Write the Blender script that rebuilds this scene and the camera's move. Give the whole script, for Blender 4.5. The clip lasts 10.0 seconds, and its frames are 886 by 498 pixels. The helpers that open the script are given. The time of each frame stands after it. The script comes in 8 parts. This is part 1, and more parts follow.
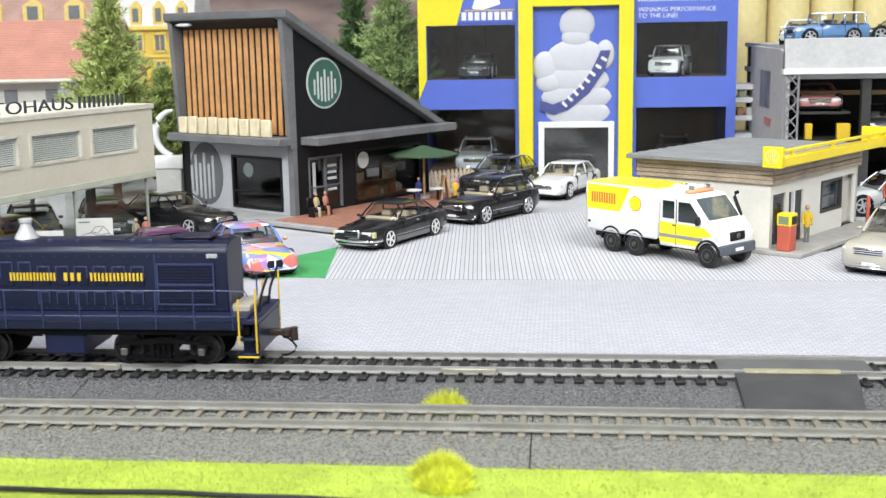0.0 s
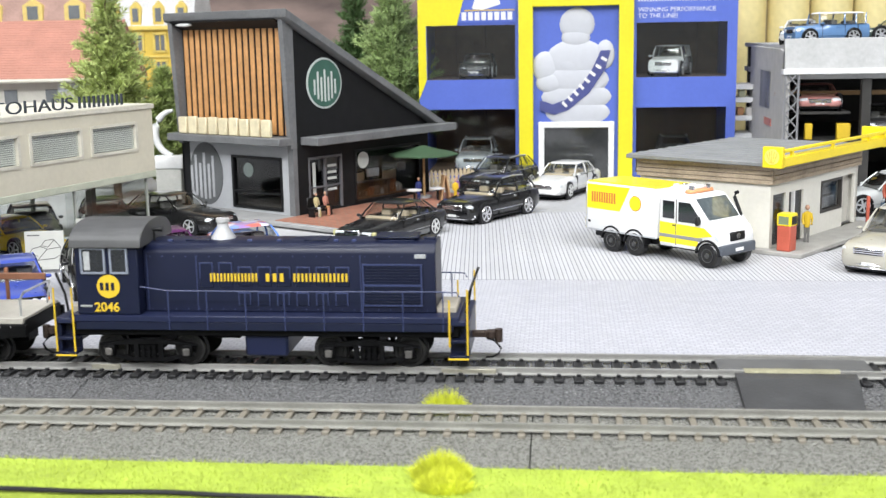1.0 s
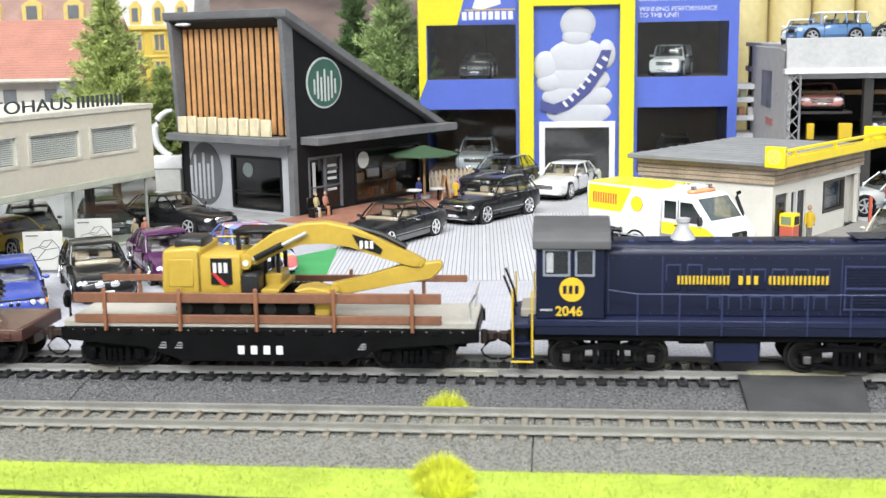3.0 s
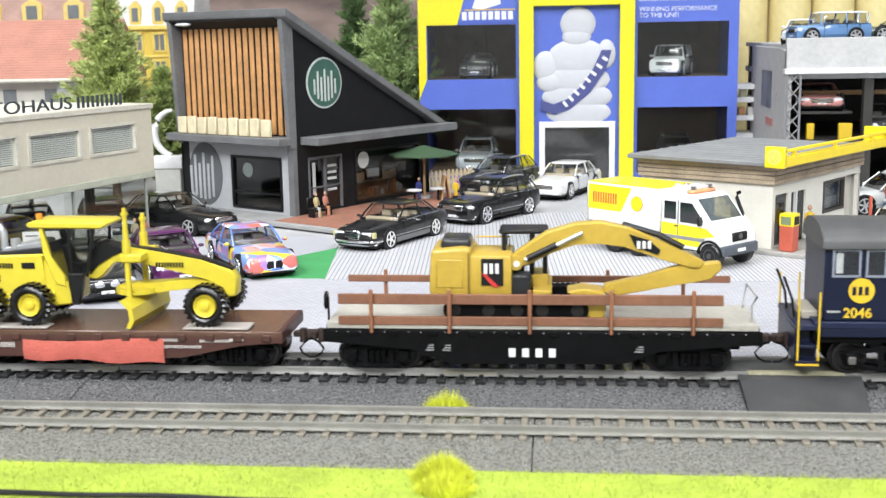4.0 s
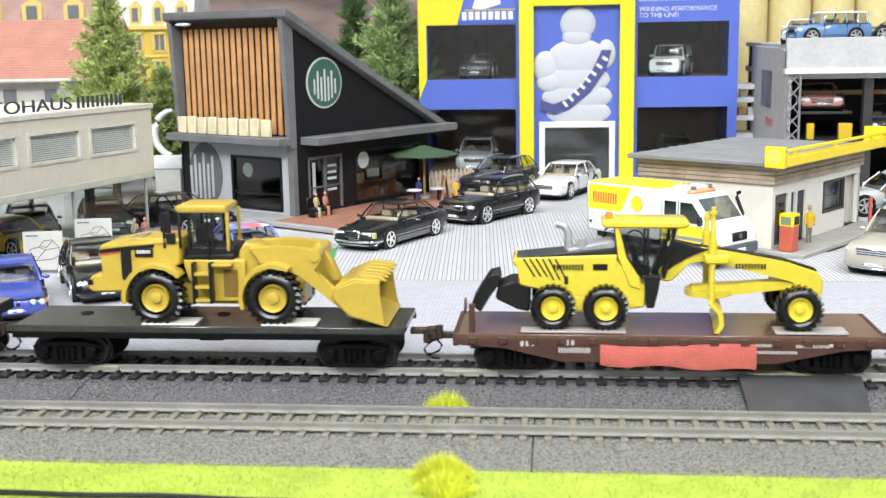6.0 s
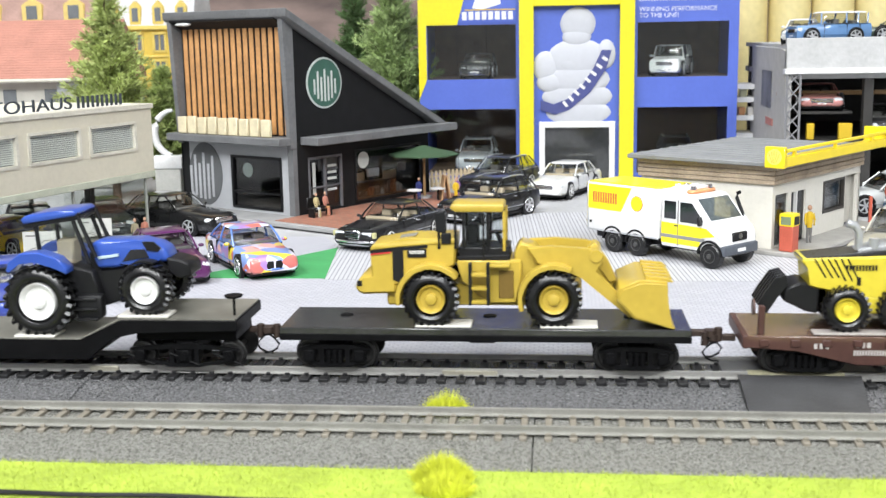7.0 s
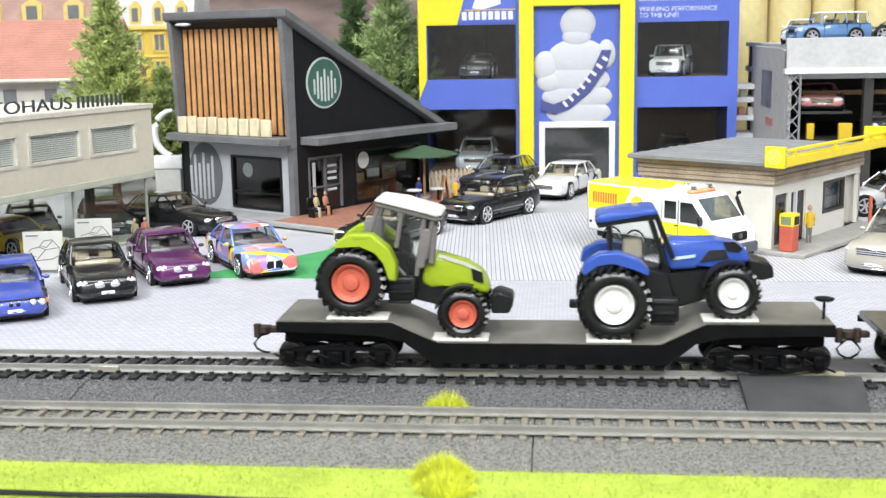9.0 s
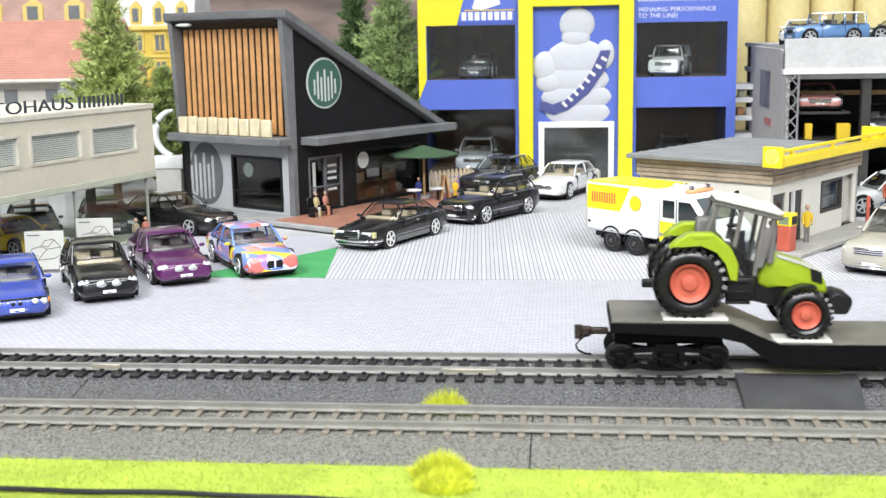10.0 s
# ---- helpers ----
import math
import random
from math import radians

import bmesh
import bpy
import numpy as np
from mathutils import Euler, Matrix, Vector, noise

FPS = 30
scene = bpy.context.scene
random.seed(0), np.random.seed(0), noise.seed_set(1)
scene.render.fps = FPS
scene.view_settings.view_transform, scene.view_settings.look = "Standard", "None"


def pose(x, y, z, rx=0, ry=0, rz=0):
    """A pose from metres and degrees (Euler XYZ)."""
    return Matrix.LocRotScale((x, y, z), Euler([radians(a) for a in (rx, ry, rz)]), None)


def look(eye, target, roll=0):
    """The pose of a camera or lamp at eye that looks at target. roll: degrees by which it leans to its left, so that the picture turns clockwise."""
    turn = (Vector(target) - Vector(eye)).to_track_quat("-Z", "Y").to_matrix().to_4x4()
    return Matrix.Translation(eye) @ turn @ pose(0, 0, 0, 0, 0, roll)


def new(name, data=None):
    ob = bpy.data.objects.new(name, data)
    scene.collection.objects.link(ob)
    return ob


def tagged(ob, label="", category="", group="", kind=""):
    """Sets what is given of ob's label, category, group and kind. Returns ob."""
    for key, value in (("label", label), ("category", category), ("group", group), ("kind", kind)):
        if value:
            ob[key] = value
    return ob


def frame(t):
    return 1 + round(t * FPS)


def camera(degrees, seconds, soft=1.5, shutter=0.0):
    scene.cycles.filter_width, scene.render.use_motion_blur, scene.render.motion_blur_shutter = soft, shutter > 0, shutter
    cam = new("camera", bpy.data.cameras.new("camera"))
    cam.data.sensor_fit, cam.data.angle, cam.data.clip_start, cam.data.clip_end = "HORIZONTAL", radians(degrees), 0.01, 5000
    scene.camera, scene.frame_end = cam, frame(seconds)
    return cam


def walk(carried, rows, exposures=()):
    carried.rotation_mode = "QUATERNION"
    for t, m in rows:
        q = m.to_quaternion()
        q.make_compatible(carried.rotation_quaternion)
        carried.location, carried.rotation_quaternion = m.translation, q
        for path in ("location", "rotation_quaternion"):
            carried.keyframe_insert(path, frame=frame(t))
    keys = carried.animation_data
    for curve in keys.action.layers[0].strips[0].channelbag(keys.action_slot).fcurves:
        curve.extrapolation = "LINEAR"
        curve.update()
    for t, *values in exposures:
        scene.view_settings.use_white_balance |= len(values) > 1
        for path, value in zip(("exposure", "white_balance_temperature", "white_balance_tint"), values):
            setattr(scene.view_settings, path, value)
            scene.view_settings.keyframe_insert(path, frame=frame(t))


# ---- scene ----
cam = camera(42, 10.0, soft=1.3, shutter=0.15)
cam.data.dof.use_dof, cam.data.dof.focus_distance, cam.data.dof.aperture_fstop = True, 0.52, 32.0
MM = 0.001
EYE = Vector((0.0394, -0.375, 0.110))
YAW, PITCH = radians(6), radians(10.4)
AIM = Vector((-math.sin(YAW) * math.cos(PITCH), math.cos(YAW) * math.cos(PITCH), -math.sin(PITCH)))
DRIFT = Vector((-0.19, 0.976, -0.10)).normalized()


def eye_pose(d):
    e = EYE + DRIFT * (d * MM)
    return look(e, e + AIM, roll=-1.03)


walk(cam, [(0, eye_pose(0)), (1.0, eye_pose(0)), (1.5, eye_pose(2.0)), (2.0, eye_pose(2.4)), (2.5, eye_pose(3.0)), (6.0, eye_pose(3.0)),
           (9.4, eye_pose(3.0)), (9.7, eye_pose(1.2)), (10.0, eye_pose(0))],
     exposures=[(0, -0.03), (1.2, 0.02), (2.5, 0.07), (9.3, 0.07), (10.0, 0.08)])

# ---- light: a white room with ceiling panels over the layout table ----
world = bpy.data.worlds.new("room_light")
scene.world = world
world.use_nodes = True
world.node_tree.nodes["Background"].inputs[0].default_value = (0.9, 0.95, 1.0, 1)
world.node_tree.nodes["Background"].inputs[1].default_value = 0.09


def ceiling_lamp(x, y, sx, sy, watts):
    data = bpy.data.lights.new("ceiling_lamp", "AREA")
    data.shape, data.size, data.size_y, data.energy, data.color = "RECTANGLE", sx, sy, watts, (0.97, 0.99, 1.0)
    lamp = new("ceiling_lamp", data)
    lamp.matrix_world = pose(x, y, 1.53)
    tagged(lamp, "assumed long white ceiling panel lamp, out of view", "ceiling lamp", "ceiling panel lamps")


# panels at y=-1.0 and y=-1.9: unseen, added to brighten the sides facing the camera
ceiling_lamp(-0.8, -1.0, 0.35, 1.3, 37)
ceiling_lamp(0.8, -1.0, 0.35, 1.3, 29)
ceiling_lamp(0.0, 0.2, 1.3, 0.35, 13)
ceiling_lamp(0.0, -1.9, 1.8, 0.35, 92)

# ---- materials ----
MATS = {}


def mat(name, color, rough=0.5, metal=0.0, vary=0.12, scale=120, bump=0.0, coat=0.0, spec=0.5, emit=0.0, dust_glint=0.0, wear=0.08, relief=0.0006, fine=0.4):
    """A procedural surface: two scales of noise vary the colour and the gloss, with an optional fine relief."""
    if name in MATS:
        return MATS[name]
    m = bpy.data.materials.new(name)
    m.use_nodes = True
    nt = m.node_tree
    b = nt.nodes["Principled BSDF"]
    tc = nt.nodes.new("ShaderNodeTexCoord")
    n1 = nt.nodes.new("ShaderNodeTexNoise")
    n1.inputs["Scale"].default_value, n1.inputs["Detail"].default_value = scale, 4
    n2 = nt.nodes.new("ShaderNodeTexNoise")
    n2.inputs["Scale"].default_value, n2.inputs["Detail"].default_value = scale * 9, 3
    for n in (n1, n2):
        nt.links.new(tc.outputs["Object"], n.inputs["Vector"])
    mixn = nt.nodes.new("ShaderNodeMix")
    mixn.inputs[0].default_value = fine
    nt.links.new(n1.outputs["Fac"], mixn.inputs[2])
    nt.links.new(n2.outputs["Fac"], mixn.inputs[3])
    ramp = nt.nodes.new("ShaderNodeValToRGB")
    lo = [max(0.0, c * (1 - vary * 1.6)) for c in color]
    hi = [min(1.0, c * (1 + vary) + dust_glint) for c in color]
    ramp.color_ramp.elements[0].position, ramp.color_ramp.elements[1].position = 0.3, 0.7
    ramp.color_ramp.elements[0].color, ramp.color_ramp.elements[1].color = (*lo, 1), (*hi, 1)
    nt.links.new(mixn.outputs[0], ramp.inputs[0])
    nt.links.new(ramp.outputs[0], b.inputs["Base Color"])
    mr = nt.nodes.new("ShaderNodeMapRange")
    mr.inputs[3].default_value, mr.inputs[4].default_value = max(0.02, rough - wear), min(1, rough + wear)
    nt.links.new(n2.outputs["Fac"], mr.inputs[0])
    nt.links.new(mr.outputs[0], b.inputs["Roughness"])
    b.inputs["Metallic"].default_value = metal
    b.inputs["Coat Weight"].default_value = coat
    b.inputs["Coat Roughness"].default_value = 0.05
    b.inputs["Specular IOR Level"].default_value = spec
    if emit:
        b.inputs["Emission Color"].default_value = (*color, 1)
        b.inputs["Emission Strength"].default_value = emit
    if bump:
        bn = nt.nodes.new("ShaderNodeBump")
        bn.inputs["Strength"].default_value, bn.inputs["Distance"].default_value = bump, relief
        nt.links.new(n2.outputs["Fac"], bn.inputs["Height"])
        nt.links.new(bn.outputs[0], b.inputs["Normal"])
    MATS[name] = m
    return m


def glass(name, tint, gloss=0.12):
    """Thin clear pane: tinted see-through with a Fresnel gloss."""
    if name in MATS:
        return MATS[name]
    m = bpy.data.materials.new(name)
    m.use_nodes = True
    nt = m.node_tree
    nt.nodes.remove(nt.nodes["Principled BSDF"])
    out = nt.nodes["Material Output"]
    tr = nt.nodes.new("ShaderNodeBsdfTransparent")
    tr.inputs[0].default_value = (*tint, 1)
    gl = nt.nodes.new("ShaderNodeBsdfGlossy")
    gl.inputs["Roughness"].default_value = 0.04
    fr = nt.nodes.new("ShaderNodeLayerWeight")
    fr.inputs[0].default_value = 0.5
    pw = nt.nodes.new("ShaderNodeMath")
    pw.operation = "POWER"
    pw.inputs[1].default_value = 4.0
    nt.links.new(fr.outputs["Facing"], pw.inputs[0])
    ad = nt.nodes.new("ShaderNodeMath")
    ad.operation = "MULTIPLY_ADD"
    ad.inputs[1].default_value, ad.inputs[2].default_value = 0.7, gloss * 0.22
    nt.links.new(pw.outputs[0], ad.inputs[0])
    mx = nt.nodes.new("ShaderNodeMixShader")
    nt.links.new(ad.outputs[0], mx.inputs[0])
    nt.links.new(tr.outputs[0], mx.inputs[1])
    nt.links.new(gl.outputs[0], mx.inputs[2])
    nt.links.new(mx.outputs[0], out.inputs[0])
    MATS[name] = m
    return m


def paint(name, c, coat=0.7, rough=0.3):
    return mat(name, c, rough, vary=0.04, scale=60, coat=coat, wear=0.02, spec=0.3)


def plastic(name, c, rough=0.42):
    return mat(name, c, rough, vary=0.10, scale=150, bump=0.05, spec=0.35)


BLACK = plastic("black_plastic", (0.007, 0.007, 0.008), 0.4)
RUBBER = mat("tyre_rubber", (0.006, 0.006, 0.0065), 0.24, vary=0.25, scale=300, bump=0.12, dust_glint=0.002)
CHROME = mat("chrome", (0.8, 0.8, 0.82), 0.18, metal=1.0, vary=0.06)
SILVER = mat("silver_rim", (0.6, 0.61, 0.63), 0.35, metal=0.7, vary=0.1)
CLEANW = mat("clean_white", (0.76, 0.76, 0.755), 0.35, vary=0.02, scale=60, spec=0.4)
WHITE = plastic("white_paint", (0.68, 0.68, 0.675), 0.45)
CARGLASS = glass("car_glass", (0.78, 0.79, 0.78), 0.12)
DARKGLASS = glass("dark_glass", (0.22, 0.24, 0.25), 0.3)
CLEAR = glass("clear_glass", (0.94, 0.955, 0.945), 0.2)
SHOPGLASS = glass("shop_glass", (0.66, 0.67, 0.68), 0.2)
BEIGE = plastic("beige_interior", (0.42, 0.36, 0.27), 0.6)
GREYINT = plastic("grey_interior", (0.16, 0.155, 0.15), 0.6)
LAMPGLASS = mat("headlight_glass", (0.62, 0.65, 0.68), 0.12, vary=0.1, coat=0.8)
AMBER = plastic("amber_lens", (0.8, 0.25, 0.03), 0.2)
REDLENS = plastic("red_lens", (0.5, 0.03, 0.02), 0.2)

# ---- mesh helpers; all shapes are written in millimetres ----
OFF = {}


def thing(name, x=0, y=0, z=0, rz=0, label="", category="", group="", shift=(0, 0, 0), rx=0, ry=0, kind=""):
    """An Empty at the base of a thing. shift: where its origin lies in the coordinates that its parts are written in."""
    ob = new(name)
    ob.empty_display_size = 0.01
    ob.matrix_world = pose(x * MM, y * MM, z * MM, rx, ry, rz)
    OFF[ob] = Vector(shift)
    return tagged(ob, label, category, group, kind)


def to_mesh(name, bm, material, shift=None, smooth=True, angle=38):
    bmesh.ops.recalc_face_normals(bm, faces=bm.faces)
    if shift:
        bmesh.ops.translate(bm, verts=bm.verts, vec=-shift)
    bmesh.ops.scale(bm, verts=bm.verts, vec=(MM, MM, MM))
    me = bpy.data.meshes.new(name)
    bm.to_mesh(me)
    bm.free()
    for m in (material if isinstance(material, (list, tuple)) else [material]):
        me.materials.append(m)
    if smooth:
        me.shade_smooth()
        me.set_sharp_from_angle(angle=radians(angle))
    return me


def part(name, bm, material, parent=None, label="", smooth=True, at=None, angle=38):
    """One mesh object under a thing or a part; at: its own origin in the same coordinates."""
    top = parent
    while top is not None and top not in OFF:
        top = top.parent
    shift = Vector(OFF[top]) if top is not None else Vector((0, 0, 0))
    own = Vector(at) if at is not None else None
    me = to_mesh(name, bm, material, own if own is not None else shift, smooth, angle)
    ob = new(name, me)
    if own is not None:
        ob.location = (own - shift) * MM
    if parent is not None:
        ob.parent = parent
        if parent not in OFF and parent.parent is not None:
            ob.location = Vector(ob.location) - Vector(parent.location)
    return tagged(ob, label)


def box(x0, x1, y0, y1, z0, z1, bevel=0.0, bm=None, taper=None, seg=1):
    bm = bm or bmesh.new()
    vs = []
    for z in (z0, z1):
        for x, y in ((x0, y0), (x1, y0), (x1, y1), (x0, y1)):
            if taper and z == z1:
                cx, cy = (x0 + x1) / 2, (y0 + y1) / 2
                x, y = cx + (x - cx) * taper, cy + (y - cy) * taper
            vs.append(bm.verts.new((x, y, z)))
    fs = [(0, 3, 2, 1), (4, 5, 6, 7), (0, 1, 5, 4), (1, 2, 6, 5), (2, 3, 7, 6), (3, 0, 4, 7)]
    faces = [bm.faces.new([vs[i] for i in f]) for f in fs]
    if bevel:
        edges = list({e for f in faces for e in f.edges})
        bmesh.ops.bevel(bm, geom=edges, offset=bevel, segments=seg, affect="EDGES", profile=0.5)
    return bm


def prism(outline, a, b, axis="y", bevel=0.0, bm=None, seg=1):
    """A closed outline drawn out from a to b along an axis; the outline gives the two other coordinates in order."""
    bm = bm or bmesh.new()

    def P(u, v, w):
        return {"y": (u, w, v), "x": (w, u, v), "z": (u, v, w)}[axis]
    A = [bm.verts.new(P(u, v, a)) for u, v in outline]
    B = [bm.verts.new(P(u, v, b)) for u, v in outline]
    n = len(outline)
    faces = [bm.faces.new(A), bm.faces.new(B[::-1])]
    for i in range(n):
        faces.append(bm.faces.new((A[i], A[(i + 1) % n], B[(i + 1) % n], B[i])))
    if bevel:
        edges = list({e for f in faces for e in f.edges})
        bmesh.ops.bevel(bm, geom=edges, offset=bevel, segments=seg, affect="EDGES", profile=0.5, clamp_overlap=True)
    return bm


def cyl(c, r, h, axis="z", seg=20, bm=None, r2=None, bevel=0.0):
    """A cylinder or cone from its base centre c along an axis."""
    bm = bm or bmesh.new()
    r2 = r if r2 is None else r2

    def P(ang, rr, w):
        u, v = rr * math.cos(ang), rr * math.sin(ang)
        d = {"z": (u, v, w), "y": (u, w, v), "x": (w, u, v)}[axis]
        return (c[0] + d[0], c[1] + d[1], c[2] + d[2])
    A = [bm.verts.new(P(2 * math.pi * i / seg, r, 0)) for i in range(seg)]
    B = [bm.verts.new(P(2 * math.pi * i / seg, r2, h)) for i in range(seg)]
    fa, fb = bm.faces.new(A[::-1]), bm.faces.new(B)
    for i in range(seg):
        bm.faces.new((A[i], A[(i + 1) % seg], B[(i + 1) % seg], B[i]))
    if bevel:
        bmesh.ops.bevel(bm, geom=list(set(fa.edges) | set(fb.edges)), offset=bevel, segments=2, affect="EDGES", profile=0.5)
    return bm


def lathe(c, prof, axis="y", seg=24, bm=None):
    """Turns a profile of (distance along the axis, radius) about an axis through c."""
    bm = bm or bmesh.new()
    rings = []
    for w, r in prof:
        ring = []
        for i in range(seg):
            a = 2 * math.pi * i / seg
            u, v = r * math.cos(a), r * math.sin(a)
            d = {"z": (u, v, w), "y": (u, w, v), "x": (w, u, v)}[axis]
            ring.append(bm.verts.new((c[0] + d[0], c[1] + d[1], c[2] + d[2])))
        rings.append(ring)
    for a, b in zip(rings, rings[1:]):
        for i in range(seg):
            bm.faces.new((a[i], a[(i + 1) % seg], b[(i + 1) % seg], b[i]))
    bm.faces.new(rings[0][::-1])
    bm.faces.new(rings[-1])
    return bm


def tube(pts, r, seg=8, bm=None):
    """A round bar along a line of points."""
    bm = bm or bmesh.new()
    pts = [Vector(p) for p in pts]
    rings = []
    for i, p in enumerate(pts):
        d = (pts[min(i + 1, len(pts) - 1)] - pts[max(i - 1, 0)]).normalized()
        up = Vector((0, 0, 1)) if abs(d.z) < 0.9 else Vector((1, 0, 0))
        u = d.cross(up).normalized()
        v = u.cross(d)
        rr = r[i] if isinstance(r, (list, tuple)) else r
        rings.append([bm.verts.new(p + (u * math.cos(2 * math.pi * k / seg) + v * math.sin(2 * math.pi * k / seg)) * rr) for k in range(seg)])
    for a, b in zip(rings, rings[1:]):
        for k in range(seg):
            bm.faces.new((a[k], a[(k + 1) % seg], b[(k + 1) % seg], b[k]))
    bm.faces.new(rings[0])
    bm.faces.new(rings[-1][::-1])
    return bm


def loft(rings, bm=None, close=True):
    bm = bm or bmesh.new()
    R = [[bm.verts.new(p) for p in ring] for ring in rings]
    n = len(R[0])
    for a, b in zip(R, R[1:]):
        for i in range(n):
            bm.faces.new((a[i], a[(i + 1) % n], b[(i + 1) % n], b[i]))
    if close:
        bm.faces.new(R[0][::-1])
        bm.faces.new(R[-1])
    return bm


def ball(c, r, sub=2, bm=None, squash=(1, 1, 1)):
    bm = bm or bmesh.new()
    bmesh.ops.create_icosphere(bm, subdivisions=sub, radius=1, matrix=Matrix.Translation(c) @ Matrix.Diagonal((r * squash[0], r * squash[1], r * squash[2], 1)))
    return bm


def writing(name, text, size, m, material, parent, depth=0.15, label="", align="LEFT", bold=0.0):
    """Words in the built-in font as a mesh; m: their pose in millimetres, written along x, facing up z."""
    cu = bpy.data.curves.new(name, "FONT")
    cu.body, cu.size, cu.extrude, cu.align_x, cu.offset = text, size, depth, align, bold
    tmp = new(name, cu)
    me = bpy.data.meshes.new_from_object(tmp.evaluated_get(bpy.context.evaluated_depsgraph_get()))
    bpy.data.objects.remove(tmp)
    bm = bmesh.new()
    bm.from_mesh(me)
    bpy.data.meshes.remove(me)
    bmesh.ops.transform(bm, matrix=m, verts=bm.verts)
    return part(name, bm, material, parent, label, smooth=False)


SIDE = Matrix.Rotation(radians(90), 4, "X")   # writing on a face that looks towards -y


def word_bars(bm, x0, x1, y, z, h, n, face=0.15, gap=0.4):
    """n upright bars that stand for a word nobody should read."""
    n = n * 2 if n > 4 else n
    w = (x1 - x0) / n
    for i in range(n):
        box(x0 + i * w, x0 + i * w + w * (1 - gap), y - face, y + 0.3, z, z + h, bm=bm)
    return bm


# the train's track: its middle line and the height of its rail heads
YC, RAIL = -2.5, 3.6


# ---- room, table, ground ----
def room():
    wallm = mat("room_wall_paint", (0.33, 0.335, 0.34), 0.7, vary=0.05, scale=3, bump=0.05)
    for nm, b in (("wall_south", (-2200, 2200, -2250, -2200, -900, 1600)), ("wall_north", (-2200, 2200, 1500, 1550, -900, 1600)),
                  ("wall_west", (-2250, -2200, -2250, 1550, -900, 1600)), ("wall_east", (2200, 2250, -2250, 1550, -900, 1600))):
        tagged(part(nm, box(*b), wallm), "plain grey painted room wall", "wall", kind="structure")
    tagged(part("ceiling", box(-2250, 2250, -2250, 1550, 1602, 1640), mat("ceiling_paint", (0.5, 0.5, 0.5), 0.8, vary=0.03, scale=3)), "light grey painted room ceiling", "ceiling", kind="structure")
    tagged(part("floor", box(-2250, 2250, -2250, 1550, -940, -902), mat("room_floor", (0.2, 0.2, 0.2), 0.5, vary=0.1, scale=5)), "dull brown room floor", "floor", kind="structure")
    t = thing("layout_table", label="long wooden table that carries the model layout", category="table")
    part("tabletop", box(-1300, 1300, -132, 1300, -40, -8), mat("table_board", (0.10, 0.09, 0.08), 0.6, vary=0.2, scale=30), t)
    for x in (-1240, 1240):
        for y in (-100, 1240):
            part("leg", box(x - 30, x + 30, y - 30, y + 30, -902, -40), mat("table_leg", (0.25, 0.18, 0.1), 0.6), t)


def paving_material(name, base, line, scale_w, scale_h, mortar, vary, offset=0.5):
    m = bpy.data.materials.new(name)
    m.use_nodes = True
    nt = m.node_tree
    b = nt.nodes["Principled BSDF"]
    tc = nt.nodes.new("ShaderNodeTexCoord")
    br = nt.nodes.new("ShaderNodeTexBrick")
    br.offset = offset
    br.inputs["Color1"].default_value = (*[c * (1 + vary) for c in base], 1)
    br.inputs["Color2"].default_value = (*[c * (1 - vary) for c in base], 1)
    br.inputs["Mortar"].default_value = (*line, 1)
    br.inputs["Scale"].default_value = 1000.0
    br.inputs["Mortar Size"].default_value = mortar
    br.inputs["Mortar Smooth"].default_value = 0.2
    br.inputs["Brick Width"].default_value, br.inputs["Row Height"].default_value = scale_w, scale_h
    nt.links.new(tc.outputs["Object"], br.inputs["Vector"])
    n = nt.nodes.new("ShaderNodeTexNoise")
    n.inputs["Scale"].default_value = 14
    n.inputs["Detail"].default_value = 6
    nt.links.new(tc.outputs["Object"], n.inputs["Vector"])
    mr = nt.nodes.new("ShaderNodeMapRange")
    mr.inputs[3].default_value, mr.inputs[4].default_value = 0.86, 1.08
    nt.links.new(n.outputs["Fac"], mr.inputs[0])
    mx = nt.nodes.new("ShaderNodeMix")
    mx.data_type, mx.blend_type = "RGBA", "MULTIPLY"
    mx.inputs[0].default_value = 1.0
    nt.links.new(br.outputs["Color"], mx.inputs[6])
    nt.links.new(mr.outputs[0], mx.inputs[7])
    nt.links.new(mx.outputs[2], b.inputs["Base Color"])
    b.inputs["Roughness"].default_value = 0.6
    bp = nt.nodes.new("ShaderNodeBump")
    bp.inputs["Strength"].default_value, bp.inputs["Distance"].default_value, bp.invert = 0.3, 0.0002, True
    nt.links.new(br.outputs["Fac"], bp.inputs["Height"])
    nt.links.new(bp.outputs[0], b.inputs["Normal"])
    return m


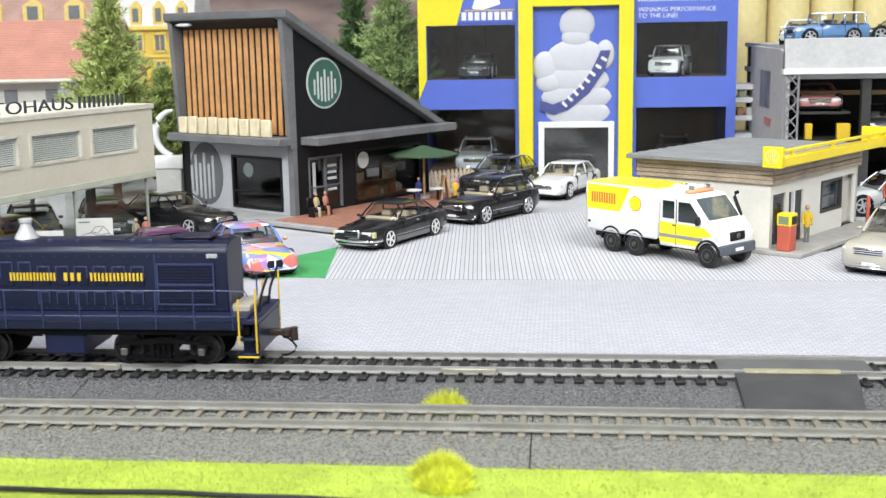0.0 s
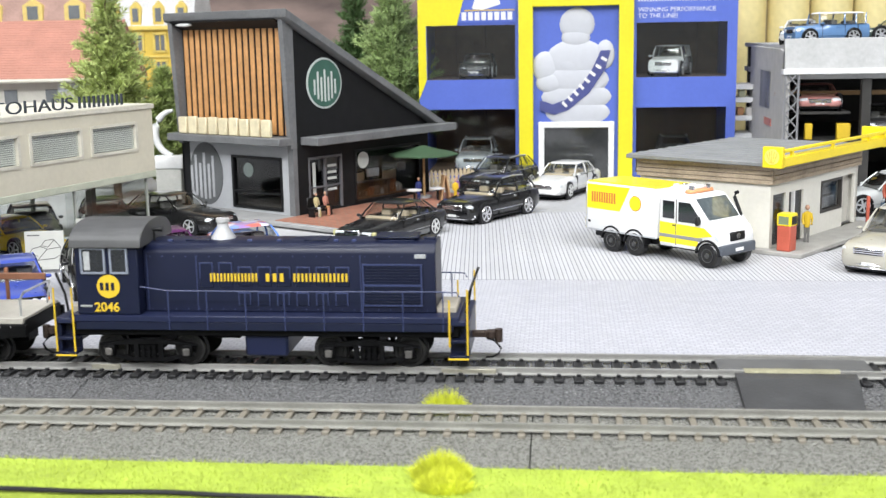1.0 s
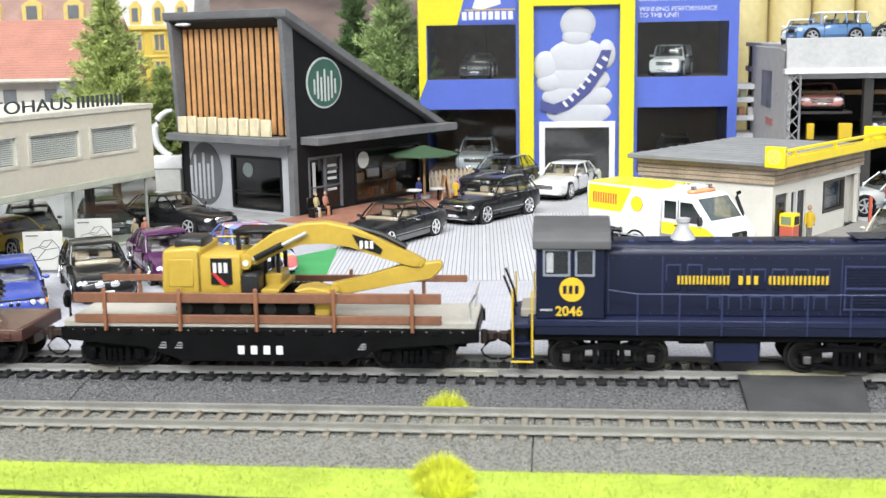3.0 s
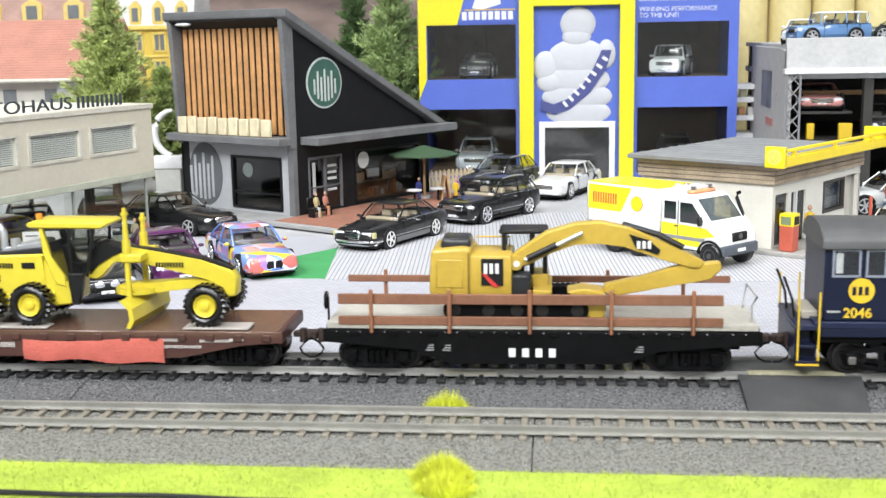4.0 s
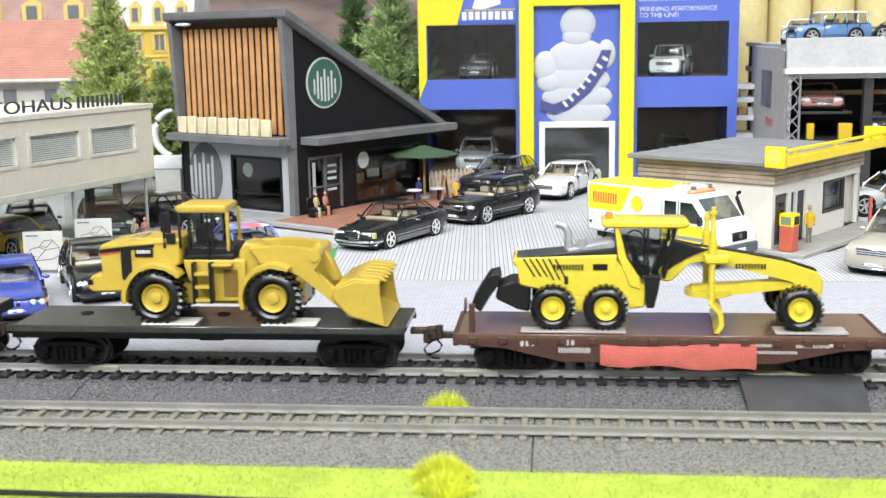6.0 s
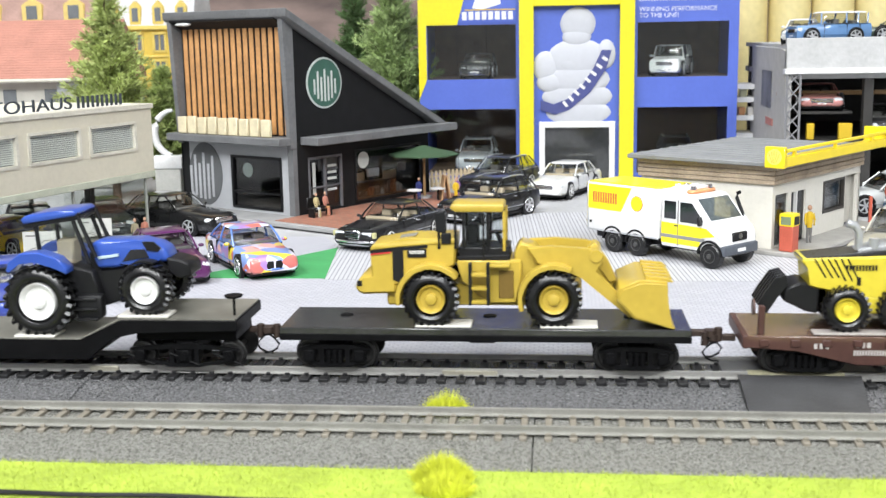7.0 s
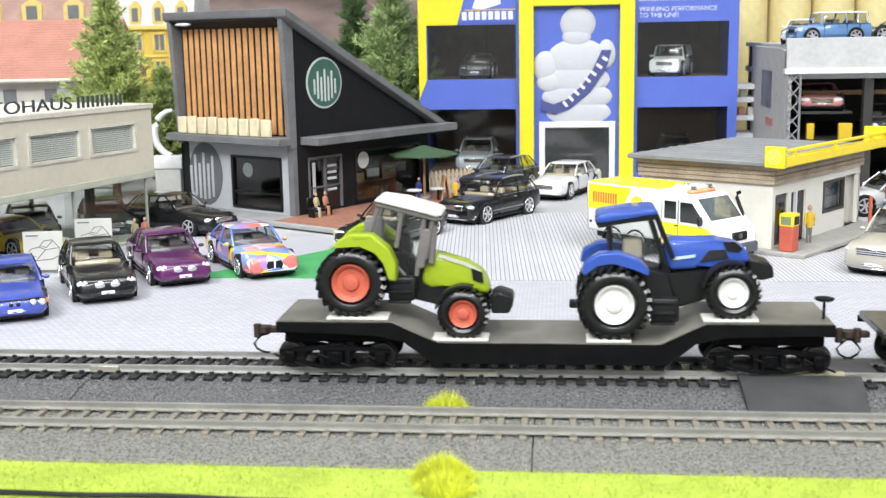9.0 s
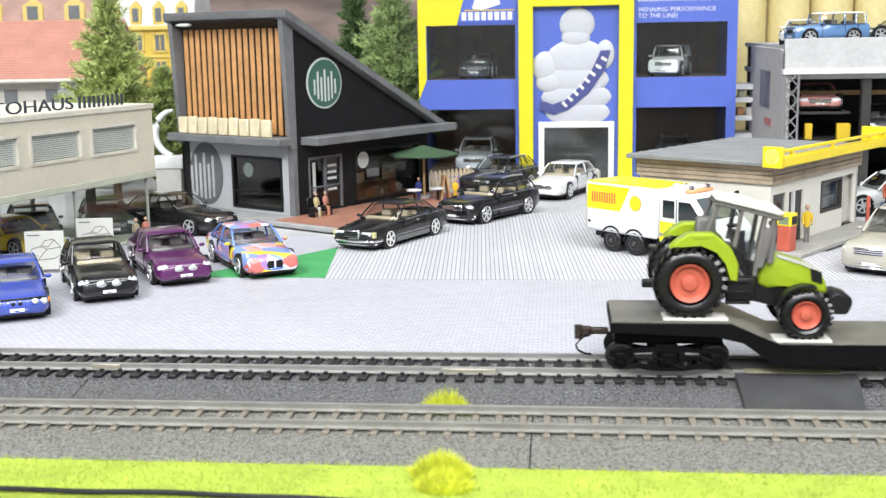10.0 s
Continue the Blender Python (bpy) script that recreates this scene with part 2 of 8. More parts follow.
def ground():
    gm = mat("grey_road_card", (0.42, 0.42, 0.43), 0.7, vary=0.12, scale=40, bump=0.1)
    tagged(part("ground", box(-1290, 1290, 14, 1290, -8, -1.0), gm), "grey asphalt-printed base board behind the paving sheets", "ground", kind="structure")
    cob = paving_material("cobble_sheet", (0.43, 0.43, 0.465), (0.32, 0.32, 0.365), 3.4, 2.2, 0.3, 0.07)
    tagged(part("pavement", prism([(-62.2, 13.5), (700, 13.5), (700, 143.5), (-80.2, 143.5)], -0.9, 0.0, "z"), cob), "pale grey cobble-printed paving sheet beside the track", "paving", kind="structure")
    tagged(part("pavement_west", prism([(-700, 13.5), (-62.22, 13.5), (-80.22, 143.5), (-700, 143.5)], -0.9, -0.1, "z"), cob), "pale grey cobble-printed paving sheet beside the track", "paving", kind="structure")
    strip = paving_material("strip_sheet", (0.48, 0.48, 0.505), (0.20, 0.205, 0.225), 4000, 2.1, 0.24, 0.05, 0.0)
    # strips run away from the track
    bm = prism([(-71, 143.8), (420, 143.8), (420, 205), (170, 215), (95, 300), (62, 352), (-20, 340), (-95, 312)], -0.9, 0.05, "z")
    bmesh.ops.rotate(bm, verts=bm.verts, matrix=Matrix.Rotation(radians(-94), 3, "Z"), cent=(0, 0, 0))
    ob = part("pavement_strips", bm, strip)
    ob.rotation_euler = (0, 0, radians(94))
    tagged(ob, "white paving sheet with dark parallel joint lines", "paving", kind="structure")
    tagged(part("pavement_left", prism([(-71.5, 143.8), (-80, 226), (-95, 262), (-700, 262), (-700, 143.8)], -0.9, -0.2, "z"), cob), "pale paving sheet between parked cars and the cafe", "paving", kind="structure")
    green = mat("green_mat", (0.05, 0.28, 0.09), 0.75, vary=0.1, scale=80, bump=0.1)
    tagged(part("green_mat", prism([(-80.3, 226), (-71.3, 147), (-128, 147), (-131, 158), (-104, 192)], -0.9, 0.1, "z"), green), "flat green triangular ground patch", "ground", kind="structure")
    # roadbeds and grass
    # the pale speckle in both foams paints the glints of their grain
    bed = mat("roadbed_foam", (0.118, 0.118, 0.122), 0.24, vary=0.34, scale=130, bump=1.0, relief=0.0020, fine=1.0, dust_glint=0.04)
    tagged(part("roadbed", prism([(13.4, -8), (13.4, 0.1), (-20, 0.1), (-41, -3.0), (-41, -8)], -900, -117.6, "x"), bed), "smooth dark grey roadbed under the rear track", "roadbed", kind="structure")
    tagged(part("roadbed_right", prism([(13.4, -8), (13.4, 0.1), (-20, 0.1), (-41, -3.0), (-41, -8)], -117.2, 900, "x"), bed), "smooth dark grey roadbed under the rear track", "roadbed", kind="structure")
    foam = mat("grained_foam", (0.225, 0.222, 0.198), 0.28, vary=0.24, scale=135, bump=1.0, relief=0.0024, fine=1.0, dust_glint=0.03)
    sec = [(-41.2, -8), (-41.2, -1.2), (-73.5, -1.2), (-83, -3.4), (-83, -8)]
    tagged(part("roadbed_front", prism(sec, -900, 30.6, "x"), foam), "grained grey foam roadbed of the front track", "roadbed", kind="structure")
    tagged(part("roadbed_front_right", prism(sec, 31.0, 900, "x"), foam), "grained grey foam roadbed of the front track", "roadbed", kind="structure")
    gr = mat("grass_mat", (0.33, 0.42, 0.05), 0.85, vary=0.22, scale=90, bump=0.7)
    tagged(part("grass", prism([(-900, -110), (-60, -107.5), (0, -113), (900, -113), (900, -83.2), (-900, -83.2)], -8, -3.3, "z"), gr), "bright yellow-green flocked grass strip", "grass", kind="structure")


def grass_blades():
    """Short fibres all over the strip of grass that the camera passes."""
    bm = bmesh.new()
    rnd = random.Random(4)
    for i in range(16000):
        x, y = rnd.uniform(-150, 170), rnd.uniform(-108, -82.4)
        h, a, l = rnd.uniform(0.5, 1.5), rnd.uniform(0, 6.3), rnd.uniform(0, 0.8)
        w = 0.11
        ux, uy = math.cos(a) * w, math.sin(a) * w
        v = [bm.verts.new((x - ux, y - uy, -3.4)), bm.verts.new((x + ux, y + uy, -3.4)), bm.verts.new((x - uy * l * 8, y + ux * l * 8, -3.4 + h))]
        bm.faces.new(v)
    ob = part("grass_fibres", bm, mat("grass_fibre", (0.36, 0.44, 0.055), 0.8, vary=0.25, scale=200), smooth=False)
    tagged(ob, "short bright green static grass fibres", "grass", kind="stuff")


def tuft(x, y, z, rx, ry, h, n, seed, label):
    t = thing("grass_tuft", x, y, z, label=label, category="grass tuft", group="grass tufts")
    rnd = random.Random(seed)
    bm = bmesh.new()
    for i in range(n):
        a, q = rnd.uniform(0, 6.28), math.sqrt(rnd.random())
        bx, by = math.cos(a) * rx * q, math.sin(a) * ry * q
        hh = h * (1 - 0.75 * q * q) * rnd.uniform(0.55, 1.1) + 0.6
        lean = Vector((bx / rx * rnd.uniform(0.5, 2.6), by / ry * 1.8, 0)) + Vector((rnd.gauss(0, 0.6), rnd.gauss(0, 0.6), 0))
        b = rnd.uniform(0, 6.28)
        u = Vector((math.cos(b), math.sin(b), 0)) * 0.13
        p = Vector((bx, by, 0))
        m = p + lean * 0.4 + Vector((0, 0, hh * 0.6))
        e = p + lean + Vector((0, 0, hh))
        va, vb, vc, vd, ve = [bm.verts.new(q2) for q2 in (p - u, p + u, m + u * 0.8, m - u * 0.8, e)]
        bm.faces.new((va, vb, vc, vd))
        bm.faces.new((vd, vc, ve))
    part("foliage", bm, mat("tuft_blades", (0.66, 0.70, 0.05), 0.75, vary=0.3, scale=150), t, smooth=False)
    part("clump", ball((0, 0, 0), 1, 3, squash=(rx * 0.8, ry * 0.8, h * 0.55)), mat("tuft_core", (0.60, 0.64, 0.045), 0.9, vary=0.3, scale=200, bump=0.8), t)


def track(name, yc, zt, spacing, tie_w, tie_l, tiem, railm, label, sleeper_h=1.3, half=8.7):
    t = thing(name, label=label, category="track", kind="structure")
    ztie = zt - 2.3
    for side in (-1, 1):
        y = yc + side * half
        sec = [(y - 1.2, ztie), (y + 1.2, ztie), (y + 1.2, ztie + 0.3), (y + 0.28, ztie + 0.6), (y + 0.28, zt - 0.8), (y + 0.5, zt - 0.6), (y + 0.5, zt),
               (y - 0.5, zt), (y - 0.5, zt - 0.6), (y - 0.28, zt - 0.8), (y - 0.28, ztie + 0.6), (y - 1.2, ztie + 0.3)]
        part("rail", prism(sec, -900, 900, "x"), railm, t, smooth=False)
    bm = box(-tie_w / 2, tie_w / 2, -tie_l / 2, tie_l / 2, ztie - sleeper_h, ztie, 0.25)
    for side in (-1, 1):
        for d in (-1.75, 1.75):
            box(-0.7, 0.7, side * half + d - 0.5, side * half + d + 0.5, ztie, ztie + 0.75, 0.15, bm=bm)
    me = to_mesh("tie", bm, tiem)
    n0, n1 = int(-300 / spacing), int(280 / spacing)
    for i in range(n0, n1):
        o = new("tie", me)
        o.parent = t
        o.location = (i * spacing * MM, yc * MM, 0)
    # the far ends past the nearest stretch, joined
    bm = bmesh.new()
    for i in list(range(int(-900 / spacing), n0)) + list(range(n1, int(900 / spacing))):
        box(i * spacing - tie_w / 2, i * spacing + tie_w / 2, yc - tie_l / 2, yc + tie_l / 2, ztie - sleeper_h, ztie, bm=bm)
    tagged(part("tie_run", bm, tiem, t), kind="stuff")
    return t


def crossing_plates():
    dk = mat("rubber_plate", (0.05, 0.05, 0.052), 0.45, vary=0.2, scale=90, bump=0.2)
    t = thing("track_crossing", label="dark rubber crossing plates laid at the rear track", category="crossing")
    part("rear_plate", prism([(90, -5.5), (139, -5.5), (139, 11), (136, 11.8), (104, 11.6), (90, 11)], 0.15, 2.4, "z", 0.3), mat("plate_grey", (0.10, 0.10, 0.10), 0.5, vary=0.2), t)
    bm = prism([(-13, 2.9), (-14, 3.4), (-20, 2.8), (-40.8, -1.6), (-40.8, -2.6), (-20, 0.3)], 94.0, 131.8, "x")
    for v in bm.verts:
        if v.co.x > 120:
            v.co.x -= 0.12 * (-13 - v.co.y)
    part("ramp_plate", bm, dk, t)
    bm = prism([(-9.6, 2.9), (-9.6, 3.75), (-11.6, 3.75), (-12.9, 3.25), (-12.9, 2.2)], 97.3, 127, "x")
    part("yellowed_strip", bm, mat("yellowed_plastic", (0.27, 0.255, 0.17), 0.5, vary=0.3), t, "yellowed plastic strip")


def rail_details():
    t = thing("rail_joiner", label="pale brass rail joiner on the near rail", category="rail joiner", group="rail joiners", shift=(-114, -11.2, 0), x=-114, y=-11.2)
    brass = mat("pale_brass", (0.38, 0.36, 0.29), 0.4, metal=0.4, vary=0.2)
    part("sleeve", box(-119, -109, -12.3, -10.1, 1.5, 3.3, 0.2), brass, t)
    t = thing("rail_joiner", label="pale brass rail joiner on the near rail", category="rail joiner", group="rail joiners", shift=(9, -11.2, 0), x=9, y=-11.2)
    part("sleeve", box(0, 18, -12.2, -10.2, 1.5, 3.1, 0.2), brass, t)
    f = thing("plaster_crumb", 43.8, -25, -1.4, label="small pale grey plaster crumb on the grey roadbed", category="crumb")
    part("crumb", ball((0, 0, 0.3), 1, 2, squash=(1.1, 0.9, 0.5)), mat("plaster_grey", (0.33, 0.33, 0.32), 0.7), f)


def cable():
    t = thing("black_cable", label="thin black cable along the table edge", category="cable")
    part("wire", tube([(-150 + 8 * i, -107.4 - 0.35 * max(0, i - 12) ** 1.1 + 0.4 * math.sin(i * 1.3), -2.2) for i in range(28)], 0.7, 8), BLACK, t)


room()
ground()
grass_blades()
tuft(4, -40.2, -2.9, 6.6, 2.5, 8.5, 900, 1, "yellow-green grass tuft beside the front track")
tuft(14, -40.4, -2.9, 5.0, 1.6, 2.2, 260, 5, "low yellow-green grass tuft beside the front track")
tuft(8, -91, -3.4, 7.5, 5.0, 8, 1500, 2, "rounded yellow-green grass tuft on the grass strip")
tuft(9.5, -99, -3.4, 7.0, 3.8, 6, 900, 3, "rounded yellow-green grass tuft on the grass strip")
track("track_rear", YC, RAIL, 6.4, 3.2, 30, plastic("black_tie", (0.012, 0.012, 0.013), 0.4), mat("nickel_rail", (0.31, 0.305, 0.29), 0.32, metal=0.25, vary=0.12), "silver rails on dark sleepers, where the train runs")
track("track_front", -54.2, 2.1, 7.0, 2.1, 23, plastic("tan_tie", (0.20, 0.18, 0.145), 0.5), mat("dull_rail", (0.27, 0.265, 0.24), 0.4, metal=0.2, vary=0.15), "empty track with dull rails on tan sleepers", half=7.6)
crossing_plates()
rail_details()
cable()

# ---- the train ----
TRAVEL = [(0, -180.3), (0.5, -148.0), (1, -111.3), (1.5, -74.2), (2, -37.1), (2.5, 0.0), (4, 127.5), (4.5, 174.8), (5, 222.6), (5.5, 270.1),
          (7, 407.0), (7.5, 450.9), (8, 495.5), (8.5, 544.5), (9, 595.4), (9.5, 648.7), (10, 703.0)]
ROLLING = []
AXLES = []
NAVY = paint("navy_paint", (0.0056, 0.0082, 0.0265), 0.06, 0.40)
NAVYTRIM = paint("navy_trim", (0.010, 0.014, 0.042), 0.05, 0.42)
# brighter navy for edges and thin fittings: the light they catch, as colour
NAVYLIT = paint("navy_lit", (0.032, 0.042, 0.105), 0.1, 0.4)
SIGNAL = paint("signal_yellow", (0.62, 0.42, 0.03), 0.2, 0.4)
FRAMEBLK = mat("frame_black", (0.0035, 0.0035, 0.004), 0.5, vary=0.3, scale=150, bump=0.1, dust_glint=0.001, spec=0.1)
COUPLER = mat("coupler_bronze", (0.045, 0.03, 0.024), 0.5, metal=0.3, vary=0.2)
GUNMETAL = mat("gunmetal", (0.016, 0.0155, 0.015), 0.42, metal=0.2, vary=0.3)


def vehicle(name, x0, label, category, group=""):
    """A thing of the train, its parts written in the train's own coordinates; x0: its middle."""
    t = thing(name, x0, YC, 0, label=label, category=category, group=group, shift=(x0, YC, 0))
    ROLLING.append((t, x0))
    return t


def both(f, bm=None):
    """Builds a shape at the near and the far side; f(side, bm)."""
    bm = bm or bmesh.new()
    for s in (-1, 1):
        f(s, bm)
    return bm


def wheelset(parent, x, r=4.9):
    bm = bmesh.new()
    for s in (-1, 1):
        lathe((x, YC + s * 7.2, RAIL + r), [(s * 0.0, r * 1.12), (s * 0.5, r * 1.1), (s * 0.7, r), (s * 2.6, r * 0.97), (s * 2.7, r * 0.8), (s * 2.3, r * 0.72), (s * 2.4, r * 0.25), (s * 3.2, r * 0.22)], "y", 24, bm)
    cyl((x, YC - 7, RAIL + r), 0.9, 14, "y", 8, bm)
    for s in (-1, 1):
        box(x - 0.4, x + 0.4, YC + s * 9.2 - 0.3, YC + s * 9.2 + 0.3, RAIL + r * 0.35, RAIL + r * 1.65, bm=bm)
    ob = part("wheelset", bm, GUNMETAL, parent, at=(x, YC, RAIL + r))
    AXLES.append((ob, r))
    return ob


def truck(parent, xs, r=4.9, heavy=False):
    """A bogie with cast side frames, springs and axle boxes."""
    x0, x1 = min(xs), max(xs)
    xm = (x0 + x1) / 2
    zc = RAIL + r

    def frame_side(s, bm):
        ya, yb = sorted((YC + s * 11.4, YC + s * 12.8))
        # arched top beam, dropped lower bar and two columns leave open windows
        top = [(x0 - 3.6, zc + 1.6), (x0 - 3.4, zc + 2.6), (xm - 5, zc + 4.0), (xm + 5, zc + 4.0), (x1 + 3.4, zc + 2.6), (x1 + 3.6, zc + 1.6), (xm + 5, zc + 2.4), (xm - 5, zc + 2.4)]
        prism(top, ya, yb, "y", 0.2, bm)
        low = [(x0 - 2.4, zc - 1.6), (x0 - 2.2, zc - 0.4), (xm - 5, zc - 2.4), (xm + 5, zc - 2.4), (x1 + 2.2, zc - 0.4), (x1 + 2.4, zc - 1.6), (xm + 5, zc - 3.7), (xm - 5, zc - 3.7)]
        prism(low, ya, yb, "y", 0.2, bm)
        for d in (-4.2, 4.2):
            box(xm + d - 0.8, xm + d + 0.8, ya, yb, zc - 3, zc + 3, bm=bm)
        for x in xs:
            box(x - 1.8, x + 1.8, *sorted((YC + s * 11.2, YC + s * 13.6)), zc - 1.9, zc + 2.2, 0.4, bm=bm)
            cyl((x, YC + s * 13.5, zc), 1.2, s * 0.5, "y", 12, bm)
            box(x - 0.5, x + 0.5, *sorted((YC + s * 13.4, YC + s * 13.9)), zc - 1.4, zc + 1.4, bm=bm)
        for d in (-1.9, 0, 1.9):
            for k in range(4):
                cyl((xm + d, YC + s * 12.6, zc - 2.3 + k * 1.1), 0.95 if k % 2 else 0.75, 1.1, "z", 8, bm)
    for s in (-1, 1):
        fb = bmesh.new()
        frame_side(s, fb)
        part("bogie_frame", fb, FRAMEBLK, parent)
    part("bolster", box(xm - 3, xm + 3, YC - 12, YC + 12, zc - 1, zc + 4.5, 0.4), FRAMEBLK, parent)
    for x in xs:
        if heavy:
            part("axle_cap", box(x - 1.2, x + 1.2, YC - 14.4, YC - 13.7, zc - 1.3, zc + 1.3, 0.3), mat("axle_grey", (0.085, 0.08, 0.075), 0.5, vary=0.3), parent)
        wheelset(parent, x, r)


def coupler(parent, x, sgn, z=12.6):
    bm = box(min(x, x + sgn * 6), max(x, x + sgn * 6), YC - 1.3, YC + 1.3, z - 1, z + 1, 0.3)
    box(*sorted((x + sgn * 5.5, x + sgn * 10.0)), YC - 2.4, YC + 1.4, z - 1.35, z + 1.35, 0.4, bm=bm)
    cyl((x + sgn * 9.8, YC - 1.8, z - 2.2), 1.3, 4.4, "z", 10, bm)
    cyl((x + sgn * 7.4, YC - 2.6, z - 0.4), 1.5, 1.9, "z", 12, bm)
    part("coupler", bm, COUPLER, parent, "bronze-brown knuckle coupler")
    hose = [(x + sgn * (6.2 + 3.6 * math.sin(a) * (1 if a < 1.6 else 1.25)), YC - 3.2, z - 4.0 + 3.2 * math.cos(a)) for a in (0, 0.5, 1.0, 1.6, 2.2, 2.8, 3.3)]
    part("air_hose", tube(hose, 0.38, 6), FRAMEBLK, parent)


def locomotive():
    t = vehicle("diesel_locomotive", 53, "dark blue diesel switcher locomotive with yellow lettering bars", "locomotive")
    W = 15.5
    part("underframe", box(-11.6, 117.8, YC - 13.5, YC + 13.5, 14.5, 19.5, 0.4), FRAMEBLK, t)
    part("walkway", box(-11.6, 117.8, YC - W, YC + W, 19.5, 21.7, 0.3), NAVYTRIM, t)
    part("side_sill", both(lambda s, bm: box(-9.5, 116, *sorted((YC + s * (W - 1.2), YC + s * (W - 0.2))), 16.8, 19.6, 0.2, bm=bm)), NAVY, t)
    part("cab_wall", box(-9.0, 12.5, YC - W + 1.2, YC + W - 1.2, 21.7, 45, 0.4), NAVY, t)
    roof = [(YC + (W + 0.2) * math.cos(a), 44.8 + 7.2 * math.sin(a) ** 0.8 if 0 < a < math.pi else 44.8) for a in [math.pi * i / 16 for i in range(17)]]
    roof += [(YC - W - 0.2, 44.2), (YC + W + 0.2, 44.2)]
    part("cab_roof", prism(roof, -10.0, 14.2, "x", 0.25), plastic("roof_grey", (0.07, 0.07, 0.072), 0.5), t, "dull grey curved cab roof")
    for x0, x1 in ((-6.3, 1.2), (3.6, 8.8)):
        w = part("cab_window", box(x0, x1, YC - W + 0.9, YC - W + 1.25, 36, 43.8), mat("cab_pane", (0.02, 0.022, 0.025), 0.12, coat=0.5), t)
        bm = bmesh.new()
        for a in ((x0 - 0.5, x0 + 0.2, 35.6, 44.2), (x1 - 0.2, x1 + 0.5, 35.6, 44.2), (x0, x1, 35.5, 36.2), (x0, x1, 43.6, 44.3)):
            box(a[0], a[1], YC - W + 0.6, YC - W + 1.3, a[2], a[3], bm=bm)
        part("window_frame", bm, plastic("frame_grey", (0.20, 0.22, 0.27), 0.4), w)
    part("blind", box(-5.9, -3.4, YC - W + 0.8, YC - W + 1.2, 36.5, 43.2, 0.3), mat("pale_blind", (0.36, 0.37, 0.38), 0.5, vary=0.3), t)
    # long hood with rounded shoulders
    H = 9.2
    sec = [(YC - H, 21.7), (YC - H, 41.5), (YC - H * 0.93, 43.2), (YC - H * 0.75, 44.4), (YC - H * 0.4, 45), (YC + H * 0.4, 45), (YC + H * 0.75, 44.4), (YC + H * 0.93, 43.2), (YC + H, 41.5), (YC + H, 21.7)]
    part("hood", prism(sec, 12.5, 110, "x", 0.3), NAVY, t)
    for i in range(8):
        x = 31.6 + i * 6.5
        part("hood_door", box(x, x + 4.6, YC - H - 0.28, YC - H + 0.3, 30 + (0.4 if i > 1 else 0), 38.6 - (1.4 if i > 1 else 0), 0.2), NAVY, t)
        # top and side edges in the brighter navy, a painted highlight
        f = bmesh.new()
        box(x, x + 0.35, YC - H - 0.42, YC - H, 33, 38.4 - (1.4 if i > 1 else 0), bm=f)
        box(x, x + 4.4, YC - H - 0.42, YC - H, 38.0 - (1.4 if i > 1 else 0), 38.4 - (1.4 if i > 1 else 0), bm=f)
        box(x + 4.25, x + 4.6, YC - H - 0.42, YC - H, 33, 38.4 - (1.4 if i > 1 else 0), bm=f)
        part("door_edge_lit", f, NAVYLIT, t)
    for i in range(6):
        x = 44.4 + i * 6.5
        part("louvre", box(x, x + 4.2, YC - H - 0.3, YC - H + 0.3, 24, 28.4, 0.2), NAVY, t)
        f = box(x, x + 0.35, YC - H - 0.42, YC - H, 24, 28.4)
        box(x, x + 4.2, YC - H - 0.42, YC - H, 28.0, 28.4, bm=f)
        box(x + 3.85, x + 4.2, YC - H - 0.42, YC - H, 24, 28.4, bm=f)
        part("louvre_edge_lit", f, NAVYLIT, t)
    part("grille_frame", box(86, 105.6, YC - H - 0.35, YC - H + 0.2, 24, 38, 0.2), NAVY, t)
    g = bmesh.new()
    for i in range(13):
        box(87.2, 104.4, YC - H - 0.6, YC - H, 25 + i * 0.98, 25.5 + i * 0.98, bm=g)
    part("grille", g, NAVY, t)
    gf = bmesh.new()
    for a in ((86, 86.5, 24, 38), (105.1, 105.6, 24, 38), (86.5, 105.1, 37.5, 38), (86.5, 105.1, 24, 24.5), (86.5, 105.1, 30.6, 31.3)):
        box(a[0], a[1], YC - H - 0.75, YC - H - 0.1, a[2], a[3], bm=gf)
    part("grille_bar", gf, NAVYLIT, t)
    bolts = bmesh.new()
    for i in range(24):
        for z in (22.6, 40.4):
            cyl((15 + i * 4, YC - H + 0.05, z), 0.22, -0.25, "y", 6, bolts)
    part("rivets", bolts, NAVYLIT, t)
    for x in (13.6, 30.4, 85.2):
        part("hood_seam", box(x, x + 0.3, YC - H - 0.12, YC - H + 0.1, 22, 41), NAVYLIT, t)
    part("number_board", box(103.2, 106.8, YC - H - 0.3, YC - H + 0.2, 39.8, 41.2, 0.1), mat("pale_board", (0.36, 0.37, 0.38), 0.5, vary=0.3, scale=900), t, "small pale board")
    bm = bmesh.new()
    word_bars(bm, 35.2, 51.6, YC - H - 0.5, 32.1, 2.7, 7, gap=0.5)
    word_bars(bm, 54.0, 61.0, YC - H - 0.5, 32.1, 2.7, 3, gap=0.5)
    word_bars(bm, 63.2, 81.8, YC - H - 0.5, 32.1, 2.7, 7, gap=0.5)
    part("lettering", bm, SIGNAL, t, "yellow lettering bars along the hood")
    em = part("emblem", cyl((2.2, YC - W + 1.25, 31.3), 3.9, -0.4, "y", 32), SIGNAL, t, "round yellow emblem")
    bm = word_bars(bmesh.new(), -0.6, 5.0, YC - W + 0.85, 30.0, 2.6, 3, gap=0.4)
    part("emblem_bars", bm, NAVY, em)
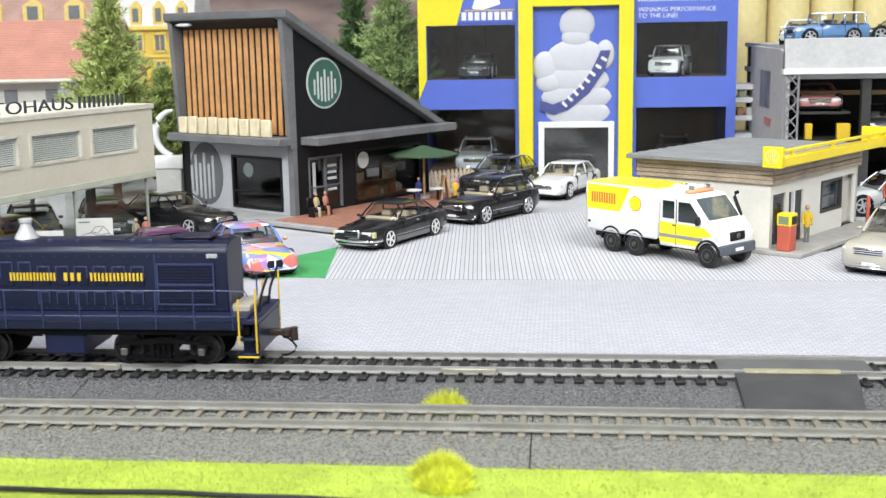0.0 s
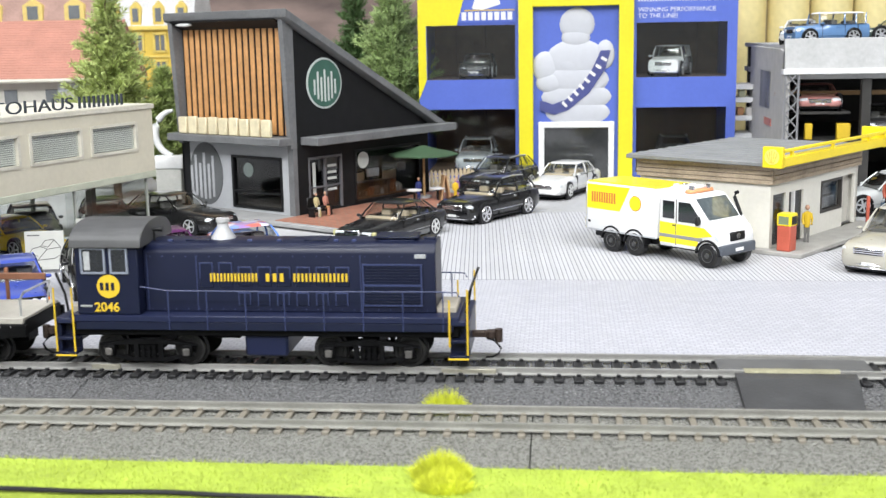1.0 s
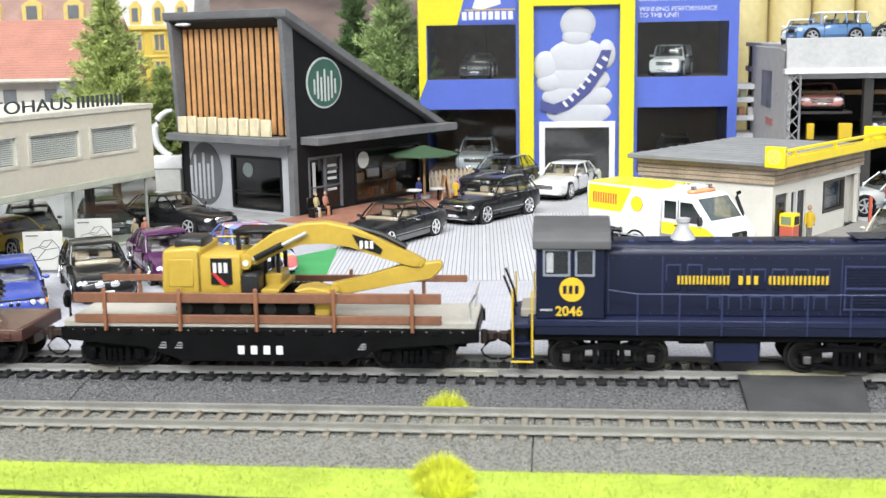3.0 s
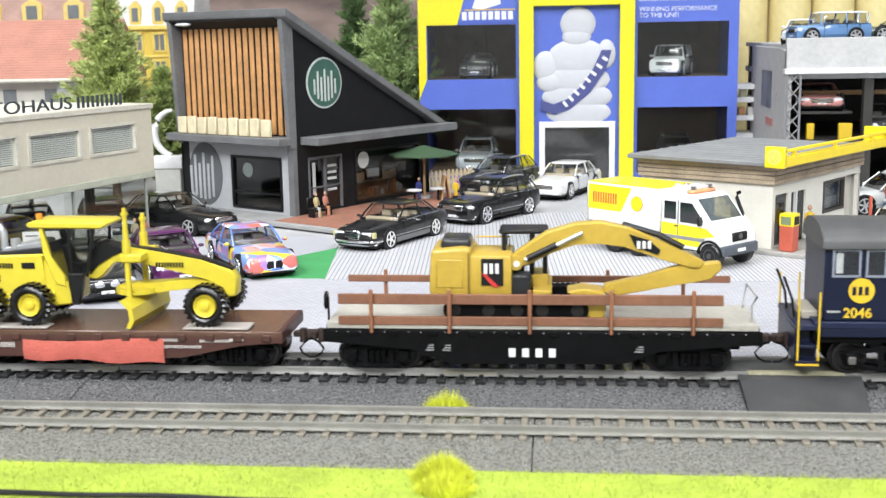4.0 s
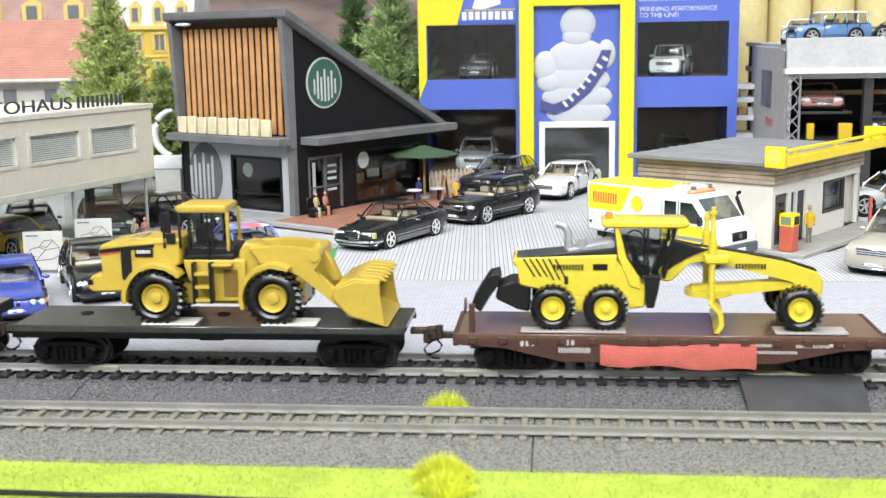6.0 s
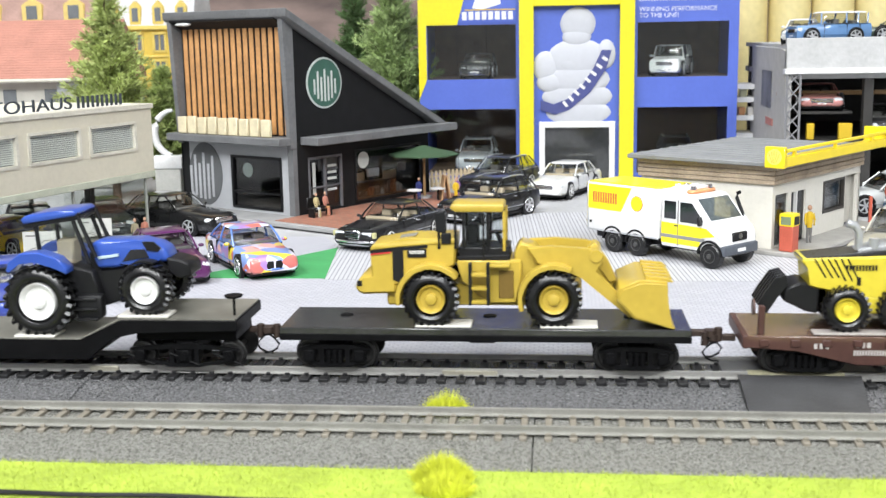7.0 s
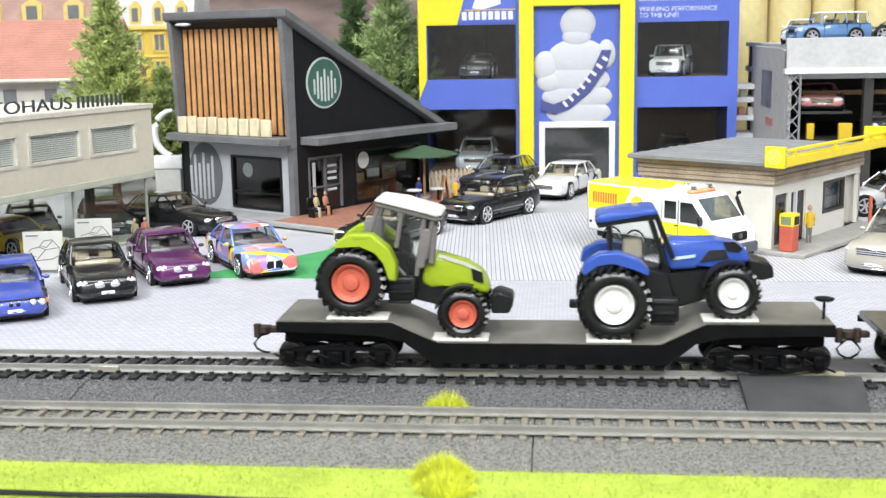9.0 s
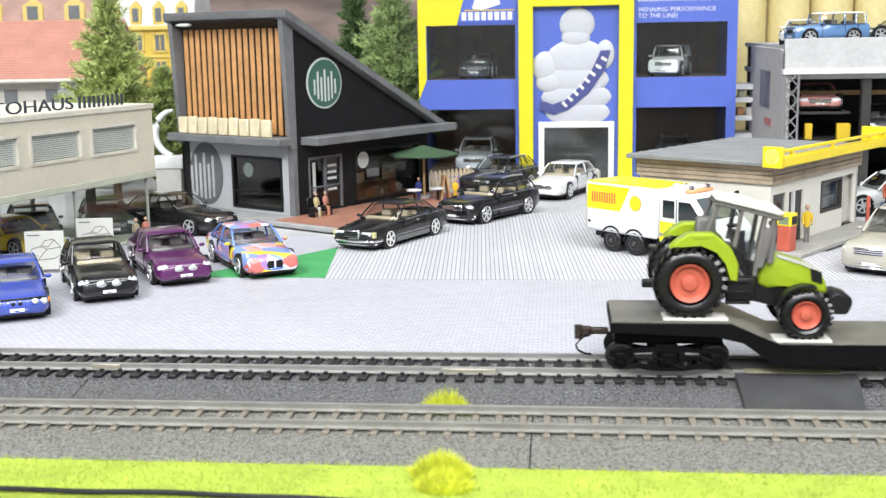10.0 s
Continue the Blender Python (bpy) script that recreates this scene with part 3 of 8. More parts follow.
    writing("cab_number", "2046", 4.3, Matrix.Translation((-3.0, YC - W + 1.0, 22.9)) @ SIDE, SIGNAL, t, 0.2, "yellow cab number", bold=0.07)
    part("grab_iron", box(-7.8, -3.8, YC - W + 0.9, YC - W + 1.3, 24.4, 25.0), SILVER, t)
    # roof fittings
    part("stack", lathe((37.5, YC, 44.6), [(0, 4.2), (1.0, 3.9), (4.2, 1.9), (5.6, 1.8), (5.9, 2.2), (7.0, 2.2)], "z", 20), mat("stack_grey", (0.42, 0.42, 0.43), 0.4, vary=0.1), t, "pale grey exhaust stack")
    part("radiator_hatch", box(90.5, 103, YC - 5, YC + 5, 44.0, 45.2, 0.3), NAVYTRIM, t)
    part("hatch_lip", box(89.5, 104, YC - 5.4, YC + 5.4, 45.6, 46.2, 0.3), NAVY, t)
    part("hatch_cap", box(105.5, 109.5, YC - 3, YC + 3, 44.6, 45.8, 0.3), NAVY, t)
    for x in (26, 66):
        part("roof_hatch", box(x, x + 8, YC - 5, YC + 3, 44.7, 45.3, 0.2), NAVY, t)
    hn = cyl((14.5, YC - 4, 48.6), 0.5, 3.6, "x", 10, r2=0.9)
    cyl((15, YC - 4, 44.4), 0.4, 4.4, "z", 8, hn)
    part("horn", hn, BLACK, t)
    for x in (20, 47, 57, 76, 82):
        part("lifting_lug", box(x, x + 1.6, YC - 5.4, YC - 4.4, 44.4, 45.5, 0.2), NAVYLIT, t)
    # ends, steps and rails
    for x0, x1, sg in ((-17, -9.8, -1), (114.2, 121, 1)):
        part("end_platform", box(min(x0, x1 - 2), x1, YC - W, YC + W, 18.8, 20.6, 0.3), NAVYTRIM, t)
        part("pilot", box(*sorted((x0 if sg < 0 else x1, (x0 if sg < 0 else x1) - sg * 1.6)), YC - 14, YC + 14, 8.4, 19, 0.3), NAVY, t)
        for s in (-1, 1):
            st = box(x0 + 0.4, x1, *sorted((YC + s * 10.5, YC + s * W)), 8.2, 9.2, 0.2)
            box(x0 + 0.4, x1, *sorted((YC + s * 10.5, YC + s * W)), 13.2, 14.2, 0.2, bm=st)
            box(x0 + 0.4, x1, *sorted((YC + s * 10.2, YC + s * 10.8)), 8.2, 19, 0.2, bm=st)
            part("step", st, NAVY, t)
            for xx in (x0 + 0.6, x1 - 0.4):
                inner = (xx > 50) == (xx < 117)
                part("grab_rail", tube([(xx, YC + s * (W + 0.2), 12.0 if inner else 9.4), (xx, YC + s * (W + 0.2), 27.5 if inner else 31)], 0.32, 8), SIGNAL, t, "yellow grab rail")
            part("step_edge", box(x0, x1, *sorted((YC + s * (W - 0.2), YC + s * (W + 0.3))), 7.7, 8.3, 0.1), SIGNAL, t)
            part("hose", tube([(x0 + (1 if sg < 0 else 5), YC + s * 6, 21), (x0 + (0.2 if sg < 0 else 6), YC + s * 6, 27), (x0 + (-2.5 if sg < 0 else 8.6), YC + s * 6, 34)], 0.45, 6), BLACK, t)
        part("deck_plate", box(*sorted(((-9 if sg < 0 else 110), (-14 if sg < 0 else 116.5))), YC - 8, YC + 8, 20.7, 23.5, 0.4), plastic("deck_tan", (0.34, 0.31, 0.26), 0.6), t)
        coupler(t, -16.5 if sg < 0 else 120, sg)
    for s in (-1, 1):
        y = YC + s * (W + 0.1)
        part("handrail", tube([(13.5, y, 31.5), (22, y, 30.2), (60, y, 30.0), (111, y, 30.2), (117.4, y, 30.0), (118, y, 28.5)], 0.22, 6), NAVYLIT, t)
        for i in range(8):
            x = 22.5 + i * 12.9
            part("stanchion", tube([(x, y, 17), (x, y, 30.1)], 0.24, 6), NAVYLIT, t)
    part("fuel_tank", box(46.5, 61, YC - 12, YC + 12, 7.2, 17, 0.8), NAVYTRIM, t)
    part("air_tank", both(lambda s, bm: cyl((36, YC + s * 8, 14.5), 2, 8, "x", 14, bm)), FRAMEBLK, t)
    for xs in ((0.5, 27), (74.8, 101.2)):
        truck(t, xs, 5.4, True)
    return t


def flatcar_stakes():
    t = vehicle("stake_flatcar", -96, "black flatcar with brown wooden stake rails carrying the excavator", "flatcar", "flatcars of the train")
    W = 15.5
    part("deck", box(-164, -28, YC - W + 0.5, YC + W - 2.5, 18.2, 20.4, 0.3), mat("deck_sand", (0.36, 0.34, 0.30), 0.65, vary=0.15, scale=60, bump=0.2), t, "weathered sand-grey deck")
    for s in (-1, 1):
        out = [(-165, 18.1), (-27, 18.1), (-27, 14.0), (-40, 13.2), (-58, 12.0), (-70, 7.4), (-124, 7.0), (-137, 12.0), (-152, 13.0), (-165, 14.0)]
        part("side_sill", prism(out, *sorted((YC + s * (W - 1.6), YC + s * W)), "y", 0.2), FRAMEBLK, t)
        for x in (-149.2, -124.2, -98.8, -73.4, -48.2):
            part("stake", box(x - 0.62, x + 0.62, *sorted((YC + s * W, YC + s * (W + 1.2))), 17.2, 31.4, 0.25), mat("stake_brown", (0.235, 0.098, 0.05), 0.5, vary=0.15), t, "red-brown stake")
        for i in range(10):
            x = -155 + i * 12.7
            part("stake_pocket", box(x - 1.5, x + 1.5, *sorted((YC + s * (W - 0.2), YC + s * (W + 0.5))), 16.2, 18.0, 0.2), FRAMEBLK, t)
        for z0, z1 in ((26.4, 29.7), (19.6, 22.4)) if s < 0 else ((27.4, 29.7),):
            part("rail_board", box(-161 - s, -36 + s * 3, *sorted((YC + s * (W - 1.4), YC + s * (W - 0.1))), z0, z1, 0.2), mat("board_brown", (0.19, 0.082, 0.045), 0.55, vary=0.2, scale=60), t, "red-brown side board")
    bm = bmesh.new()
    word_bars(bm, -105.5, -88.6, YC - W, 9.6, 2.8, 4, gap=0.5)
    part("lettering", bm, WHITE, t, "white lettering bars")
    for x in (-132, -126.6, -66):
        bm = bmesh.new()
        for k in range(3):
            box(x + 0.5 * k, x + 2.6, YC - W - 0.15, YC - W + 0.3, 11.4 + k * 0.8, 11.75 + k * 0.8, bm=bm)
        part("stencil", bm, mat("stencil_grey", (0.28, 0.28, 0.28), 0.6), t)
    nails = bmesh.new()
    for i in range(34):
        box(-161 + i * 3.9, -160.6 + i * 3.9, YC - W - 0.1, YC - W + 0.1, 17.3, 17.6, bm=nails)
    part("sill_rivets", nails, mat("stencil_grey", (0.28, 0.28, 0.28), 0.6), t)
    part("centre_sill", box(-160, -32, YC - 4, YC + 4, 9.5, 18.4, 0.3), FRAMEBLK, t)
    part("end_rail", tube([(-30, YC - 12, 20), (-30, YC - 12, 26), (-28.5, YC - 12, 28.6), (-28.5, YC + 8, 28.6), (-30, YC + 8, 20)], 0.4, 6), SILVER, t)
    for x in (-28.6, -163.4):
        part("end_beam", box(x - 1, x + 1, YC - W + 1.7, YC + W - 1.7, 14.6, 19.4, 0.3), FRAMEBLK, t)
    part("brake_wheel", cyl((-165.5, YC - 8, 26), 3.0, 0.6, "x", 16), FRAMEBLK, t)
    part("brake_post", tube([(-164.6, YC - 8, 18), (-164.6, YC - 8, 27)], 0.4, 6), FRAMEBLK, t)
    for xs in ((-156.4, -139.6), (-57.4, -40.6)):
        truck(t, xs)
    coupler(t, -27, 1)
    coupler(t, -165, -1)


CATY = mat("digger_yellow", (0.44, 0.30, 0.045), 0.36, vary=0.10, scale=45, coat=0.15, spec=0.4)


def lettering_patch(t, x0, x1, y, z0, z1, ground, ink, name="decal", bars=3):
    d = part(name, box(x0, x1, y - 0.2, y + 0.3, z0, z1, 0.05), ground, t)
    bm = bmesh.new()
    word_bars(bm, x0 + 0.12 * (x1 - x0), x1 - 0.1 * (x1 - x0), y - 0.22, z0 + 0.45 * (z1 - z0), 0.38 * (z1 - z0), bars)
    part("decal_bars", bm, ink, d)


def excavator():
    t = vehicle("excavator", -96, "yellow tracked toy excavator riding on the stake flatcar", "excavator", "construction machines on the train")
    for s in (-1, 1):
        y0, y1 = sorted((YC + s * 6, YC + s * 12.5))
        n = 28
        out = []
        for i in range(n):
            a = 2 * math.pi * i / n
            out.append((-103.4 + (19.5 if math.cos(a) > 0 else -19.5) + 3.6 * math.cos(a), 24.0 + 3.6 * math.sin(a)))
        part("crawler", prism(out, y0, y1, "y", 0.2), FRAMEBLK, t)
        bm = bmesh.new()
        for i in range(24):
            for z in (20.75, 27.5):
                box(-124 + i * 1.75, -123 + i * 1.75, y0 - 0.2, y1 + 0.2, z - 0.35, z + 0.35, bm=bm)
        part("track_pads", bm, FRAMEBLK, t)
        for x in (-122.9, -112, -103, -95, -83.9):
            part("roller", cyl((x, YC + s * 11.8, 23.9), 2.0, s * 1.0, "y", 14), GUNMETAL, t)
    part("turntable", cyl((-104, YC, 26), 8, 3.4, "z", 24), FRAMEBLK, t)
    part("house", box(-118.6, -104.5, YC - 12, YC + 8, 28.2, 41.6, 0.9, seg=2), CATY, t)
    part("counterweight", prism([(-131, 29.5), (-129.5, 28), (-118, 28), (-117.4, 43.6), (-120, 44.2), (-130.2, 43.2)], YC - 12.4, YC + 9.4, "y", 1.6, seg=3), CATY, t)
    part("engine_cover", box(-127.6, -117.6, YC - 9, YC + 4, 43.2, 46.6, 1.0, taper=0.9, seg=2), plastic("engine_black", (0.02, 0.02, 0.022), 0.3), t)
    part("panel", box(-128.6, -119.8, YC - 12.75, YC - 12.0, 31, 40.6, 0.5), CATY, t)
    part("panel_seam", box(-118.4, -118.0, YC - 12.6, YC - 11.8, 29, 42.4), plastic("seam_shade_ochre", (0.16, 0.10, 0.02), 0.5), t)
    part("hand_rail", tube([(-117, YC + 6, 41.4), (-117, YC + 6, 44.6), (-106, YC + 6, 44.6), (-106, YC + 6, 41.4)], 0.35, 6), CATY, t)
    lettering_patch(t, -114.2, -107.2, YC - 12.3, 32, 40.6, BLACK, WHITE, "decal")
    part("decal_stripe", prism([(-114.2, 36), (-113, 36), (-108.5, 31.6), (-110.4, 31.6)], YC - 12.62, YC - 12.3, "y"), mat("decal_red", (0.5, 0.03, 0.03), 0.4), t)
    part("side_box", box(-104.8, -98.6, YC - 12, YC - 5, 28.2, 35.4, 0.8), plastic("engine_black", (0.02, 0.02, 0.022), 0.3), t)
    part("foot_plate", box(-98, -92, YC - 12, YC + 12, 28.6, 30.4, 0.4), CATY, t)
    # cab: posts, roof and panes on the far side of the boom
    cy0, cy1 = YC - 3, YC + 8
    cabt = part("cab_floor", box(-108, -93.6, cy0, cy1, 29.4, 32, 0.3), BLACK, t)
    for x in (-107.4, -98.5, -94.2):
        for y in (cy0 + 0.5, cy1 - 0.5):
            part("cab_post", box(x - 0.7, x + 0.7, y - 0.6, y + 0.6, 31.0, 47.6, 0.15), BLACK, t)
    part("cab_roof", box(-109, -93.2, cy0 - 0.6, cy1 + 0.6, 47.0, 48.4, 0.5), BLACK, t)
    part("cab_pane", box(-107, -94.6, cy0 + 0.3, cy0 + 0.5, 33, 47.2), glass("clear_cab_glass", (0.9, 0.92, 0.92), 0.1), t)
    part("operator_seat", box(-105, -101, YC + 0, YC + 6, 32, 38, 0.8), GREYINT, t)
    part("cab_base", box(-98.6, -93, cy0 - 1, cy1, 29.2, 34, 0.6), CATY, t)
    # boom, arm, rams
    boom = [(-105.3, 38.9), (-103.9, 41.8), (-93.7, 48.7), (-84.2, 51.5), (-76.5, 51.9), (-67.8, 50.1), (-58.3, 45.8), (-47.8, 40.8), (-44.3, 39.0), (-45.6, 36.9), (-48.3, 36.9), (-58.0, 40.1), (-69.3, 44.0), (-77.1, 45.5), (-84.9, 45.1), (-92.7, 42.2), (-100.3, 37.5)]
    part("boom", prism(boom, YC - 9.5, YC - 4.5, "y", 0.5), CATY, t)
    arm = [(-39.6, 39.1), (-38.8, 36.9), (-42.4, 33.3), (-57.7, 30.7), (-71.1, 28.1), (-76.0, 29.2), (-75.3, 31.7), (-64.7, 34.0), (-52.8, 37.6)]
    part("arm", prism(arm, YC - 9.0, YC - 5.0, "y", 0.4), CATY, t)
    part("bucket", prism([(-87.5, 29.9), (-81.9, 31.0), (-75.6, 29.9), (-74.8, 26.3), (-75.4, 21.5), (-80.3, 21.1), (-81.8, 25.5)], YC - 12, YC - 2, "y", 0.5), CATY, t)
    part("boom_ram", tube([(-100.3, YC - 11, 40.0), (-82.4, YC - 11, 48.7)], 0.7, 10), SILVER, t, "silver ram")
    part("ram_sleeve", tube([(-99.7, YC - 11, 40.4), (-90.4, YC - 11, 44.9)], 1.05, 10), BLACK, t)
    part("arm_ram", tube([(-69.8, YC - 6, 50.6), (-58.8, YC - 6, 47.4), (-50.8, YC - 6, 43.2)], 1.0, 8), BLACK, t)
    part("pivot", cyl((-103.5, YC - 10.2, 38.9), 2.4, 6.5, "y", 16), CATY, t)
    part("pivot_pin", cyl((-103.1, YC - 10.6, 38.6), 1.0, 1, "y", 12), WHITE, t)
    for c in ((-47.7, 38.9), (-73.9, 30.3)):
        part("pivot_pin", cyl((c[0], YC - 10, c[1]), 1.3, 6, "y", 12), CATY, t)
    part("boom_decal", prism([(-67.8, 48.0), (-61.7, 46.2), (-58.1, 43.0), (-58.8, 41.5), (-65.9, 44.0)], YC - 9.9, YC - 9.3, "y"), BLACK, t)
    bm = bmesh.new()
    c = (-65.4, 43.5)
    word_bars(bm, c[0], c[0] + 5, YC - 10.1, c[1], 2.4, 3)
    part("boom_decal_bars", bm, WHITE, t)


def flatcar_red():
    t = vehicle("brown_flatcar", -244.5, "oxide-brown flatcar with a red cloth strip, carrying the grader", "flatcar", "flatcars of the train")
    W = 15.5
    ox = mat("oxide_brown", (0.060, 0.023, 0.017), 0.5, vary=0.2, scale=70, bump=0.1)
    part("deck", box(-312, -179, YC - W, YC + W, 15.0, 17.0, 0.3), mat("deck_brown", (0.105, 0.058, 0.042), 0.22, vary=0.15, scale=40, bump=0.05), t)
    for x in (-250, -236, -226):
        part("deck_hole", cyl((x, YC - 4, 16.9), 0.5, 0.16, "z", 10), FRAMEBLK, t)
    for s in (-1, 1):
        out = [(-312.5, 16.2), (-178.6, 16.2), (-178.6, 13.2), (-192, 12.6), (-212, 8.0), (-278, 8.0), (-296, 12.6), (-312.5, 13.4)]
        part("side_sill", prism(out, *sorted((YC + s * (W - 1.2), YC + s * W)), "y", 0.2), ox, t)
        for i in range(14):
            x = -306 + i * 9.4
            part("stake_pocket", box(x - 1.4, x + 1.4, *sorted((YC + s * (W - 0.2), YC + s * (W + 0.7))), 13.8, 16.0, 0.2), ox, t)
    c = bmesh.new()
    rows = []
    for i in range(25):
        x = -266 + i * 2.0
        top = 14.0 - 0.6 * math.sin(i * 0.23)
        bot = 7.4 - 0.5 * math.sin(i * 0.5) - 0.05 * i
        rows.append([(x, YC - W - 0.3, top), (x, YC - W - 1.1 - 0.25 * math.sin(i * 1.1), (top + bot) / 2), (x, YC - W - 0.7, bot), (x, YC - W - 0.2, bot)])
    loft(rows, c)
    part("red_cloth", c, mat("red_cloth", (0.42, 0.095, 0.07), 0.8, vary=0.12, scale=120, bump=0.4), t, "faded red cloth strip taped to the side")
    for x0, n, z in ((-278.5, 3, 13.6), (-279, 6, 11.2), (-291, 3, 13.2), (-219, 5, 13.6), (-206, 6, 13.4), (-219, 8, 11.4), (-196, 3, 13.8)):
        b2 = bmesh.new()
        word_bars(b2, x0, x0 + n * 1.7, YC - W - 0.1, z, 1.6 if n in (3, 6) and x0 < -270 else 0.9, n)
        part("stencil", b2, mat("stencil_pale", (0.45, 0.42, 0.4), 0.6), t, "pale stencil bars")
    part("centre_sill", box(-308, -180, YC - 4, YC + 4, 9, 15.2, 0.3), ox, t)
    part("post", box(-307.5, -305.6, YC - 13, YC - 11, 16.8, 26, 0.3), ox, t)
    part("brake_wheel", cyl((-309, YC - 10, 25), 2.6, 0.6, "x", 16), ox, t)
    for x in (-311.5, -179.6):
        part("end_beam", box(x - 1, x + 1, YC - W, YC + W, 13.0, 17.1, 0.3), ox, t)
    for xs in ((-301, -284.5), (-203, -186.5)):
        truck(t, xs)
    coupler(t, -178.4, 1)
    coupler(t, -312.5, -1)
    part("coaster", box(-212, -190, YC - 14.5, YC - 6, 17.2, 17.9, 0.2), mat("grey_card", (0.32, 0.29, 0.27), 0.6), t, "grey card under the front wheel")
    part("coaster", box(-291, -258, YC - 14.8, YC - 9, 17.2, 17.9, 0.2), mat("grey_card", (0.32, 0.29, 0.27), 0.6), t, "grey card under the wheels")


def big_wheel(t, x, y, z, r, w, rimmat, rim=0.58, lugs=22, side=-1):
    """A lugged tyre with a dished rim; side: which way the rim faces."""
    wh = part("tyre", lathe((x, y, z), [(-w * 0.15, r * 0.5), (-w * 0.2, r * 0.57), (-w * 0.46, r * 0.62), (-w * 0.53, r * 0.72), (-w / 2, r * 0.84), (-w * 0.40, r * 0.92), (w * 0.40, r * 0.92), (w / 2, r * 0.84), (w * 0.53, r * 0.72), (w * 0.46, r * 0.62), (w * 0.2, r * 0.57), (w * 0.15, r * 0.5)], "y", 32), RUBBER, t)
    bm = bmesh.new()
    for i in range(lugs):
        for s in (-1, 1):
            a = 2 * math.pi * (i + (0.5 if s > 0 else 0)) / lugs
            lug = box(-r * 0.05, r * 0.05, 0, w * 0.52, 0, r * 0.145)
            bmesh.ops.rotate(lug, verts=lug.verts, matrix=Matrix.Rotation(radians(-28 * s), 3, "Z"), cent=(0, 0, 0))
            if s < 0:
                bmesh.ops.scale(lug, verts=lug.verts, vec=(1, -1, 1))
            bmesh.ops.translate(lug, verts=lug.verts, vec=(0, 0, r * 0.865))
            bmesh.ops.rotate(lug, verts=lug.verts, matrix=Matrix.Rotation(a, 3, "Y"), cent=(0, 0, 0))
            bmesh.ops.translate(lug, verts=lug.verts, vec=(x, y, z))
            me = bpy.data.meshes.new("lug")
            lug.to_mesh(me)
            lug.free()
            bm.from_mesh(me)
            bpy.data.meshes.remove(me)
    part("tread", bm, RUBBER, wh)
    rr = r * rim
    prof = [(0, rr), (side * w * 0.40, rr), (side * w * 0.46, rr * 0.97), (side * w * 0.40, rr * 0.86), (side * w * 0.26, rr * 0.74), (side * w * 0.24, rr * 0.45), (side * w * 0.38, rr * 0.38), (side * w * 0.42, rr * 0.2), (side * w * 0.42, rr * 0.02)]
    part("rim", lathe((x, y, z), prof, "y", 28), rimmat, wh)


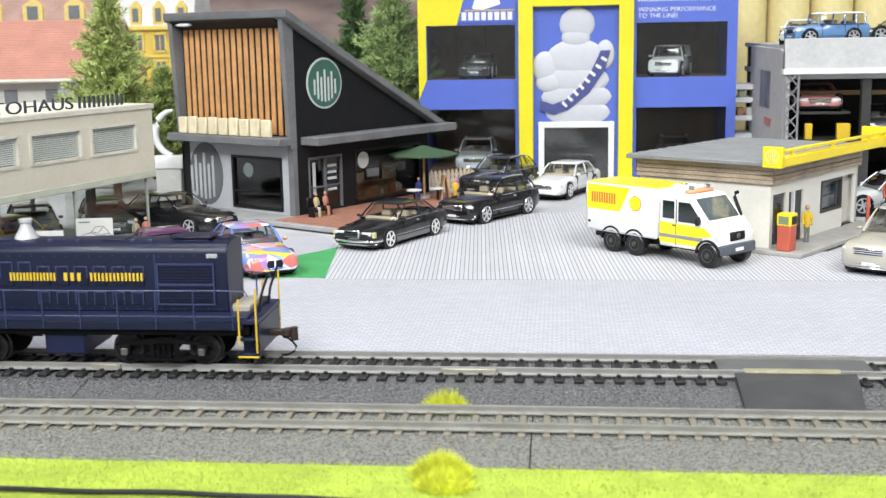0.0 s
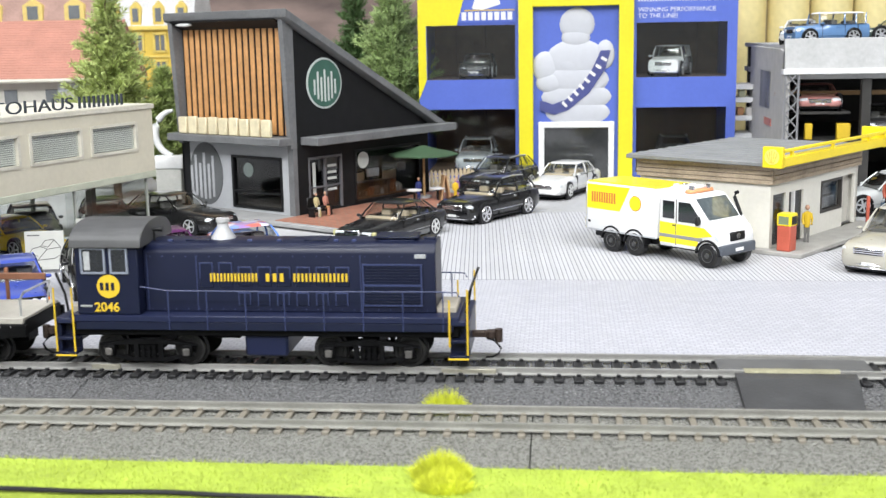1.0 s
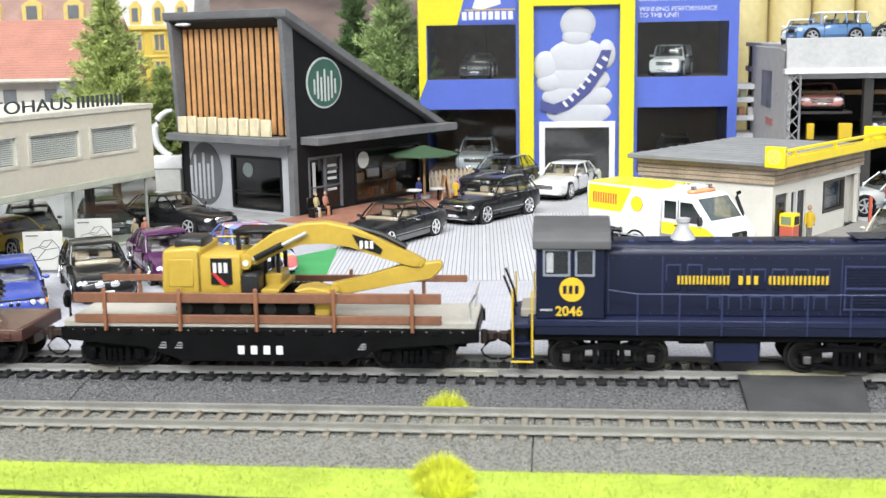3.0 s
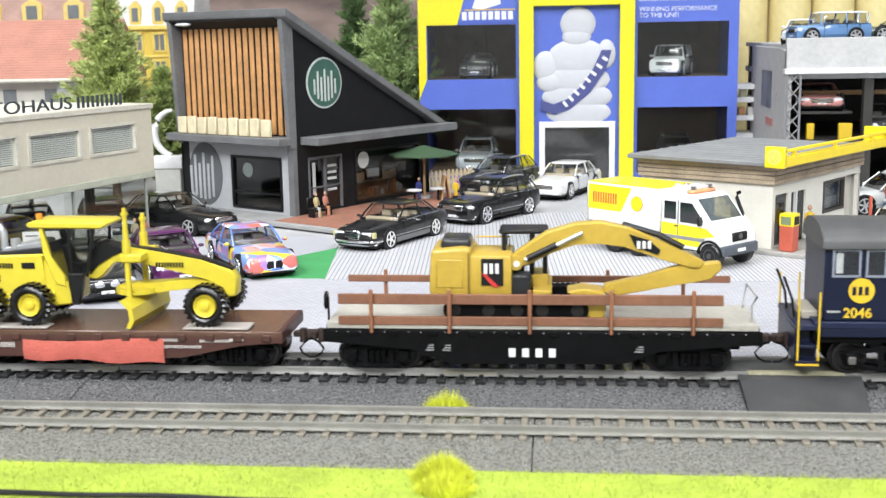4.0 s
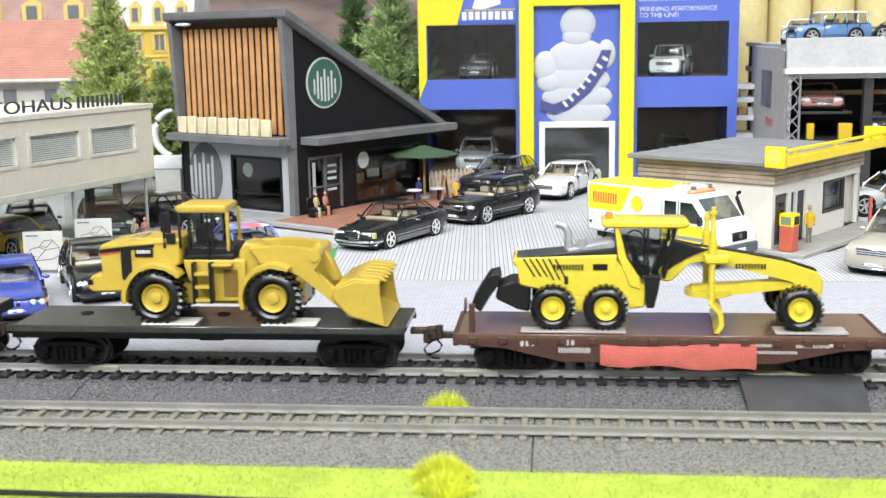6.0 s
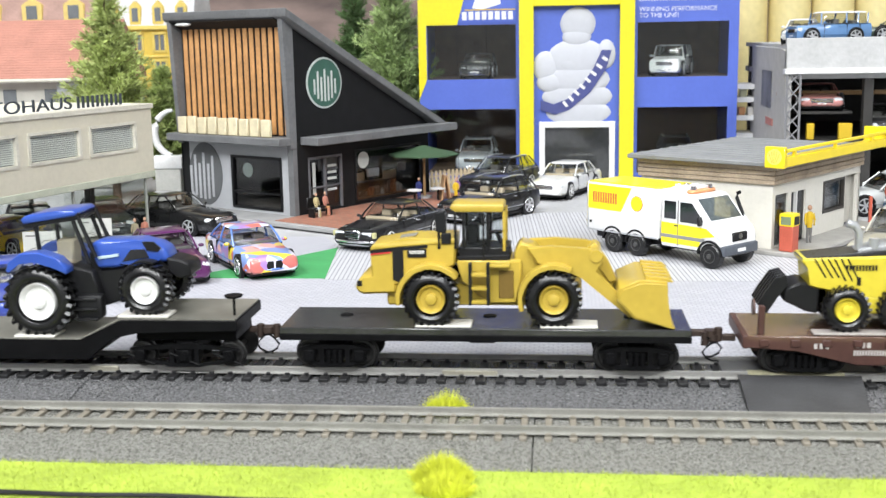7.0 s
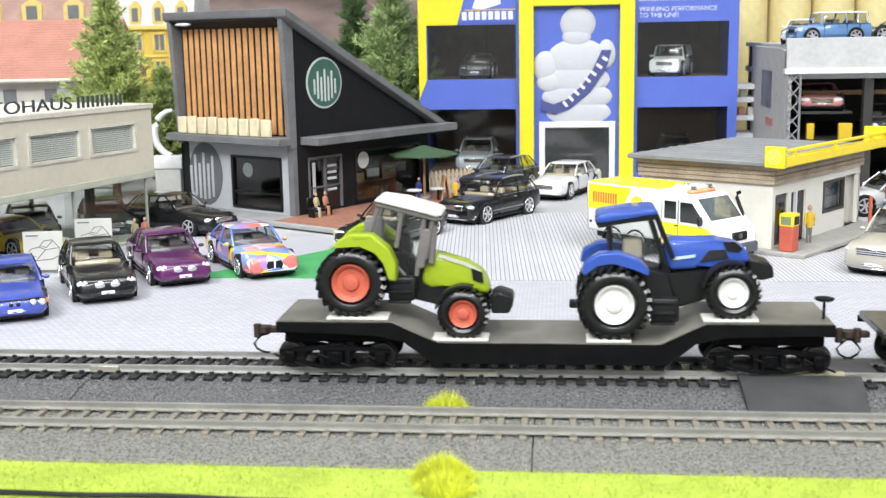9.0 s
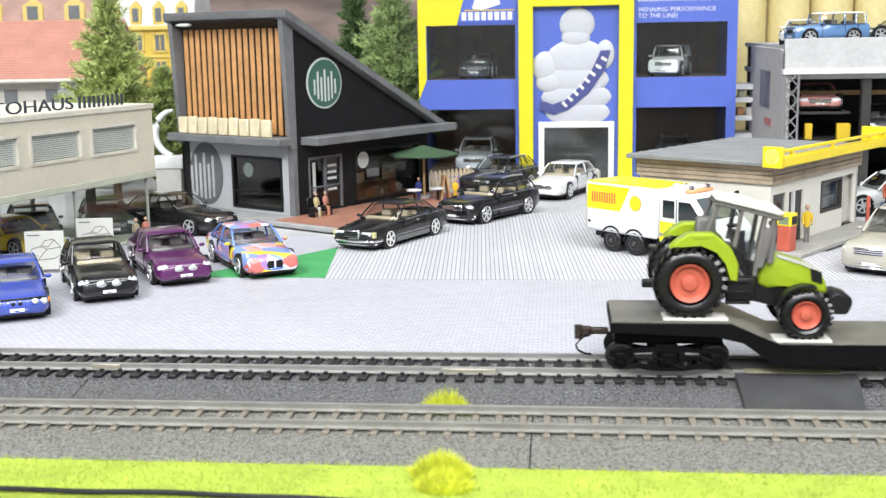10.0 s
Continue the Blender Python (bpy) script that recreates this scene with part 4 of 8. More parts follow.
def grader():
    t = vehicle("motor_grader", -244.5, "bright yellow toy motor grader riding on the brown flatcar", "motor grader", "construction machines on the train")
    Y1 = mat("grader_yellow", (0.58, 0.475, 0.04), 0.36, vary=0.08, scale=45, coat=0.15, spec=0.4)
    R = 7.0
    for x in (-280.8, -264.2, -204.6):
        z = 17.9 + R - 0.1
        for s in (-1, 1):
            big_wheel(t, x, YC + s * 11, z, R, 5.4, Y1, 0.54, 22, s)
        part("axle", cyl((x, YC - 10, z), 1.3, 20, "y", 10), BLACK, t)
    part("tandem", both(lambda s, bm: box(-283, -262, *sorted((YC + s * 6, YC + s * 8)), 22.5, 28, 0.5, bm=bm)), Y1, t)
    part("engine_body", prism([(-293.6, 39.9), (-260.3, 41.1), (-261.0, 30.6), (-256.7, 27.8), (-257.8, 25.8), (-275.0, 28.1), (-289.4, 30.5), (-291.9, 31.4), (-291.5, 37.2), (-293.7, 38.0)], YC - 8, YC + 8, "y", 0.6), Y1, t)
    part("engine_top", prism([(-294.0, 39.3), (-292.5, 40.0), (-260.5, 43.2), (-260.4, 40.5)], YC - 7, YC + 6, "y", 0.4), plastic("engine_black", (0.02, 0.02, 0.022), 0.3), t)
    part("lower_body", prism([(-261.1, 41.1), (-256.4, 32.5), (-251.3, 31.6), (-251.7, 24.0), (-259.9, 23.0), (-261.9, 27.7)], YC - 7.5, YC + 7.5, "y", 0.5), Y1, t)
    part("exhaust", tube([(-276.0, YC - 3, 42.0), (-276.0, YC - 3, 47.6), (-277.4, YC - 3, 49.7), (-279.8, YC - 3, 50.4)], 1.25, 12), SILVER, t, "silver curved exhaust pipe")
    part("air_filter", cyl((-271.6, YC - 4, 42.5), 1.6, 3.2, "z", 14), SILVER, t)
    part("engine_cover", prism([(-277.4, 40.6), (-275.4, 42.6), (-262.4, 45.2), (-260.8, 44.6), (-261.0, 42.0)], YC - 5.4, YC + 4, "y", 0.5), mat("cover_silver", (0.36, 0.37, 0.38), 0.35, metal=0.3, vary=0.15), t, "silver-grey engine cover")
    part("filler_cap", box(-277.2, -276.0, YC - 8.3, YC - 7.9, 31.6, 34.2, 0.1), BLACK, t)
    # rear ripper
    part("ripper", prism([(-298.6, 30.3), (-293.8, 32.2), (-288.0, 31.5), (-288.3, 22.2), (-292.1, 22.9), (-299.3, 26.4)], YC - 7, YC + 7, "y", 0.6), BLACK, t)
    for k in range(5):
        part("ripper_tooth", prism([(-306.9, 25.2), (-304.6, 29.1), (-301.5, 33.7), (-298.3, 34.5), (-297.8, 31.4), (-300.8, 27.5), (-304.0, 22.1), (-305.5, 22.9)], YC - 7 + k * 3, YC - 5.6 + k * 3, "y", 0.2), BLACK, t)
    # cab
    part("cab_roof", prism([(-265.6, 51.2), (-264.2, 52.0), (-239.2, 51.8), (-237.8, 50.9), (-239.7, 49.5), (-264.8, 49.7)], YC - 8.5, YC + 6.5, "y", 0.5), Y1, t)
    part("beacon", cyl((-263.1, YC - 3, 52.4), 1.1, 1.6, "z", 10), AMBER, t)
    for a, b in (((-260.9, 50.1), (-258.8, 40.7)), ((-242.4, 50.1), (-245.9, 33.5)), ((-243.5, 50.1), (-243.1, 43.0))):
        for s in (-1, 1):
            part("cab_post", tube([(a[0], YC + s * 7.5, a[1]), (b[0], YC + s * 7.5, b[1])], 0.5, 8), BLACK, t)
    for sd in (-1, 1):
        part("cab_corner" if sd < 0 else "far_post", prism([(-261.4, 50.0), (-260.1, 50.0), (-257.8, 40.0), (-253.4, 33.6), (-253.4, 30.0), (-256.6, 31.0), (-260.4, 40.7)], *sorted((YC + sd * 6.6, YC + sd * 8.0)), "y", 0.2), Y1 if sd < 0 else BLACK, t)
        part("door_frame", tube([(-251.2, YC + sd * 7.8, 50.0), (-251.0, YC + sd * 7.8, 34.0)], 0.45, 6), BLACK, t)
    part("rear_panel", box(-260.6, -259.6, YC - 6.4, YC + 6.4, 40.5, 44.0, 0.2), BLACK, t)
    part("cab_pane", prism([(-260.2, 50.1), (-242.7, 50.1), (-246.2, 33.9), (-253.5, 33.9), (-258.9, 40.1)], YC - 7.4, YC - 7.2, "y"), CARGLASS, t)
    part("cab_pane", prism([(-260.2, 50.1), (-242.7, 50.1), (-246.2, 33.9), (-253.5, 33.9), (-258.9, 40.1)], YC + 7.2, YC + 7.4, "y"), CARGLASS, t)
    part("operator_seat", prism([(-256.5, 43.0), (-255.0, 43.2), (-253.4, 37.0), (-249.7, 36.4), (-249.9, 32.5), (-254.3, 32.5)], YC - 3, YC + 3, "y", 0.5), BLACK, t)
    part("console", prism([(-245.7, 44.8), (-244.5, 44.5), (-246.6, 33.5), (-249.7, 33.5)], YC - 3, YC + 3, "y", 0.4), BLACK, t)
    part("cab_step", prism([(-252.6, 34.5), (-246.8, 34.5), (-247.6, 30), (-248.9, 24.0), (-251.4, 24.0), (-251.6, 30)], YC - 8.6, YC - 6, "y", 0.3), BLACK, t)
    # goose-neck frame, front axle
    neck = [(-246.9, 32.0), (-247.3, 35.4), (-242.5, 40.7), (-235.9, 43.0), (-232.2, 42.6), (-221.0, 40.7), (-208.0, 38.2), (-197.9, 34.8), (-196.0, 31.8), (-196.5, 26.2), (-199.5, 25.8), (-200.5, 29.6), (-206.0, 31.8), (-215.6, 34.4), (-226.8, 37.0), (-233.9, 38.8), (-238.1, 38.1), (-241.3, 33.5), (-243.7, 31.6)]
    part("neck", prism(neck, YC - 4, YC + 2, "y", 0.5), Y1, t)
    part("neck_top", prism([(-242.4, 41.1), (-235.9, 43.3), (-221.0, 41.1), (-208.0, 38.7), (-197.9, 35.4), (-197.9, 34.4), (-208.0, 37.8), (-221.0, 40.4), (-236.0, 42.4)], YC - 2.6, YC + 1.4, "y", 0.2), BLACK, t)
    part("front_axle", box(-207, -202, YC - 9, YC + 9, 23, 30, 0.5), Y1, t)
    part("drawbar", prism([(-236.9, 29.8), (-223.3, 30.6), (-208.3, 31.8), (-200.8, 30.9), (-200.9, 29.6), (-223.4, 27.2), (-236.3, 26.3)], YC - 3, YC + 3, "y", 0.4), Y1, t)
    part("circle", cyl((-231.3, YC, 27), 7.5, 1.8, "z", 28), Y1, t)
    for dy, top in ((-9, 56.6), (7, 52.6)):
        px = (-231.2, 43.0)
        part("lift_ram", tube([(px[0], YC + dy, 25), (px[0], YC + dy, 44), (px[0], YC + dy, top)], [1.0, 1.0, 0.65], 10), Y1, t)
        part("ram_cap", tube([(px[0], YC + dy, 40), (px[0], YC + dy, 46)], 1.4, 10), Y1, t)
        part("ram_eye", tube([(px[0], YC + dy, top - 2.4), (px[0], YC + dy, top - 1.4)], 1.2, 10), Y1, t)
    part("neck_cover", prism([(-242.8, 44.7), (-231.6, 42.2), (-238.5, 39.6), (-243.0, 37.3), (-246.3, 33.1), (-246.5, 35.8)], YC - 4.6, YC + 2.6, "y", 0.4), BLACK, t)
    part("ram_yoke", box(-233.5, -226, YC - 10.5, YC + 8, 38.5, 41.5, 0.6), Y1, t)
    # mouldboard, angled across the deck
    bl = bmesh.new()
    loft([[(x, y, z) for x, z in ((-2.6, 29.4), (0.6, 26.4), (1.2, 22.4), (-0.4, 19.6), (-1.8, 19.9), (-0.4, 22.6), (-0.8, 26), (-3.6, 28.9))] for y in (-15, -5, 5, 15)], bl)
    bmesh.ops.rotate(bl, verts=bl.verts, matrix=Matrix.Rotation(radians(-4), 3, "Z"), cent=(0, 0, 0))
    bmesh.ops.translate(bl, verts=bl.verts, vec=(-228, YC, -2.2))
    part("blade", bl, Y1, t)
    for k in range(6):
        x = -290.5 + k * 2.0
        part("vent_slit", prism([(x, 40), (x + 0.6, 40), (x + 4.2, 34 if k < 3 else 33), (x + 3.6, 34 if k < 3 else 33)], YC - 8.15, YC - 7.9, "y"), BLACK, t)
    bm = bmesh.new()
    word_bars(bm, -280.6, -270.9, YC - 8.15, 36.3, 1.7, 5)
    part("lettering", bm, BLACK, t)
    part("model_plate", box(-268.2, -263.6, YC - 8.2, YC - 7.8, 36.2, 38.2), BLACK, t)
    bm = bmesh.new()
    word_bars(bm, -223.4, -213.6, YC - 4.15, 36.0, 1.6, 5)
    part("lettering", bm, BLACK, t)


def flatcar_black():
    t = vehicle("plain_flatcar", -393.5, "plain black flatcar carrying the wheel loader", "flatcar", "flatcars of the train")
    W = 15.5
    part("deck", box(-459, -328, YC - W, YC + W - 2.0, 16.2, 18.6, 0.35), mat("deck_black", (0.022, 0.022, 0.023), 0.2, vary=0.25, scale=40, dust_glint=0.02), t)
    part("side_sill", both(lambda s, bm: box(-459, -328, *sorted((YC + s * (W - 1), YC + s * (W + 0.2))), 14.4, 16.6, 0.2, bm=bm)), FRAMEBLK, t)
    part("centre_sill", box(-452, -335, YC - 2.5, YC + 2.5, 12.5, 16.4, 0.2), FRAMEBLK, t)
    for x in (-440, -392, -346):
        part("deck_socket", cyl((x, YC + 2, 18.4), 2.2, 0.45, "z", 18), FRAMEBLK, t)
    for x in (-406, -366):
        part("coaster", box(x - 9, x + 9, YC - 14.5, YC - 5, 18.6, 19.3, 0.2), mat("white_card", (0.6, 0.58, 0.53), 0.6), t, "white card under the wheel")
    part("brake_cylinder", cyl((-398, YC - 6, 13.5), 2, 8, "x", 14), FRAMEBLK, t)
    for xs in ((-450, -433.5), (-353, -336.5)):
        truck(t, xs)
    coupler(t, -328, 1, 14)
    coupler(t, -459, -1, 14)


LOADY = mat("loader_yellow", (0.44, 0.315, 0.045), 0.36, vary=0.08, scale=45, coat=0.15, spec=0.4)


def loader():
    t = vehicle("wheel_loader", -393.5, "yellow toy wheel loader with raised cab riding on the black flatcar", "wheel loader", "construction machines on the train")
    R = 8.9
    z = 19.3 + R - 0.6
    for x in (-409.8, -370.8):
        for s in (-1, 1):
            big_wheel(t, x, YC + s * 11.2, z, R, 6.6, LOADY, 0.52, 24, s)
        part("axle", cyl((x, YC - 10, z), 1.8, 20, "y", 10), LOADY, t)
    part("chassis", box(-425, -362, YC - 6, YC + 6, 24, 31, 0.6), LOADY, t)
    part("rear_weight", prism([(-434.9, 31.3), (-432.7, 34.4), (-428.2, 34.1), (-421.9, 33.2), (-421.1, 28.6), (-432.8, 28.1), (-434.6, 29.4)], YC - 9, YC + 9, "y", 0.8), LOADY, t)
    part("engine_body", prism([(-429.8, 42.6), (-429.2, 31.3), (-418.4, 31.3), (-402.3, 37.8), (-402.0, 45.6), (-411.2, 45.0)], YC - 9, YC + 7, "y", 0.6), LOADY, t)
    part("hood", prism([(-429.6, 43.4), (-428.6, 44.6), (-418.3, 46.4), (-402.0, 46.8), (-402.0, 44.9), (-418.3, 44.2), (-429.6, 42.5)], YC - 9.3, YC + 7, "y", 0.5, seg=2), LOADY, t)
    part("hood_vent", prism([(-420.6, 45.9), (-415.2, 46.75), (-415.2, 46.95), (-420.6, 46.1)], YC - 5, YC + 1, "y"), plastic("vent_grey", (0.20, 0.19, 0.16), 0.6), t)
    part("rear_grille", prism([(-429.6, 41.6), (-429.6, 42.7), (-411, 44.6), (-411, 43.6)], YC - 9.3, YC - 8.8, "y"), BLACK, t)
    part("red_line", prism([(-429.6, 41.1), (-429.6, 41.6), (-423, 42.3), (-423, 41.8)], YC - 9.3, YC - 8.8, "y"), mat("decal_red", (0.5, 0.03, 0.03), 0.4), t)
    part("side_grille", prism([(-422.4, 42.4), (-418.9, 42.8), (-418.9, 31.6), (-422.4, 33.1)], YC - 9.3, YC - 8.8, "y"), BLACK, t)
    lettering_patch(t, -417.6, -411.4, YC - 9.2, 40.4, 43.2, BLACK, WHITE, "decal", 6)

    def arch(cx, r0, r1, a0, a1, x_end=None):
        o = [(cx + r1 * math.cos(radians(a)), z + r1 * math.sin(radians(a))) for a in range(a0, a1 + 1, 10)]
        i = [(cx + r0 * math.cos(radians(a)), z + r0 * math.sin(radians(a))) for a in range(a1, a0 - 1, -10)]
        return o + i
    for cx, a0, a1 in ((-409.8, 40, 190), (-370.8, 60, 200)):
        for s in (-1, 1):
            part("mudguard", prism(arch(cx, 10.0, 11.4, a0, a1), *sorted((YC + s * 8, YC + s * 14.2)), "y", 0.2), LOADY, t)
    part("cab_floor", prism([(-402.3, 40.5), (-384.7, 41.1), (-384.7, 37.9), (-400.5, 37.8)], YC - 7.5, YC + 7.5, "y", 0.4), BLACK, t)
    part("cab_lower", prism([(-401.5, 43.3), (-384.7, 43.3), (-385.4, 37.9), (-400.5, 37.8)], YC - 7, YC + 7, "y", 0.4), BLACK, t)
    part("cab_roof", prism([(-403.9, 56.6), (-402.6, 57.4), (-387.4, 57.3), (-386.4, 56.6), (-386.9, 54.7), (-403.3, 54.8)], YC - 7.8, YC + 6.4, "y", 0.6, seg=2), LOADY, t)
    for x in (-399.6, -391.8, -386.6):
        for s in (-1, 1):
            part("cab_post", box(x - 0.5, x + 0.5, *sorted((YC + s * 6.2, YC + s * 7.2)), 42, 55, 0.2), BLACK if x < -388 else LOADY, t)
    for s in (-1, 1):
        part("cab_pane", box(-399.6, -386.6, *sorted((YC + s * 6.6, YC + s * 6.8)), 42, 55), glass("clear_cab_glass", (0.9, 0.92, 0.92), 0.1), t)
    part("operator_seat", box(-399, -395, YC - 3, YC + 3, 41, 50, 0.8), BLACK, t)
    part("steering_wheel", cyl((-389.5, YC, 47), 2.2, 0.6, "z", 16), BLACK, t)
    part("steering_column", tube([(-387, YC, 42), (-389.4, YC, 47)], 0.7, 8), BLACK, t)
    part("seat_cushion", box(-399, -392.5, YC - 3, YC + 3, 41.5, 44.6, 0.6), BLACK, t)
    part("door_bar", tube([(-393.2, YC - 7.4, 39), (-393.2, YC - 7.4, 54.5)], 0.4, 6), BLACK, t)
    part("mirror", box(-406.6, -403.4, YC - 9.8, YC - 8.6, 44.8, 48.4, 0.3), BLACK, t)
    part("mirror_frame", tube([(-407.3, YC - 9, 43.3), (-407.3, YC - 9, 54.1), (-404.2, YC - 9, 56.2), (-402.1, YC - 9, 54.8), (-402.0, YC - 9, 43.3)], 0.5, 6), BLACK, t)
    part("mirror", prism([(-408.6, 54.8), (-405.2, 55.5), (-404.8, 48.3), (-408.4, 48.7)], YC - 9.6, YC - 8.8, "y", 0.3), BLACK, t)
    for k in range(3):
        zz = 26 + k * 4.4
        part("ladder_rung", box(-396.9, -392.0, YC - 12.5, YC - 9.5, zz, zz + 1, 0.1), LOADY, t)
    for x in (-397.3, -391.6):
        part("ladder_rail", box(x - 0.5, x + 0.5, YC - 12.5, YC - 9.5, 25.5, 39, 0.1), BLACK, t)
    part("mid_body", prism([(-402.0, 39.3), (-381.2, 39.3), (-381.1, 32.4), (-382.7, 25.1), (-391.6, 25.0), (-400.5, 32.3)], YC - 8, YC + 8, "y", 0.6), LOADY, t)
    # dark ochre plate: the shadow in the steering joint, laid on as colour
    part("joint_shadow", box(-388.4, -383.6, YC - 8.4, YC - 7.9, 27, 36, 0.2), plastic("seam_shade_ochre", (0.16, 0.10, 0.02), 0.5), t)
    part("side_step", box(-391.2, -384.8, YC - 12, YC - 8, 37.6, 38.6, 0.2), LOADY, t)
    part("tail_lamp", box(-434.2, -432.6, YC - 9.3, YC - 8.8, 31.0, 32.8, 0.1), BLACK, t)
    part("lift_tower", prism([(-383.7, 41.1), (-381.6, 44.7), (-376.9, 43.3), (-371.5, 35.7), (-376.7, 32.4), (-382.8, 30.6)], YC - 6, YC + 6, "y", 0.6), LOADY, t)
    part("lift_arm", prism([(-379.5, 43.6), (-370.8, 44.0), (-360.4, 43.3), (-355.9, 42.2), (-355.4, 38.6), (-358.5, 36.1), (-351.3, 28.9), (-344.3, 24.4), (-346.6, 20.6), (-353.0, 26.2), (-361.9, 34.3), (-367.2, 36.8), (-375.9, 38.2)], YC - 9.5, YC - 6.5, "y", 0.5), LOADY, t)
    part("lift_arm", prism([(-379.5, 43.6), (-370.8, 44.0), (-360.4, 43.3), (-355.9, 42.2), (-355.4, 38.6), (-358.5, 36.1), (-351.3, 28.9), (-344.3, 24.4), (-346.6, 20.6), (-353.0, 26.2), (-361.9, 34.3), (-367.2, 36.8), (-375.9, 38.2)], YC + 6.5, YC + 9.5, "y", 0.5), LOADY, t)
    part("tilt_link", prism([(-360.4, 42.2), (-357.6, 44.0), (-353.3, 37.9), (-350.6, 31.6), (-353.1, 30.7), (-356.4, 36.1)], YC - 2, YC + 2, "y", 0.4), LOADY, t)
    part("arm_pin", cyl((-357.6, YC - 10, 41), 2, 20, "y", 14), LOADY, t)
    # bucket: a curved trough across the whole width, open to the front
    trough = [(-335.6, 33.8), (-344.0, 34.6), (-350.4, 31.8), (-351.3, 28.0), (-345.9, 22.0), (-333.3, 18.65), (-333.0, 19.4), (-344.6, 24.2), (-348.6, 28.7), (-348.3, 30.9), (-343.4, 33.0), (-335.8, 32.6)]
    bk = part("bucket", prism(trough, YC - 15, YC + 15, "y", 0.3), LOADY, t)
    side_o = [(-335.6, 33.2), (-343.4, 33.6), (-349.6, 31.4), (-350.6, 28.2), (-345.6, 22.6), (-333.8, 18.9), (-335.6, 28.0)]
    for s in (-1, 1):
        part("bucket_side", prism(side_o, *sorted((YC + s * 14.2, YC + s * 15.4)), "y", 0.2), LOADY, bk)
    for k in range(6):
        y = YC - 12.5 + k * 5
        part("bucket_tooth", prism([(-342.6, 35.6), (-335.4, 34.9), (-333.6, 33.4), (-342.2, 34.0)], y - 1.0, y + 1.0, "y", 0.2), LOADY, bk)


def flatcar_depressed():
    t = vehicle("depressed_flatcar", -561, "black depressed-centre flatcar carrying two tractors", "flatcar", "flatcars of the train")
    W = 15.5
    o = [(-648.5, 20.4), (-611, 20.4), (-596, 13.6), (-526, 13.6), (-512, 20.6), (-473, 20.6), (-473, 17.0), (-506, 16.6), (-515, 14.6), (-524, 7.0), (-598, 7.0), (-607, 14.4), (-616, 16.4), (-648.5, 17.0)]
    part("frame", prism(o, YC - W, YC + W, "y", 0.3), FRAMEBLK, t)
    top = [(-648, 20.2), (-611, 20.2), (-595.8, 13.4), (-526.2, 13.4), (-512, 20.4), (-473.5, 20.4), (-473.5, 21.0), (-512.4, 21.0), (-526.4, 14.1), (-595.6, 14.1), (-610.8, 20.9), (-648, 20.9)]
    part("deck", prism(top, YC - W + 0.4, YC + W - 0.4, "y"), mat("deck_olive", (0.13, 0.125, 0.105), 0.4, vary=0.25, scale=50, dust_glint=0.03), t, "dusty olive-grey deck")
    for x0, x1, z in ((-632, -612, 21.0), (-598, -580, 14.2), (-549, -535, 14.2), (-513, -496, 21.1)):
        part("coaster", box(x0, x1, YC - 15, YC - 6, z, z + 0.9, 0.2), mat("white_card", (0.6, 0.58, 0.53), 0.6), t, "white card under the wheel")
    for xs in ((-645, -630, -615), (-507, -492, -477)):
        truck(t, xs, 4.3)
        part("span_bolster", box(min(xs) - 2, max(xs) + 2, YC - 10, YC + 10, 12.4, 17, 0.4), FRAMEBLK, t)
        for x in xs:
            part("brake_rod", tube([(x - 5, YC - 13, 9), (x + 5, YC - 13, 5)], 0.35, 6), FRAMEBLK, t)
    part("brake_post", tube([(-475.4, YC - 9, 20), (-475.4, YC - 9, 27)], 0.45, 8), FRAMEBLK, t)
    bw = part("brake_wheel", lathe((-475.4, YC - 9, 27), [(0, 2.5), (0.4, 3.0), (0.8, 3.0), (0.8, 2.4)], "z", 20), FRAMEBLK, t)
    coupler(t, -473, 1, 14)
    coupler(t, -648.5, -1, 14)


